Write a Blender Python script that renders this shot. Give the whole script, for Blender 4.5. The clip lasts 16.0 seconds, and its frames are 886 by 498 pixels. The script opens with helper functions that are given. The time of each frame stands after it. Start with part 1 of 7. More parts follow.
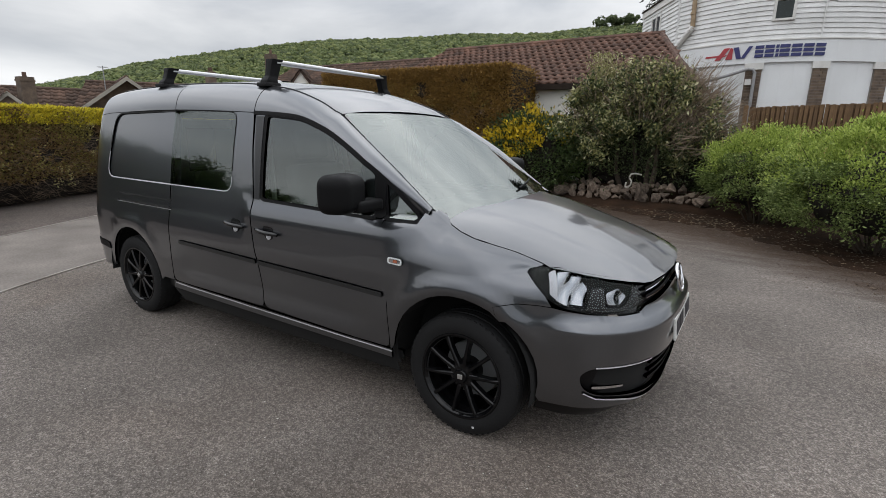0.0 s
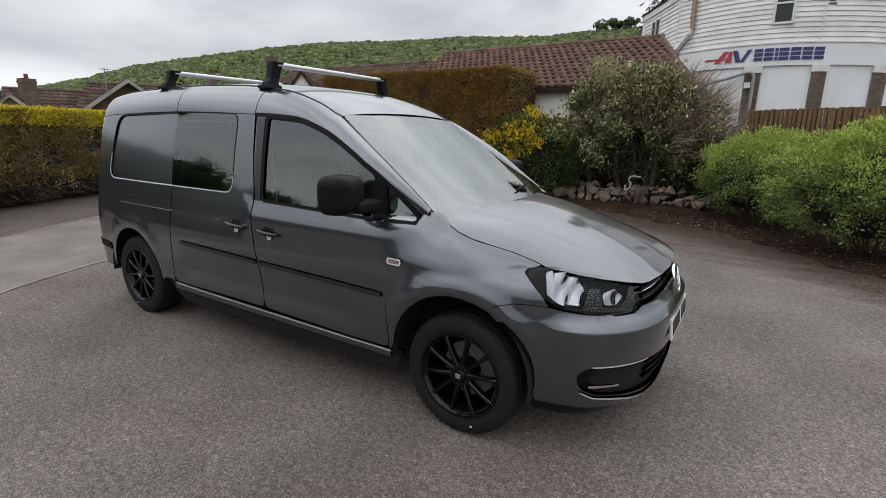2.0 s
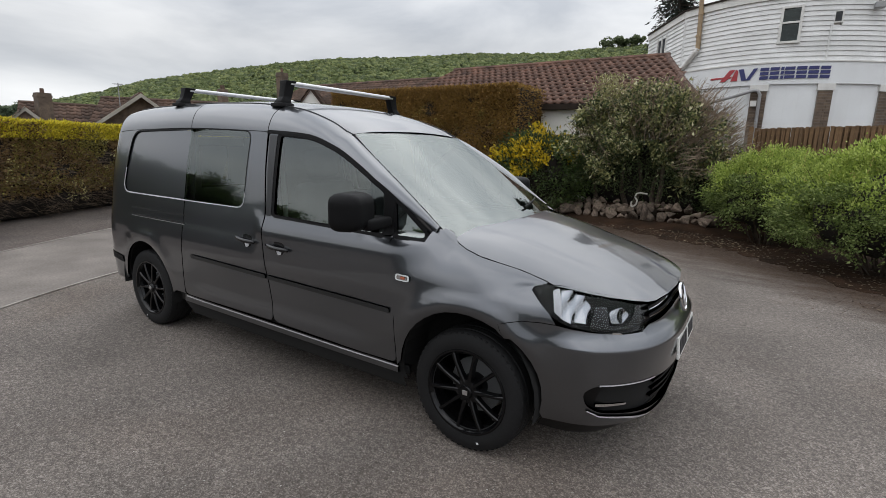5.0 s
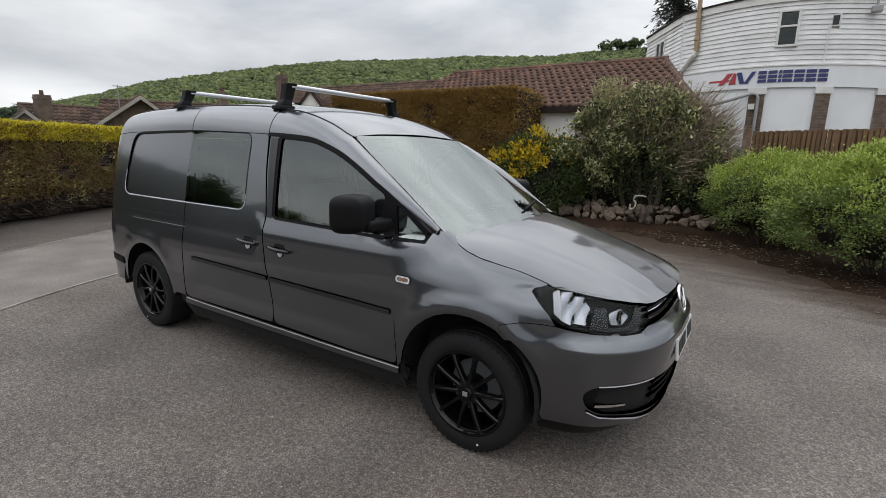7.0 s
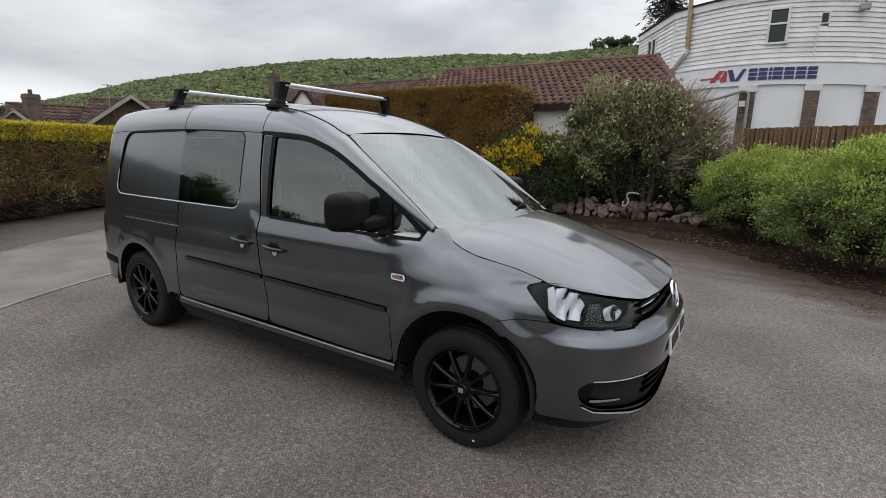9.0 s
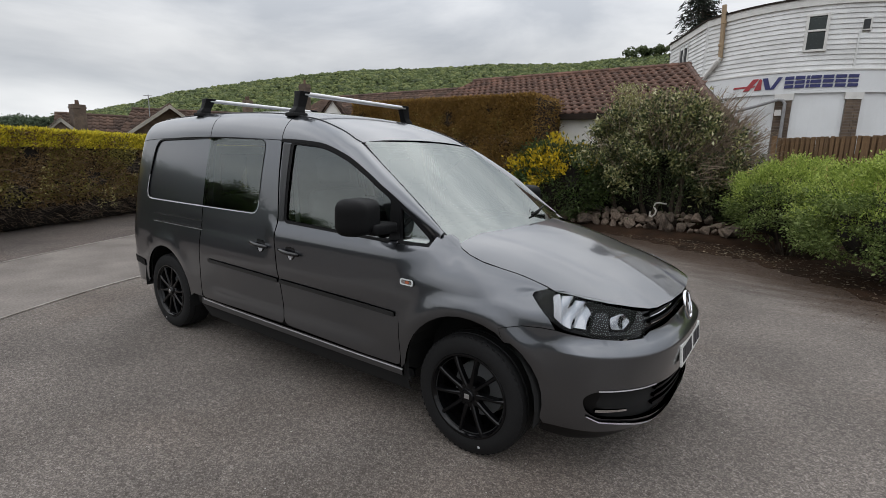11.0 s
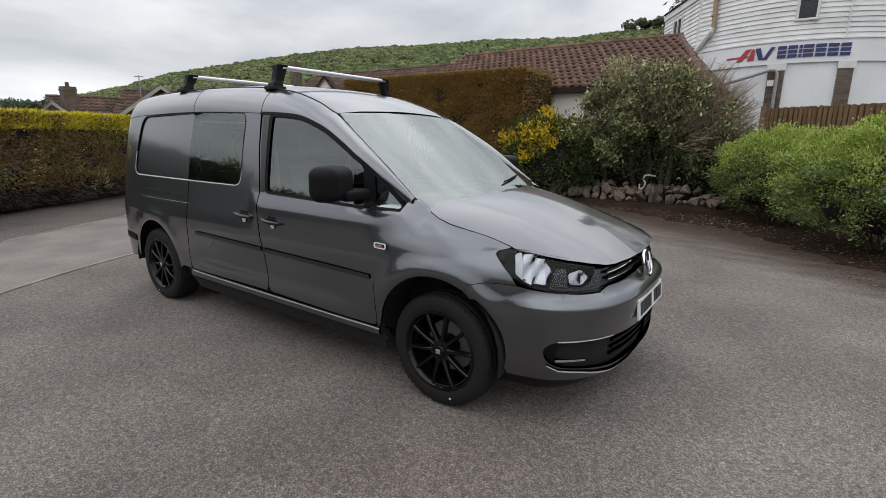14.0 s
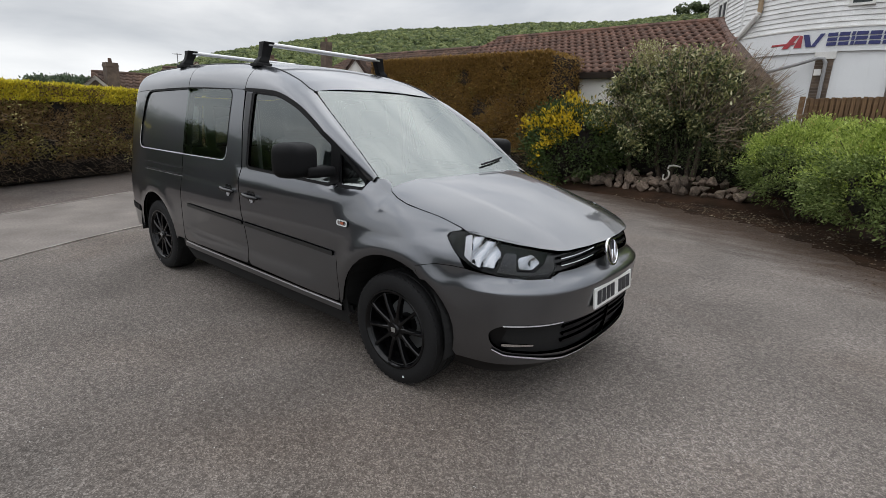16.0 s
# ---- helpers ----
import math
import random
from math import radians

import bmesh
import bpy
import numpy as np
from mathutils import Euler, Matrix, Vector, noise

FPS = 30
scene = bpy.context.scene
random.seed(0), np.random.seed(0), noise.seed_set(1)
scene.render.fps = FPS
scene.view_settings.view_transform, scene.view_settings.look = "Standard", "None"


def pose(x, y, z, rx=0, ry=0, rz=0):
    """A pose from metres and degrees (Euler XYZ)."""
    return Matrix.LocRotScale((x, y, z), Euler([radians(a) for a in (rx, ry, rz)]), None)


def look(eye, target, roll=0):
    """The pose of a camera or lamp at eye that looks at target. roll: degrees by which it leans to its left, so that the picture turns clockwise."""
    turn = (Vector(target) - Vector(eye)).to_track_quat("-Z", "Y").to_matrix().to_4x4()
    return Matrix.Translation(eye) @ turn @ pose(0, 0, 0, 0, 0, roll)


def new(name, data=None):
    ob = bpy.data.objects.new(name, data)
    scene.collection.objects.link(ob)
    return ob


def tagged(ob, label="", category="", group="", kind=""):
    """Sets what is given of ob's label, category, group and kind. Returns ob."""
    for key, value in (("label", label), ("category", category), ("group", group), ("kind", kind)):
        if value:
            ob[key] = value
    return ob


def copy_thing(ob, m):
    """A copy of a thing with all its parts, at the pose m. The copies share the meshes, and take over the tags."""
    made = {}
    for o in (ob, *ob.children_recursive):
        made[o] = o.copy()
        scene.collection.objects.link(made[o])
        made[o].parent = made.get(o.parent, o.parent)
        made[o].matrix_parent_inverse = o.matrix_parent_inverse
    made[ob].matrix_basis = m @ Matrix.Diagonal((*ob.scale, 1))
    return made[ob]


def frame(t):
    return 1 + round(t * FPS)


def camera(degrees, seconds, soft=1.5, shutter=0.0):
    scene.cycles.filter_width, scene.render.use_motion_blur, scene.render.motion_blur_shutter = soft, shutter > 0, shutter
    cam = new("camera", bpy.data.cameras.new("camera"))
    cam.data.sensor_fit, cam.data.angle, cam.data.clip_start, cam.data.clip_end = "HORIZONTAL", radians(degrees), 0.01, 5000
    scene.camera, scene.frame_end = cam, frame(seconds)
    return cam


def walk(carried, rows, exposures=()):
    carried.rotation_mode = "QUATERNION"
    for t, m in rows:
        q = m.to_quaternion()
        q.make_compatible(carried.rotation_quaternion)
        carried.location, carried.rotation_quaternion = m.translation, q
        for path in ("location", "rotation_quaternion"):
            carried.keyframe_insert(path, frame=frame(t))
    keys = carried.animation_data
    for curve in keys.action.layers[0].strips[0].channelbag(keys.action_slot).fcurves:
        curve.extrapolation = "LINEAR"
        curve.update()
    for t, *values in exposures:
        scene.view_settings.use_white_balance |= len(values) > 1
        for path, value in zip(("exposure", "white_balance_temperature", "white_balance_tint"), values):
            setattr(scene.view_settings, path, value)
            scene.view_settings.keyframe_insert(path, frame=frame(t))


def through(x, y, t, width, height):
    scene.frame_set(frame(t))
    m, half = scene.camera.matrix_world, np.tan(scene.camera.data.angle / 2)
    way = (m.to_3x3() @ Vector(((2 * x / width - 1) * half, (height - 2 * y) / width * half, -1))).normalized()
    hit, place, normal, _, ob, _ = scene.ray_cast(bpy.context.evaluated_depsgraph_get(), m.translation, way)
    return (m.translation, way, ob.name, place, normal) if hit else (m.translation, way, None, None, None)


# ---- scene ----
cam = camera(83.6, 16.0, soft=0.5)
# seconds, eye x y z, turn about x y z
ROWS = [
    (0.0, 1.1723, -2.8173, 1.526, 76.419, -0.923, 32.402),
    (0.5, 1.1783, -2.8179, 1.529, 76.646, -1.181, 32.232),
    (1.0, 1.1852, -2.8233, 1.521, 76.469, -1.063, 32.266),
    (1.5, 1.19, -2.8309, 1.5223, 76.425, -1.122, 32.466),
    (2.0, 1.1936, -2.8362, 1.5236, 76.693, -1.04, 32.447),
    (2.5, 1.1924, -2.8409, 1.5217, 76.717, -1.223, 32.601),
    (3.0, 1.1992, -2.846, 1.5245, 76.882, -0.863, 32.78),
    (3.5, 1.2072, -2.8536, 1.5321, 77.47, -0.89, 32.871),
    (4.0, 1.2096, -2.8639, 1.5378, 77.87, -1.272, 33.157),
    (4.2, 1.207, -2.866, 1.544, 78.025, -1.272, 33.132),
    (6.3, 1.193, -2.867, 1.54, 78.398, -1.567, 33.257),
    (6.5, 1.1961, -2.8694, 1.5409, 78.349, -1.512, 33.135),
    (7, 1.1982, -2.8832, 1.5437, 78.59, -1.49, 33.061),
    (7.5, 1.197, -2.8914, 1.542, 78.861, -1.768, 32.675),
    (8, 1.2016, -2.8929, 1.5353, 78.336, -1.677, 32.618),
    (8.2, 1.199, -2.898, 1.542, 78.309, -1.567, 32.513),
    (10.3, 1.211, -2.893, 1.539, 78.936, -0.196, 33.089),
    (10.5, 1.2351, -2.9011, 1.5451, 79.624, 0.06, 34.454),
    (11.0, 1.2986, -2.8616, 1.5329, 79.374, -1.467, 35.608),
    (11.5, 1.366, -2.8265, 1.511, 78.446, -1.993, 36.914),
    (12.0, 1.4121, -2.8028, 1.4909, 78.543, -0.767, 38.86),
    (12.5, 1.4489, -2.7852, 1.4722, 78.633, -0.139, 37.857),
    (13.0, 1.483, -2.7869, 1.4568, 77.786, -0.286, 38.095),
    (13.5, 1.4898, -2.8271, 1.4605, 76.628, -0.902, 36.525),
    (14.0, 1.5147, -2.8907, 1.4784, 76.996, -0.545, 35.371),
    (14.5, 1.6255, -2.8904, 1.4948, 77.601, 0.72, 36.153),
    (15.0, 1.7811, -2.8124, 1.4999, 76.924, -2.31, 38.876),
    (15.5, 1.846, -2.7607, 1.4943, 77.296, -1.934, 40.032),
    (16.0, 1.8508, -2.6475, 1.4648, 75.173, -1.966, 39.791),
]
walk(cam, [(t, pose(x, y, z, rx, ry, rz)) for t, x, y, z, rx, ry, rz in ROWS],
     [(0, 0.0), (8, 0.0), (12.5, -0.13), (13, -0.08), (13.5, 0.06), (14.5, 0.05), (16, 0.03)])

# ---- sky and light: a bright overcast day ----
world = bpy.data.worlds.new("world")
scene.world = world
world.use_nodes = True
wn, wl = world.node_tree.nodes, world.node_tree.links
wn.clear()
w_out = wn.new("ShaderNodeOutputWorld")
w_bg = wn.new("ShaderNodeBackground")
w_sky = wn.new("ShaderNodeTexSky")
w_sky.sky_type, w_sky.sun_disc = "NISHITA", False
w_sky.sun_elevation, w_sky.sun_rotation = radians(50), radians(200)
w_co = wn.new("ShaderNodeTexCoord")
w_map = wn.new("ShaderNodeMapping")
w_map.inputs["Scale"].default_value = (1.0, 1.0, 3.2)
w_noise = wn.new("ShaderNodeTexNoise")
w_noise.inputs["Scale"].default_value = 2.1
w_noise.inputs["Detail"].default_value = 6.0
w_noise.inputs["Roughness"].default_value = 0.52
w_noise.inputs["Distortion"].default_value = 0.25
w_ramp = wn.new("ShaderNodeValToRGB")
w_ramp.color_ramp.elements[0].position, w_ramp.color_ramp.elements[0].color = 0.38, (5.1, 5.35, 5.75, 1)
w_ramp.color_ramp.elements[1].position, w_ramp.color_ramp.elements[1].color = 0.65, (8.5, 8.6, 8.75, 1)
w_mix = wn.new("ShaderNodeMix")
w_mix.data_type = "RGBA"
w_mix.inputs[0].default_value = 0.93
wl.new(w_co.outputs["Generated"], w_map.inputs["Vector"])
wl.new(w_map.outputs["Vector"], w_noise.inputs["Vector"])
wl.new(w_noise.outputs["Fac"], w_ramp.inputs["Fac"])
wl.new(w_sky.outputs["Color"], w_mix.inputs[6])
wl.new(w_ramp.outputs["Color"], w_mix.inputs[7])
# an overcast dome is brighter overhead than near the horizon
w_sep = wn.new("ShaderNodeSeparateXYZ")
wl.new(w_co.outputs["Generated"], w_sep.inputs[0])
w_lift = wn.new("ShaderNodeMapRange")
w_lift.inputs["From Min"].default_value, w_lift.inputs["From Max"].default_value = 0.18, 0.62
w_lift.inputs["To Min"].default_value, w_lift.inputs["To Max"].default_value = 0.96, 2.15
wl.new(w_sep.outputs["Z"], w_lift.inputs["Value"])
w_dome = wn.new("ShaderNodeVectorMath")
w_dome.operation = "SCALE"
wl.new(w_mix.outputs[2], w_dome.inputs[0])
wl.new(w_lift.outputs["Result"], w_dome.inputs["Scale"])
# a clearer pale strip lies along the horizon
w_low = wn.new("ShaderNodeMapRange")
w_low.inputs["From Min"].default_value, w_low.inputs["From Max"].default_value = 0.03, 0.13
w_low.inputs["To Min"].default_value, w_low.inputs["To Max"].default_value = 1.22, 0.98
wl.new(w_sep.outputs["Z"], w_low.inputs["Value"])
w_strip = wn.new("ShaderNodeVectorMath")
w_strip.operation = "SCALE"
wl.new(w_dome.outputs[0], w_strip.inputs[0])
wl.new(w_low.outputs["Result"], w_strip.inputs["Scale"])
wl.new(w_strip.outputs[0], w_bg.inputs["Color"])
wl.new(w_bg.outputs["Background"], w_out.inputs["Surface"])
w_bg.inputs["Strength"].default_value = 0.108
sun = new("sun", bpy.data.lights.new("sun", "SUN"))
sun.data.energy, sun.data.angle, sun.data.color = 0.25, radians(85), (1.0, 0.97, 0.92)
sun.matrix_world = look((-6, -14, 24), (0, 0, 0))

# ---- materials ----
def rgba(c):
    return (c[0], c[1], c[2], 1.0)


def material(name, colour, rough=0.6, metal=0.0, dark=None, scale=8.0, fine=120.0, fine_amount=0.12, bump=0.0, bump_scale=None,
             island=0.0, coat=0.0, spec=0.5, detail=5.0, amount=1.0):
    """A surface with large stains, fine grain and relief, in the object's metres."""
    m = bpy.data.materials.new(name)
    m.use_nodes = True
    n, l = m.node_tree.nodes, m.node_tree.links
    b = n["Principled BSDF"]
    b.inputs["Roughness"].default_value = rough
    b.inputs["Metallic"].default_value = metal
    b.inputs["Coat Weight"].default_value = coat
    b.inputs["Coat Roughness"].default_value = 0.03
    b.inputs["Specular IOR Level"].default_value = spec
    co = n.new("ShaderNodeTexCoord")
    big = n.new("ShaderNodeTexNoise")
    big.inputs["Scale"].default_value, big.inputs["Detail"].default_value = scale, detail
    l.new(co.outputs["Object"], big.inputs["Vector"])
    small = n.new("ShaderNodeTexNoise")
    small.inputs["Scale"].default_value, small.inputs["Detail"].default_value = fine, 3.0
    l.new(co.outputs["Object"], small.inputs["Vector"])
    ramp = n.new("ShaderNodeValToRGB")
    ramp.color_ramp.elements[0].position, ramp.color_ramp.elements[1].position = 0.5 - 0.22 / amount, 0.5 + 0.22 / amount
    dark = dark or tuple(c * 0.75 for c in colour)
    ramp.color_ramp.elements[0].color, ramp.color_ramp.elements[1].color = rgba(dark), rgba(colour)
    l.new(big.outputs["Fac"], ramp.inputs["Fac"])
    hsv = n.new("ShaderNodeHueSaturation")
    l.new(ramp.outputs["Color"], hsv.inputs["Color"])
    v = n.new("ShaderNodeMapRange")
    v.inputs["From Min"].default_value, v.inputs["From Max"].default_value = 0.3, 0.7
    v.inputs["To Min"].default_value, v.inputs["To Max"].default_value = 1 - fine_amount, 1 + fine_amount
    l.new(small.outputs["Fac"], v.inputs["Value"])
    if island:
        geo = n.new("ShaderNodeNewGeometry")
        obj = n.new("ShaderNodeObjectInfo")
        add = n.new("ShaderNodeMath")
        add.operation = "ADD"
        l.new(geo.outputs["Random Per Island"], add.inputs[0])
        l.new(obj.outputs["Random"], add.inputs[1])
        fr = n.new("ShaderNodeMath")
        fr.operation = "FRACT"
        l.new(add.outputs[0], fr.inputs[0])
        r = n.new("ShaderNodeMapRange")
        r.inputs["To Min"].default_value, r.inputs["To Max"].default_value = 1 - island, 1 + island
        l.new(fr.outputs[0], r.inputs["Value"])
        mul = n.new("ShaderNodeMath")
        mul.operation = "MULTIPLY"
        l.new(v.outputs["Result"], mul.inputs[0])
        l.new(r.outputs["Result"], mul.inputs[1])
        l.new(mul.outputs[0], hsv.inputs["Value"])
    else:
        l.new(v.outputs["Result"], hsv.inputs["Value"])
    l.new(hsv.outputs["Color"], b.inputs["Base Color"])
    if bump:
        bp = n.new("ShaderNodeBump")
        bp.inputs["Strength"].default_value, bp.inputs["Distance"].default_value = bump, 0.01
        src = small
        if bump_scale:
            src = n.new("ShaderNodeTexNoise")
            src.inputs["Scale"].default_value, src.inputs["Detail"].default_value = bump_scale, 4.0
            l.new(co.outputs["Object"], src.inputs["Vector"])
        l.new(src.outputs["Fac"], bp.inputs["Height"])
        l.new(bp.outputs["Normal"], b.inputs["Normal"])
    return m


def leaf_material(name, colours, rough=0.55, through=0.25):
    """Leaves: each blade its own tone out of the given ones, a little light passing through."""
    m = bpy.data.materials.new(name)
    m.use_nodes = True
    n, l = m.node_tree.nodes, m.node_tree.links
    b = n["Principled BSDF"]
    b.inputs["Roughness"].default_value = rough
    b.inputs["Specular IOR Level"].default_value = 0.35
    geo = n.new("ShaderNodeNewGeometry")
    ramp = n.new("ShaderNodeValToRGB")
    ramp.color_ramp.interpolation = "LINEAR"
    els = ramp.color_ramp.elements
    while len(els) < len(colours):
        els.new(0.5)
    for i, c in enumerate(colours):
        els[i].position, els[i].color = i / (len(colours) - 1), rgba(c)
    l.new(geo.outputs["Random Per Island"], ramp.inputs["Fac"])
    l.new(ramp.outputs["Color"], b.inputs["Base Color"])
    tr = n.new("ShaderNodeBsdfTranslucent")
    l.new(ramp.outputs["Color"], tr.inputs["Color"])
    mix = n.new("ShaderNodeMixShader")
    mix.inputs[0].default_value = through
    l.new(b.outputs[0], mix.inputs[1])
    l.new(tr.outputs[0], mix.inputs[2])
    l.new(mix.outputs[0], n["Material Output"].inputs["Surface"])
    return m


def glass_material(name, tint, gloss_ior=1.5, rough=0.0):
    """A thin pane: clear tinted pass-through with a Fresnel mirror on it."""
    m = bpy.data.materials.new(name)
    m.use_nodes = True
    n, l = m.node_tree.nodes, m.node_tree.links
    n.remove(n["Principled BSDF"])
    fr = n.new("ShaderNodeFresnel")
    fr.inputs["IOR"].default_value = gloss_ior
    tr = n.new("ShaderNodeBsdfTransparent")
    tr.inputs["Color"].default_value = rgba(tint)
    gl = n.new("ShaderNodeBsdfGlossy")
    gl.inputs["Roughness"].default_value = rough
    gl.inputs["Color"].default_value = (0.94, 1.0, 0.975, 1)
    mix = n.new("ShaderNodeMixShader")
    l.new(fr.outputs[0], mix.inputs[0])
    l.new(tr.outputs[0], mix.inputs[1])
    l.new(gl.outputs[0], mix.inputs[2])
    l.new(mix.outputs[0], n["Material Output"].inputs["Surface"])
    return m


def asphalt_material(name, stone, binder, pale, scale=160.0, soiled=False):
    """Worn tarmac: pale chippings of several sizes in a dark binder, with broad dusty and damp areas."""
    m = bpy.data.materials.new(name)
    m.use_nodes = True
    n, l = m.node_tree.nodes, m.node_tree.links
    b = n["Principled BSDF"]
    b.inputs["Roughness"].default_value = 0.9
    b.inputs["Specular IOR Level"].default_value = 0.3
    co = n.new("ShaderNodeTexCoord")
    vor = n.new("ShaderNodeTexVoronoi")
    vor.inputs["Scale"].default_value = scale
    l.new(co.outputs["Object"], vor.inputs["Vector"])
    sep = n.new("ShaderNodeSeparateColor")
    l.new(vor.outputs["Color"], sep.inputs[0])
    ramp = n.new("ShaderNodeValToRGB")
    e = ramp.color_ramp.elements
    e[0].position, e[0].color = 0.0, rgba(binder)
    e[1].position, e[1].color = 1.0, rgba(pale)
    mid = e.new(0.62)
    mid.color = rgba(stone)
    l.new(sep.outputs[0], ramp.inputs["Fac"])
    blot = n.new("ShaderNodeTexNoise")
    blot.inputs["Scale"].default_value, blot.inputs["Detail"].default_value = 0.9, 7.0
    l.new(co.outputs["Object"], blot.inputs["Vector"])
    rng = n.new("ShaderNodeMapRange")
    rng.inputs["From Min"].default_value, rng.inputs["From Max"].default_value = 0.3, 0.7
    rng.inputs["To Min"].default_value, rng.inputs["To Max"].default_value = 0.74, 1.22
    l.new(blot.outputs["Fac"], rng.inputs["Value"])
    patch_n = n.new("ShaderNodeTexNoise")
    patch_n.inputs["Scale"].default_value, patch_n.inputs["Detail"].default_value = 30.0, 9.0
    patch_n.inputs["Roughness"].default_value = 0.72
    l.new(co.outputs["Object"], patch_n.inputs["Vector"])
    rng2 = n.new("ShaderNodeMapRange")
    rng2.inputs["From Min"].default_value, rng2.inputs["From Max"].default_value = 0.3, 0.7
    rng2.inputs["To Min"].default_value, rng2.inputs["To Max"].default_value = 0.58, 1.46
    l.new(patch_n.outputs["Fac"], rng2.inputs["Value"])
    mul = n.new("ShaderNodeMath")
    mul.operation = "MULTIPLY"
    l.new(rng.outputs["Result"], mul.inputs[0])
    l.new(rng2.outputs["Result"], mul.inputs[1])
    hsv = n.new("ShaderNodeHueSaturation")
    l.new(ramp.outputs["Color"], hsv.inputs["Color"])
    l.new(mul.outputs[0], hsv.inputs["Value"])
    # brownish dust lies in broad drifts
    drift = n.new("ShaderNodeTexNoise")
    drift.inputs["Scale"].default_value, drift.inputs["Detail"].default_value = 0.55, 8.0
    drift.inputs["Distortion"].default_value = 0.8
    l.new(co.outputs["Object"], drift.inputs["Vector"])
    amount = n.new("ShaderNodeMapRange")
    amount.inputs["From Min"].default_value, amount.inputs["From Max"].default_value = 0.45, 0.72
    amount.inputs["To Min"].default_value, amount.inputs["To Max"].default_value = 0.0, 0.55
    l.new(drift.outputs["Fac"], amount.inputs["Value"])
    dust = n.new("ShaderNodeMix")
    dust.data_type, dust.blend_type = "RGBA", "MULTIPLY"
    dust.inputs[7].default_value = (0.82, 0.72, 0.64, 1)
    l.new(amount.outputs["Result"], dust.inputs[0])
    l.new(hsv.outputs["Color"], dust.inputs[6])
    l.new(dust.outputs[2], b.inputs["Base Color"])
    if soiled:
        # soil washed out of the planting bed, in streaks along its edge
        across = n.new("ShaderNodeVectorMath")
        across.operation = "DOT_PRODUCT"
        across.inputs[1].default_value = (0.603, 0.798, 0)
        l.new(co.outputs["Object"], across.inputs[0])
        streak = n.new("ShaderNodeMapping")
        streak.inputs["Rotation"].default_value = (0, 0, 0.647)
        streak.inputs["Scale"].default_value = (0.9, 2.6, 1)
        l.new(co.outputs["Object"], streak.inputs["Vector"])
        wash = n.new("ShaderNodeTexNoise")
        wash.inputs["Scale"].default_value, wash.inputs["Detail"].default_value = 1.6, 9.0
        wash.inputs["Roughness"].default_value = 0.65
        l.new(streak.outputs["Vector"], wash.inputs["Vector"])
        reach = n.new("ShaderNodeMath")
        reach.operation = "MULTIPLY_ADD"
        reach.inputs[1].default_value = 2.6
        l.new(wash.outputs["Fac"], reach.inputs[0])
        l.new(across.outputs["Value"], reach.inputs[2])
        cover = n.new("ShaderNodeMapRange")
        cover.inputs["From Min"].default_value, cover.inputs["From Max"].default_value = 4.95, 6.15
        cover.inputs["To Min"].default_value, cover.inputs["To Max"].default_value = 0.0, 0.92
        l.new(reach.outputs[0], cover.inputs["Value"])
        soil = n.new("ShaderNodeMix")
        soil.data_type = "RGBA"
        soil.inputs[7].default_value = (0.060, 0.038, 0.026, 1)
        l.new(cover.outputs["Result"], soil.inputs[0])
        l.new(dust.outputs[2], soil.inputs[6])
        l.new(soil.outputs[2], b.inputs["Base Color"])
    bp = n.new("ShaderNodeBump")
    bp.inputs["Strength"].default_value, bp.inputs["Distance"].default_value = 0.45, 0.006
    l.new(vor.outputs["Distance"], bp.inputs["Height"])
    l.new(bp.outputs["Normal"], b.inputs["Normal"])
    return m


M_ASPHALT = asphalt_material("worn tarmac", (0.150, 0.130, 0.115), (0.090, 0.077, 0.068), (0.255, 0.228, 0.205), 160.0, soiled=True)
M_ROAD = asphalt_material("old road tarmac", (0.112, 0.094, 0.084), (0.075, 0.062, 0.055), (0.19, 0.165, 0.15), 90)
M_CONCRETE = material("weathered concrete", (0.215, 0.190, 0.168), 0.9, dark=(0.128, 0.110, 0.097), scale=1.6, fine=45, fine_amount=0.2, bump=0.3)
M_CONC_EDGE = material("pale concrete joint", (0.36, 0.335, 0.30), 0.9, dark=(0.16, 0.14, 0.12), scale=3.5, fine=60, fine_amount=0.2)
M_SOIL = material("damp soil", (0.055, 0.031, 0.019), 0.95, spec=0.1, dark=(0.020, 0.013, 0.009), scale=2.5, fine=70, fine_amount=0.35, bump=0.8)


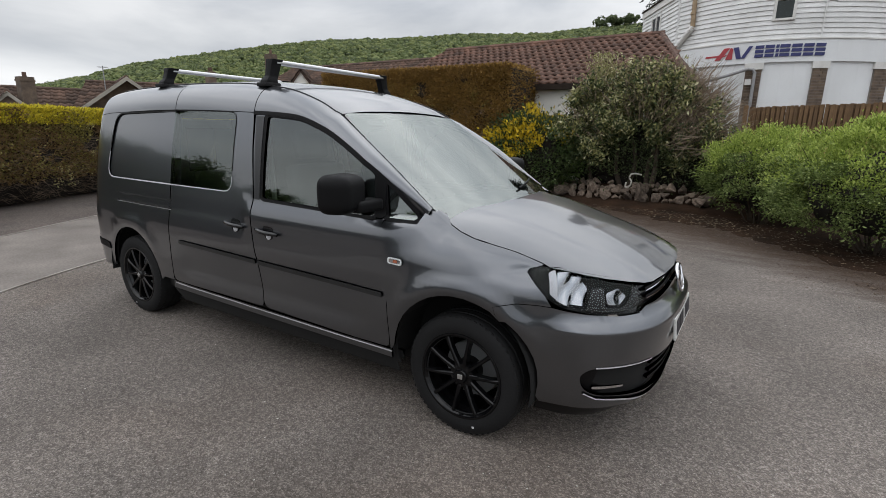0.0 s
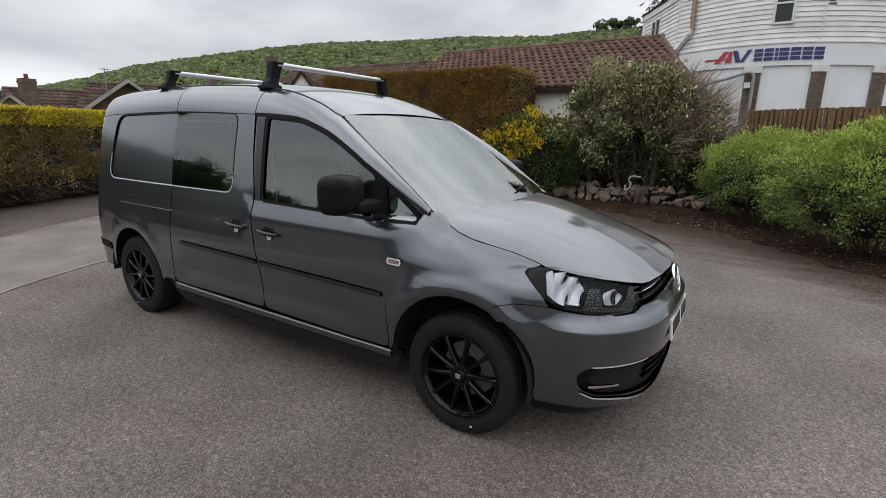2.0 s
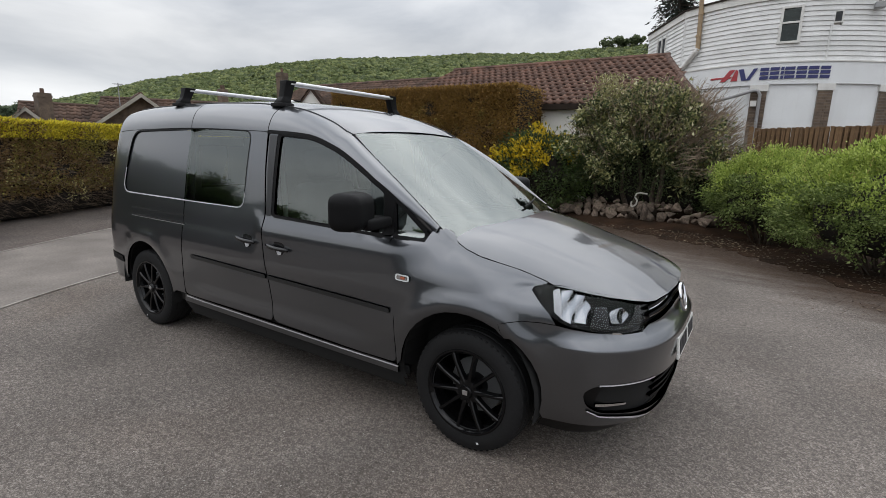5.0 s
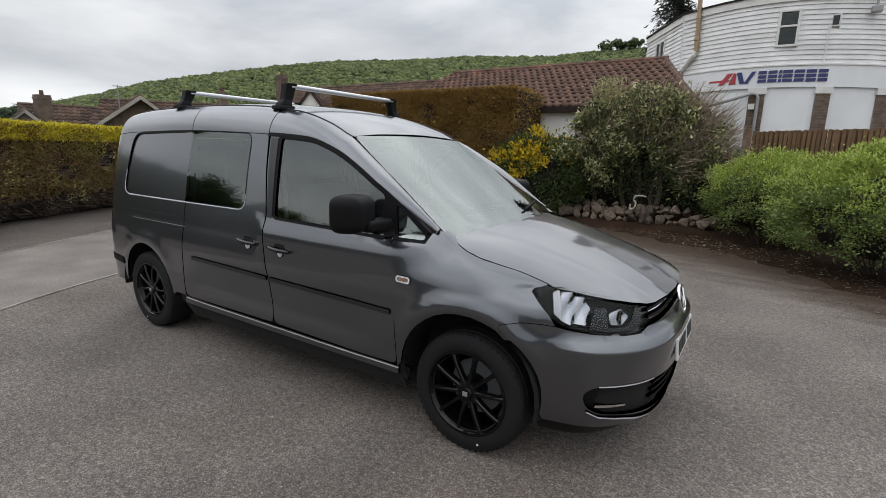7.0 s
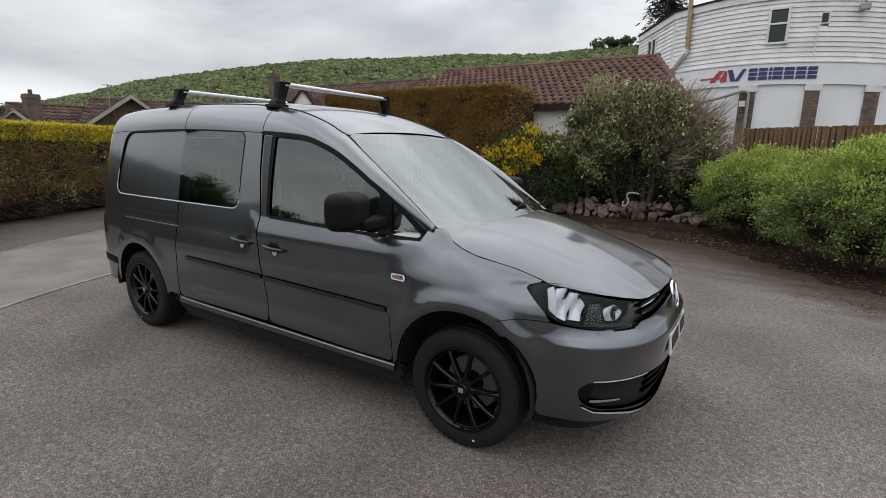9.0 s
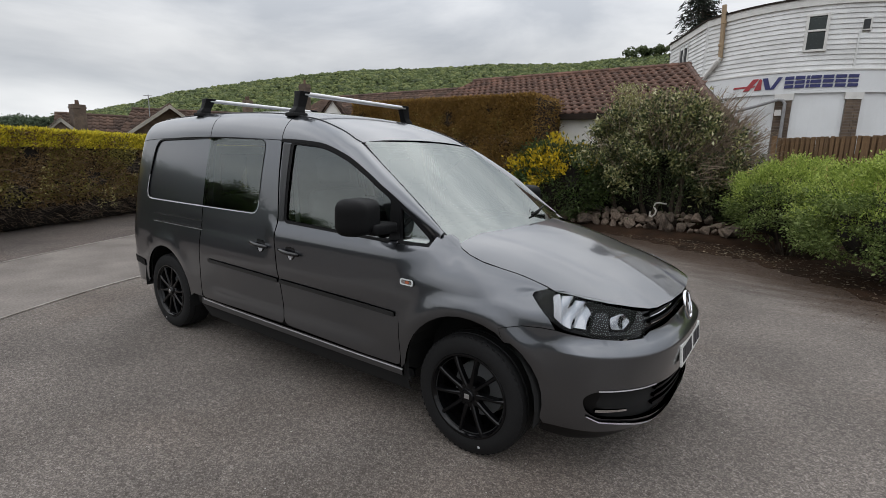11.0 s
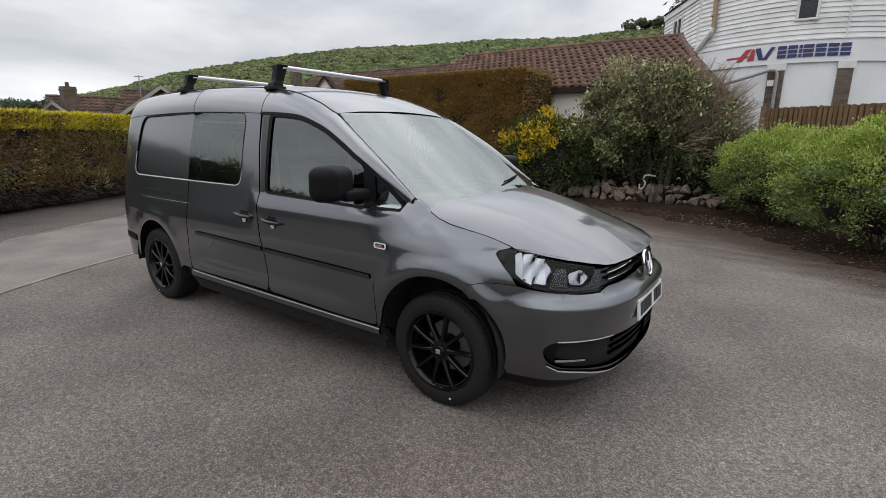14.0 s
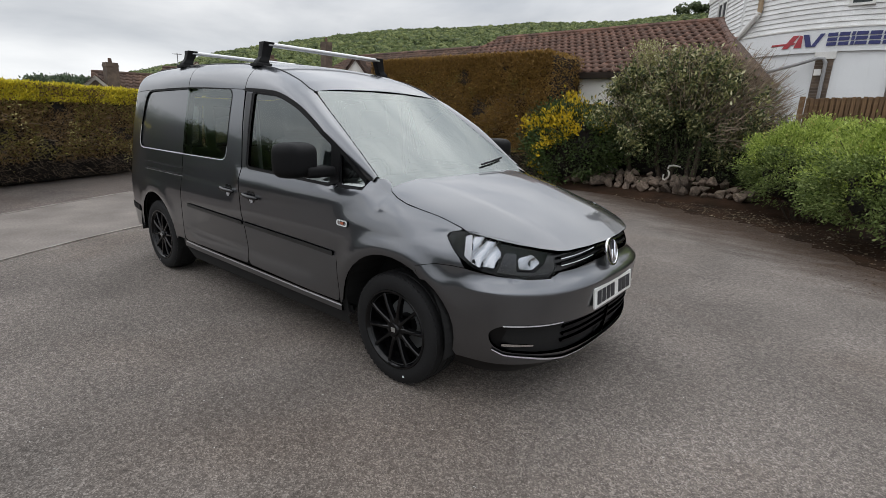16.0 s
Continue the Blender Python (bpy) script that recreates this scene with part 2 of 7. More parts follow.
def paint_material():
    """Dark grey metallic car paint: fine flakes under a clear coat."""
    m = bpy.data.materials.new("grey metallic paint")
    m.use_nodes = True
    n, l = m.node_tree.nodes, m.node_tree.links
    b = n["Principled BSDF"]
    b.inputs["Metallic"].default_value = 0.95
    b.inputs["Roughness"].default_value = 0.36
    b.inputs["Coat Weight"].default_value = 1.0
    b.inputs["Coat Roughness"].default_value = 0.015
    b.inputs["Coat IOR"].default_value = 1.64
    co = n.new("ShaderNodeTexCoord")
    vor = n.new("ShaderNodeTexVoronoi")
    vor.inputs["Scale"].default_value = 900
    l.new(co.outputs["Object"], vor.inputs["Vector"])
    sep = n.new("ShaderNodeSeparateColor")
    l.new(vor.outputs["Color"], sep.inputs[0])
    ramp = n.new("ShaderNodeValToRGB")
    ramp.color_ramp.elements[0].color = (0.098, 0.103, 0.114, 1)
    ramp.color_ramp.elements[1].color = (0.122, 0.128, 0.141, 1)
    l.new(sep.outputs[0], ramp.inputs["Fac"])
    dust = n.new("ShaderNodeTexNoise")
    dust.inputs["Scale"].default_value, dust.inputs["Detail"].default_value = 2.2, 6.0
    l.new(co.outputs["Object"], dust.inputs["Vector"])
    rr = n.new("ShaderNodeMapRange")
    rr.inputs["To Min"].default_value, rr.inputs["To Max"].default_value = 0.25, 0.33
    l.new(dust.outputs["Fac"], rr.inputs["Value"])
    l.new(rr.outputs["Result"], b.inputs["Roughness"])
    l.new(ramp.outputs["Color"], b.inputs["Base Color"])
    return m


M_PAINT = paint_material()
M_BLACK_TRIM = material("black textured plastic", (0.008, 0.008, 0.0085), 0.5, fine=400, fine_amount=0.2, bump=0.15, spec=0.1)
M_BLACK_GLOSS = material("gloss black", (0.008, 0.008, 0.009), 0.18, fine=200, spec=0.5)
M_RIM = material("gloss black alloy", (0.004, 0.004, 0.0045), 0.12, fine=200, spec=0.30)
M_RUBBER = material("tyre rubber", (0.009, 0.009, 0.0095), 0.75, scale=5, fine=150, fine_amount=0.2, bump=0.1, spec=0.3)
M_SHADOW_GAP = material("shade black", (0.006, 0.006, 0.006), 0.9)
M_CHROME = material("chrome", (0.78, 0.78, 0.80), 0.08, 1.0, dark=(0.7, 0.7, 0.72))
M_REFLECTOR = material("lamp reflector", (0.42, 0.43, 0.45), 0.05, 1.0, fine_amount=0.0)
M_ALU = material("brushed aluminium", (0.80, 0.80, 0.80), 0.32, 1.0, dark=(0.70, 0.70, 0.71), scale=20, fine=300)
M_WHITE_PLASTIC = material("white plate", (0.76, 0.76, 0.73), 0.35, scale=4)
M_DARK_BARS = material("plate characters", (0.02, 0.02, 0.025), 0.5)
M_INTERIOR = material("dark cabin trim", (0.13, 0.134, 0.137), 0.85, scale=6, fine=200)
M_DASH = material("grey dashboard plastic", (0.10, 0.105, 0.11), 0.7, scale=6, fine=200)
M_SEAT = material("grey seat cloth", (0.16, 0.16, 0.165), 0.95, scale=12, fine=300, fine_amount=0.25)
M_HEADLINING = material("pale headlining", (0.42, 0.43, 0.42), 0.95, scale=5)
M_GLASS = glass_material("side glass", (0.76, 0.85, 0.82), 2.15)
M_GLASS_DARK = glass_material("privacy glass", (0.50, 0.56, 0.55), 2.2)
M_SCREEN = glass_material("windscreen glass", (0.78, 0.87, 0.84), 3.05)
M_LENS = glass_material("lamp lens", (0.95, 0.96, 0.97), 1.24)
M_STRIP = material("dark grey moulded strip", (0.020, 0.021, 0.022), 0.42, fine=300, spec=0.4)
M_GRILLE = material("black grille plastic", (0.0035, 0.0035, 0.004), 0.4, fine=300, spec=0.25)
M_SEAL = material("grey rubber seal", (0.085, 0.088, 0.09), 0.6, scale=4)
M_PILLAR = material("satin black pillar film", (0.022, 0.023, 0.025), 0.3, fine=200)
M_LINER = material("pale interior lining", (0.74, 0.77, 0.76), 0.8, scale=4)
# pale colour painted for edges that catch the sky; also small white pieces
M_EDGE = material("edge highlight and white trim", (0.62, 0.62, 0.64), 0.35, scale=4, dark=(0.5, 0.5, 0.52))
M_LAMP_BACK = material("dark lamp housing", (0.012, 0.012, 0.013), 0.3, fine=200, spec=0.14)
M_INDICATOR = material("orange bulb", (0.42, 0.13, 0.07), 0.25, scale=38)

# ---- mesh helpers ----
from mathutils.geometry import delaunay_2d_cdt


def mesh_object(name, verts, faces, mat, parent=None, smooth=True, normals=None, label=""):
    me = bpy.data.meshes.new(name)
    me.from_pydata([tuple(v) for v in verts], [], faces)
    me.update()
    if mat is not None:
        me.materials.append(mat)
    if smooth:
        me.polygons.foreach_set("use_smooth", [True] * len(me.polygons))
    if normals is not None:
        me.normals_split_custom_set_from_vertices([tuple(v) for v in normals])
    ob = new(name, me)
    if parent is not None:
        ob.parent = parent
    if label:
        ob["label"] = label
    return ob


def part(name, bm, mat, parent, label="", smooth=False, angle=None):
    """Links a bmesh as one mesh object under a thing or a part."""
    me = bpy.data.meshes.new(name)
    bmesh.ops.recalc_face_normals(bm, faces=bm.faces)
    if smooth and angle:
        for e in bm.edges:
            if len(e.link_faces) == 2 and e.calc_face_angle(0) > radians(angle):
                e.smooth = False
    bm.to_mesh(me)
    bm.free()
    if mat is not None:
        me.materials.append(mat)
    if smooth:
        me.polygons.foreach_set("use_smooth", [True] * len(me.polygons))
    ob = new(name, me)
    if parent is not None:
        ob.parent = parent
    if label:
        ob["label"] = label
    return ob


def add_box(bm, x0, x1, y0, y1, z0, z1, bevel=0.0, m=None, segments=2):
    r = bmesh.ops.create_cube(bm, size=1.0)
    vs = r["verts"]
    bmesh.ops.transform(bm, verts=vs, matrix=Matrix.Translation(((x0 + x1) / 2, (y0 + y1) / 2, (z0 + z1) / 2)) @ Matrix.Diagonal((x1 - x0, y1 - y0, z1 - z0, 1)))
    if bevel:
        es = list({e for v in vs for e in v.link_edges})
        out = bmesh.ops.bevel(bm, geom=es, offset=bevel, segments=segments, affect="EDGES", profile=0.6)
        vs = list({v for f in out["faces"] for v in f.verts} | {v for v in vs if v.is_valid})
    if m is not None:
        bmesh.ops.transform(bm, verts=[v for v in vs if v.is_valid], matrix=m)
    return vs


def add_tube(bm, points, radius, sides=8, cap=True):
    """A round bar through the points; radius is one number or one for each point."""
    pts = [Vector(p) for p in points]
    rings = []
    up = Vector((0.13, 0.31, 0.94))
    for i, p in enumerate(pts):
        d = (pts[min(i + 1, len(pts) - 1)] - pts[max(i - 1, 0)]).normalized()
        a = d.cross(up)
        if a.length < 1e-3:
            a = d.cross(Vector((1, 0, 0)))
        a.normalize()
        b = d.cross(a)
        r = radius[i] if isinstance(radius, (list, tuple)) else radius
        rings.append([bm.verts.new(p + (a * math.cos(2 * math.pi * k / sides) + b * math.sin(2 * math.pi * k / sides)) * r) for k in range(sides)])
    for r0, r1 in zip(rings, rings[1:]):
        for k in range(sides):
            bm.faces.new((r0[k], r0[(k + 1) % sides], r1[(k + 1) % sides], r1[k]))
    if cap:
        bm.faces.new(rings[0][::-1])
        bm.faces.new(rings[-1])


def add_lathe(bm, profile, segments=48, m=None, closed=False):
    """Turns (radius, along) pairs about the y axis."""
    rings = []
    for r, a in profile:
        rings.append([bm.verts.new((r * math.cos(2 * math.pi * k / segments), a, r * math.sin(2 * math.pi * k / segments))) for k in range(segments)])
    if closed:
        rings.append(rings[0])
    for r0, r1 in zip(rings, rings[1:]):
        for k in range(segments):
            bm.faces.new((r0[k], r0[(k + 1) % segments], r1[(k + 1) % segments], r1[k]))
    if m is not None:
        done = {v for r in rings for v in r}
        bmesh.ops.transform(bm, verts=list(done), matrix=m)


# ---- the van's form: x ahead from the front axle, y to its left, z up ----
def smooth_curve(x, pts):
    """A smooth monotone curve through (x, value) pairs."""
    if x <= pts[0][0]:
        return pts[0][1]
    if x >= pts[-1][0]:
        return pts[-1][1]
    i = max(k for k in range(len(pts) - 1) if pts[k][0] <= x)

    def slope(k):
        a = (pts[k][1] - pts[k - 1][1]) / (pts[k][0] - pts[k - 1][0]) if k > 0 else None
        b = (pts[k + 1][1] - pts[k][1]) / (pts[k + 1][0] - pts[k][0]) if k < len(pts) - 1 else None
        if a is None or b is None:
            return b if a is None else a
        return 0.0 if a * b <= 0 else 2 * a * b / (a + b)
    h = pts[i + 1][0] - pts[i][0]
    t = (x - pts[i][0]) / h
    m0, m1 = slope(i) * h, slope(i + 1) * h
    return (2 * t ** 3 - 3 * t * t + 1) * pts[i][1] + (t ** 3 - 2 * t * t + t) * m0 + (3 * t * t - 2 * t ** 3) * pts[i + 1][1] + (t ** 3 - t * t) * m1


HALF_WIDTH = [(.15, .80), (.22, .838), (.30, .868), (.42, .884), (.60, .893), (.76, .894), (.86, .884), (.95, .868), (1.09, .848), (1.35, .805), (1.62, .745)]
NOSE = [(.15, .72), (.20, .80), (.26, .862), (.33, .895), (.50, .916), (.655, .927), (.672, .922), (.70, .892), (.728, .866), (.78, .856), (.86, .825), (.92, .78)]
SHOULDER = [(-.45, 1.085), (-.2, 1.068), (0, 1.050), (.2, 1.003), (.45, .930), (.6, .885), (.75, .85), (.87, .83)]
ROOF = [(-3.85, 1.70), (-3.6, 1.80), (-3.1, 1.845), (-2.4, 1.86), (-1.9, 1.85), (-1.4, 1.805), (-1.1, 1.725), (-.9, 1.635)]
DOOR_TOP = [(-3.6, 1.595), (-3.3, 1.615), (-2.4, 1.632), (-1.55, 1.612), (-1.17, 1.590), (-.93, 1.528), (-.70, 1.420), (-.51, 1.303), (-.34, 1.168), (-.20, 1.052)]
FRONT_X, TAIL_X, TAIL_END = -.25, -3.45, -3.83


def corner_table(power, a, b):
    th = (np.linspace(0, 1, 300) ** 2.5) * np.pi / 4
    th = np.concatenate([th, np.pi / 2 - th[::-1][1:]])
    cx, cy = np.sin(th) ** (2 / power), np.cos(th) ** (2 / power)
    s = np.concatenate([[0], np.cumsum(np.hypot(np.diff(cx * a), np.diff(cy * b)))])
    return s, cx, cy


NOSE_TABLE = corner_table(3.0, .87 - FRONT_X, .89)
TAIL_TABLE = corner_table(3.2, TAIL_X - TAIL_END, .85)
NOSE_END = FRONT_X + NOSE_TABLE[0][-1]
TAIL_MID = TAIL_X - TAIL_TABLE[0][-1]


CREASE = [(.66, 0.0), (.76, .002), (.86, .0065), (.984, .0175), (.990, .0172), (1.08, 0.0)]
FLARE = [(.34, .003), (.41, .006), (.44, .003), (.53, -.012), (.60, -.011), (.76, 0.0)]


def ease(t):
    t = min(1.0, max(0.0, t))
    return t * t * (3 - 2 * t)


def taper(x):
    return 1 - .035 * max(0, (-2.3 - x) / 1.2) ** 2


def side(u, v):
    """The right-hand skin: u runs along the van and on round its nose and tail, v is the height."""
    w = smooth_curve(v, HALF_WIDTH)
    if u < TAIL_X:
        fx, fy = np.interp(TAIL_X - u, TAIL_TABLE[0], TAIL_TABLE[1]), np.interp(TAIL_X - u, TAIL_TABLE[0], TAIL_TABLE[2])
        end = TAIL_END + .10 * max(0, (v - 1.1) / .5) ** 2
        x = TAIL_X - (TAIL_X - end) * fx
        y = -w * fy * taper(x)
    elif u <= FRONT_X:
        x, y = u, -w * taper(u)
    else:
        fx, fy = np.interp(u - FRONT_X, NOSE_TABLE[0], NOSE_TABLE[1]), np.interp(u - FRONT_X, NOSE_TABLE[0], NOSE_TABLE[2])
        x, y = FRONT_X + (smooth_curve(v, NOSE) - FRONT_X) * fx, -w * fy
    if x > -.6:
        deep_k = .055 + .115 * ease((x + .27) / .22)
        k = min(1, max(0, (v - smooth_curve(x, SHOULDER) + deep_k) / deep_k))
        y *= 1 - (.19 - .12 * min(1, max(0, (x - .30) / .12))) * k ** 2.2 * min(1, (x + .6) / .6)
    # wheel arch lips
    for cx, cz in ((.042, .372), (-2.97, .36)):
        r = math.hypot(x - cx, v - cz)
        if y < -.7:
            y -= (.022 if cx > -1 else .012) * math.exp(-((r - .415) / .055) ** 2) * min(1, max(0, (v - .5) / .2))
    # the bumper stands out below the headlights
    if x > .25 and u > 0:
        y -= .036 * ease((x - .43) / .26) * (1 - min(1, max(0, (v - .668) / .058))) * min(1, -y / .5)
    # shoulder crease of the front door and the flare above the sill, both fading out at their ends
    if -1.62 < x < -.12 and v < 1.08:
        y -= smooth_curve(v, CREASE) * ease((x + 1.60) / .14) * ease((-.13 - x) / .34)
    if -2.40 < x < -.42 and v < .76:
        y -= smooth_curve(v, FLARE) * ease((x + 2.42) / .30) * ease((-.42 - x) / .34)
    return Vector((x, y, v))


def roof_height(x, y):
    return smooth_curve(x, ROOF) - .035 * (abs(y) / .62) ** 2 - .02 * (abs(y) / .66) ** 6


SCREEN_EDGE = [(-.93, -.605, 1.600), (-.75, -.640, 1.487), (-.55, -.672, 1.360), (-.36, -.705, 1.236), (-.20, -.735, 1.130)]


def screen_edge(x):
    return Vector((x, smooth_curve(x, [(p[0], p[1]) for p in SCREEN_EDGE]), smooth_curve(x, [(p[0], p[2]) for p in SCREEN_EDGE])))


def gutter(u):
    """The line where the roof proper begins, which runs on down the edge of the windscreen."""
    d = side(u, smooth_curve(u, DOOR_TOP))
    if u >= -.93:
        t = (u + .93) / .73
        return screen_edge(-.93 + .73 * min(1, t))
    e = .01
    a, b = side(u - e, 1.58), side(u + e, 1.58)
    d2 = Vector((b.x - a.x, b.y - a.y, 0)).normalized()
    inward = Vector((-d2.y, d2.x, 0))
    x, y = d.x + .145 * inward.x, min(0, d.y + .145 * inward.y)
    x = max(x, -3.68)
    return Vector((x, y, roof_height(x, y)))


def rail(u, k):
    """The rounded band between the tops of the doors and the roof, and the windscreen pillar."""
    h = smooth_curve(u, DOOR_TOP)
    d, d0, g = side(u, h), side(u, h - .04), gutter(u)
    up = (d - d0) / .04
    rise = (g.z - d.z) * (.80 if u < -.93 else .45)
    c = d + up * rise
    if u >= -.93:
        c = (d + g) / 2 + Vector((.03, -.035, .03))
    return d * (1 - k) ** 2 + c * (2 * k * (1 - k)) + g * k ** 2


def screen(a, b):
    """The windscreen: a from header to bonnet, b from the right edge to the left."""
    e = screen_edge(-.93 + .73 * a)
    y = e.y * (1 - 2 * b)
    if a > 1:
        e = screen_edge(-.20) + Vector((.15, 0, -.11)) * ((a - 1) / .2)
    bulge = (.02 + .10 * min(1, a)) * (1 - (1 - 2 * b) ** 2)
    return Vector((e.x + bulge, y, e.z + .028 * (1 - (1 - 2 * b) ** 2) * (1 - a) + .007 * max(0, 1 - a) ** 6))


BONNET_MID = [(-.25, 1.145), (0, 1.115), (.2, 1.075), (.4, 1.022), (.6, .958), (.75, .897), (.88, .828)]


def bonnet(x, y):
    r = abs(y) / .72
    crease = .0035 * math.exp(-((abs(y) - .43 - .10 * (.4 - x)) / .07) ** 2)
    drop = .030 + .038 * min(1, max(0, (x + .2) / .6))
    return Vector((x, y, smooth_curve(x, BONNET_MID) - drop * r ** 2.2 - .02 * r ** 6 + crease))


def inside_loop(p, loop):
    x, y, c = p[0], p[1], False
    j = len(loop) - 1
    for i in range(len(loop)):
        xi, yi, xj, yj = loop[i][0], loop[i][1], loop[j][0], loop[j][1]
        if (yi > y) != (yj > y) and x < (xj - xi) * (y - yi) / (yj - yi) + xi:
            c = not c
        j = i
    return c


def rounded(pts, radius):
    """A closed outline with its corners rounded; a point may carry its own radius."""
    out = []
    n = len(pts)
    for i in range(n):
        p = Vector(pts[i][:2])
        r = pts[i][2] if len(pts[i]) > 2 else radius
        a, b = Vector(pts[i - 1][:2]), Vector(pts[(i + 1) % n][:2])
        da, db = (a - p), (b - p)
        r = min(r, da.length * .45, db.length * .45)
        if r < 1e-4:
            out.append(tuple(p))
            continue
        s, e = p + da.normalized() * r, p + db.normalized() * r
        for k in range(5):
            t = k / 4
            out.append(tuple(s * (1 - t) ** 2 + p * 2 * t * (1 - t) + e * t * t))
    return out


def dense(loop, step):
    out = []
    for i, p in enumerate(loop):
        q = loop[(i + 1) % len(loop)]
        n = max(1, int(math.hypot(q[0] - p[0], q[1] - p[1]) / step))
        out += [(p[0] + (q[0] - p[0]) * k / n, p[1] + (q[1] - p[1]) * k / n) for k in range(n)]
    return out


def skin_normal(surface, u, v, e=.004, e2=.004):
    a, b = surface(u + e, v) - surface(u - e, v), surface(u, v + e2) - surface(u, v - e2)
    n = a.cross(b)
    if n.length < 1e-12:
        n = Vector((0, 0, 1))
    n.normalize()
    p = surface(u, v)
    c = Vector((min(.25, max(-3.3, p.x)), 0, .75))
    return -n if n.dot(p - c) < 0 else n


def skin(surface, loop, holes=(), step=.06, lift=0.0, edge=.014, soften=(.004, .004), folds=()):
    """A sheet-metal panel cut to an outline on a curved surface, with its edges turned inwards."""
    loops = [dense(loop, step * .7)] + [dense(h, step * .7) for h in holes]
    pts, edges = [], []
    for lp in loops:
        s = len(pts)
        pts += lp
        edges += [(s + i, s + (i + 1) % len(lp)) for i in range(len(lp))]
    for v in folds:
        us = [q[0] for q in loops[0]]
        u = min(us) + .012
        while u < max(us):
            if inside_loop((u, v), loops[0]) and not any(inside_loop((u, v), h) for h in loops[1:]):
                pts.append((u, v))
            u += .03
    border = np.array(pts)
    lo, hi = border.min(0), border.max(0)
    for i in range(int((hi[0] - lo[0]) / step) + 1):
        for j in range(int((hi[1] - lo[1]) / step) + 1):
            p = (lo[0] + (i + .5) * step, lo[1] + (j + .5) * step)
            if inside_loop(p, loops[0]) and not any(inside_loop(p, h) for h in loops[1:]):
                if np.min(np.hypot(border[:, 0] - p[0], border[:, 1] - p[1])) > step * .4:
                    pts.append(p)
    v2, _, f2, *_ = delaunay_2d_cdt([Vector(p) for p in pts], edges, [], 0, 1e-6)
    keep = []
    for f in f2:
        c = (sum(v2[i][0] for i in f) / len(f), sum(v2[i][1] for i in f) / len(f))
        if inside_loop(c, loops[0]) and not any(inside_loop(c, h) for h in loops[1:]):
            keep.append(list(f))
    normals = [skin_normal(surface, *p) for p in v2]
    shading = [skin_normal(surface, *p, *soften) for p in v2]
    verts = [surface(*p) + n * lift for p, n in zip(v2, normals)]
    faces = []
    for f in keep:
        a, b, c = (verts[i] for i in f[:3])
        faces.append(f if (b - a).cross(c - a).dot(normals[f[0]]) >= 0 else f[::-1])
    if edge:
        for lp in loops:
            s = len(verts)
            m = len(lp)
            for i, p in enumerate(lp):
                n = skin_normal(surface, *p)
                t = (surface(*lp[(i + 1) % m]) - surface(*lp[i - 1])).normalized()
                out = t.cross(n).normalized()
                q = surface(*p) + n * lift
                verts += [q, q - n * edge]
                shading += [out, out]
            for i in range(m):
                j = (i + 1) % m
                faces.append([s + 2 * i, s + 2 * j, s + 2 * j + 1, s + 2 * i + 1])
    return verts, faces, shading


def skin_part(name, surface, loop, mat, parent, holes=(), step=.06, lift=0.0, edge=.014, both=True, label="", soften=(.004, .004), folds=()):
    """Links the panel, and its mirror image on the van's other side."""
    v, f, n = skin(surface, loop, holes, step, lift, edge, soften, folds)
    ob = mesh_object(name, v, f, mat, parent, True, n, label)
    if both:
        flip = Vector((1, -1, 1))
        other = mesh_object(name, [a * flip for a in v], [g[::-1] for g in f], mat, parent if both is True else both, True, [a * flip for a in n], label)
        return ob, other
    return ob


def arch(cx, cz, r, a0, a1, n=22):
    return [(cx + r * math.cos(radians(a0 + (a1 - a0) * i / n)), cz + r * math.sin(radians(a0 + (a1 - a0) * i / n))) for i in range(n + 1)]


def door_top_line(x0, x1, drop, n=14):
    return [(x0 + (x1 - x0) * i / n, smooth_curve(x0 + (x1 - x0) * i / n, DOOR_TOP) - drop) for i in range(n + 1)]


van = tagged(new("van"), "dark grey metallic panel van with roof bars and black wheels", "van")
GAP = .0035

# outlines in (u, z): front shut line, rear shut line of the front door, end of the sliding door
FRONT_ARCH = arch(.042, .372, .385, 205, -18)
REAR_ARCH = arch(-2.97, .36, .375, 200, -18)


def glass_outline_front():
    """Side window of the front door with its curved top."""
    top = door_top_line(-1.40, -.535, .024)
    return rounded([(-1.385, 1.098, .03)] + [(p[0], p[1], .02) for p in top] + [(-.515, 1.265, .02), (-.498, 1.075, .03)], .02)


front_frame = door_top_line(-1.515, -.50, .008)
FRONT_DOOR = rounded([(-1.375 - GAP, .405, .05), (-1.40, .565), (-1.418, .71, .05), (-1.472, .99, .05), (-1.462, 1.09, .05)] + [(-1.50, 1.40)] +
                     [(p[0], p[1], .03) for p in front_frame] + [(-.455, 1.275, .02), (-.438, 1.05, .04), (-.407, .894), (-.383, .626), (-.372, .385, .04), (-.62, .385)], .03)
FOLDS = (.42, .45, .48, .51, .538, .565, .955, .978, .993, 1.02)
fd, fd_l = skin_part("front_door", side, FRONT_DOOR, M_PAINT, van, [glass_outline_front()], step=.05, soften=(.012, .005), folds=FOLDS)
SLIDING = rounded([(-1.385, .405, .04), (-1.408, .565), (-1.428, .71, .05), (-1.482, .99, .05), (-1.474, 1.09, .05), (-1.515, 1.40), (-1.535, 1.602, .01)] +
                  [(p[0], p[1], 0) for p in door_top_line(-1.56, -2.37, .004, 8)] + [(-2.385, 1.40), (-2.39, .99), (-2.40, .60), (-2.41, .40, .05)], .02)
REAR_WINDOW = rounded([(-1.700, 1.118, .07), (-1.705, 1.605, .06), (-2.380, 1.622, 0), (-2.372, 1.118, 0)], .02)
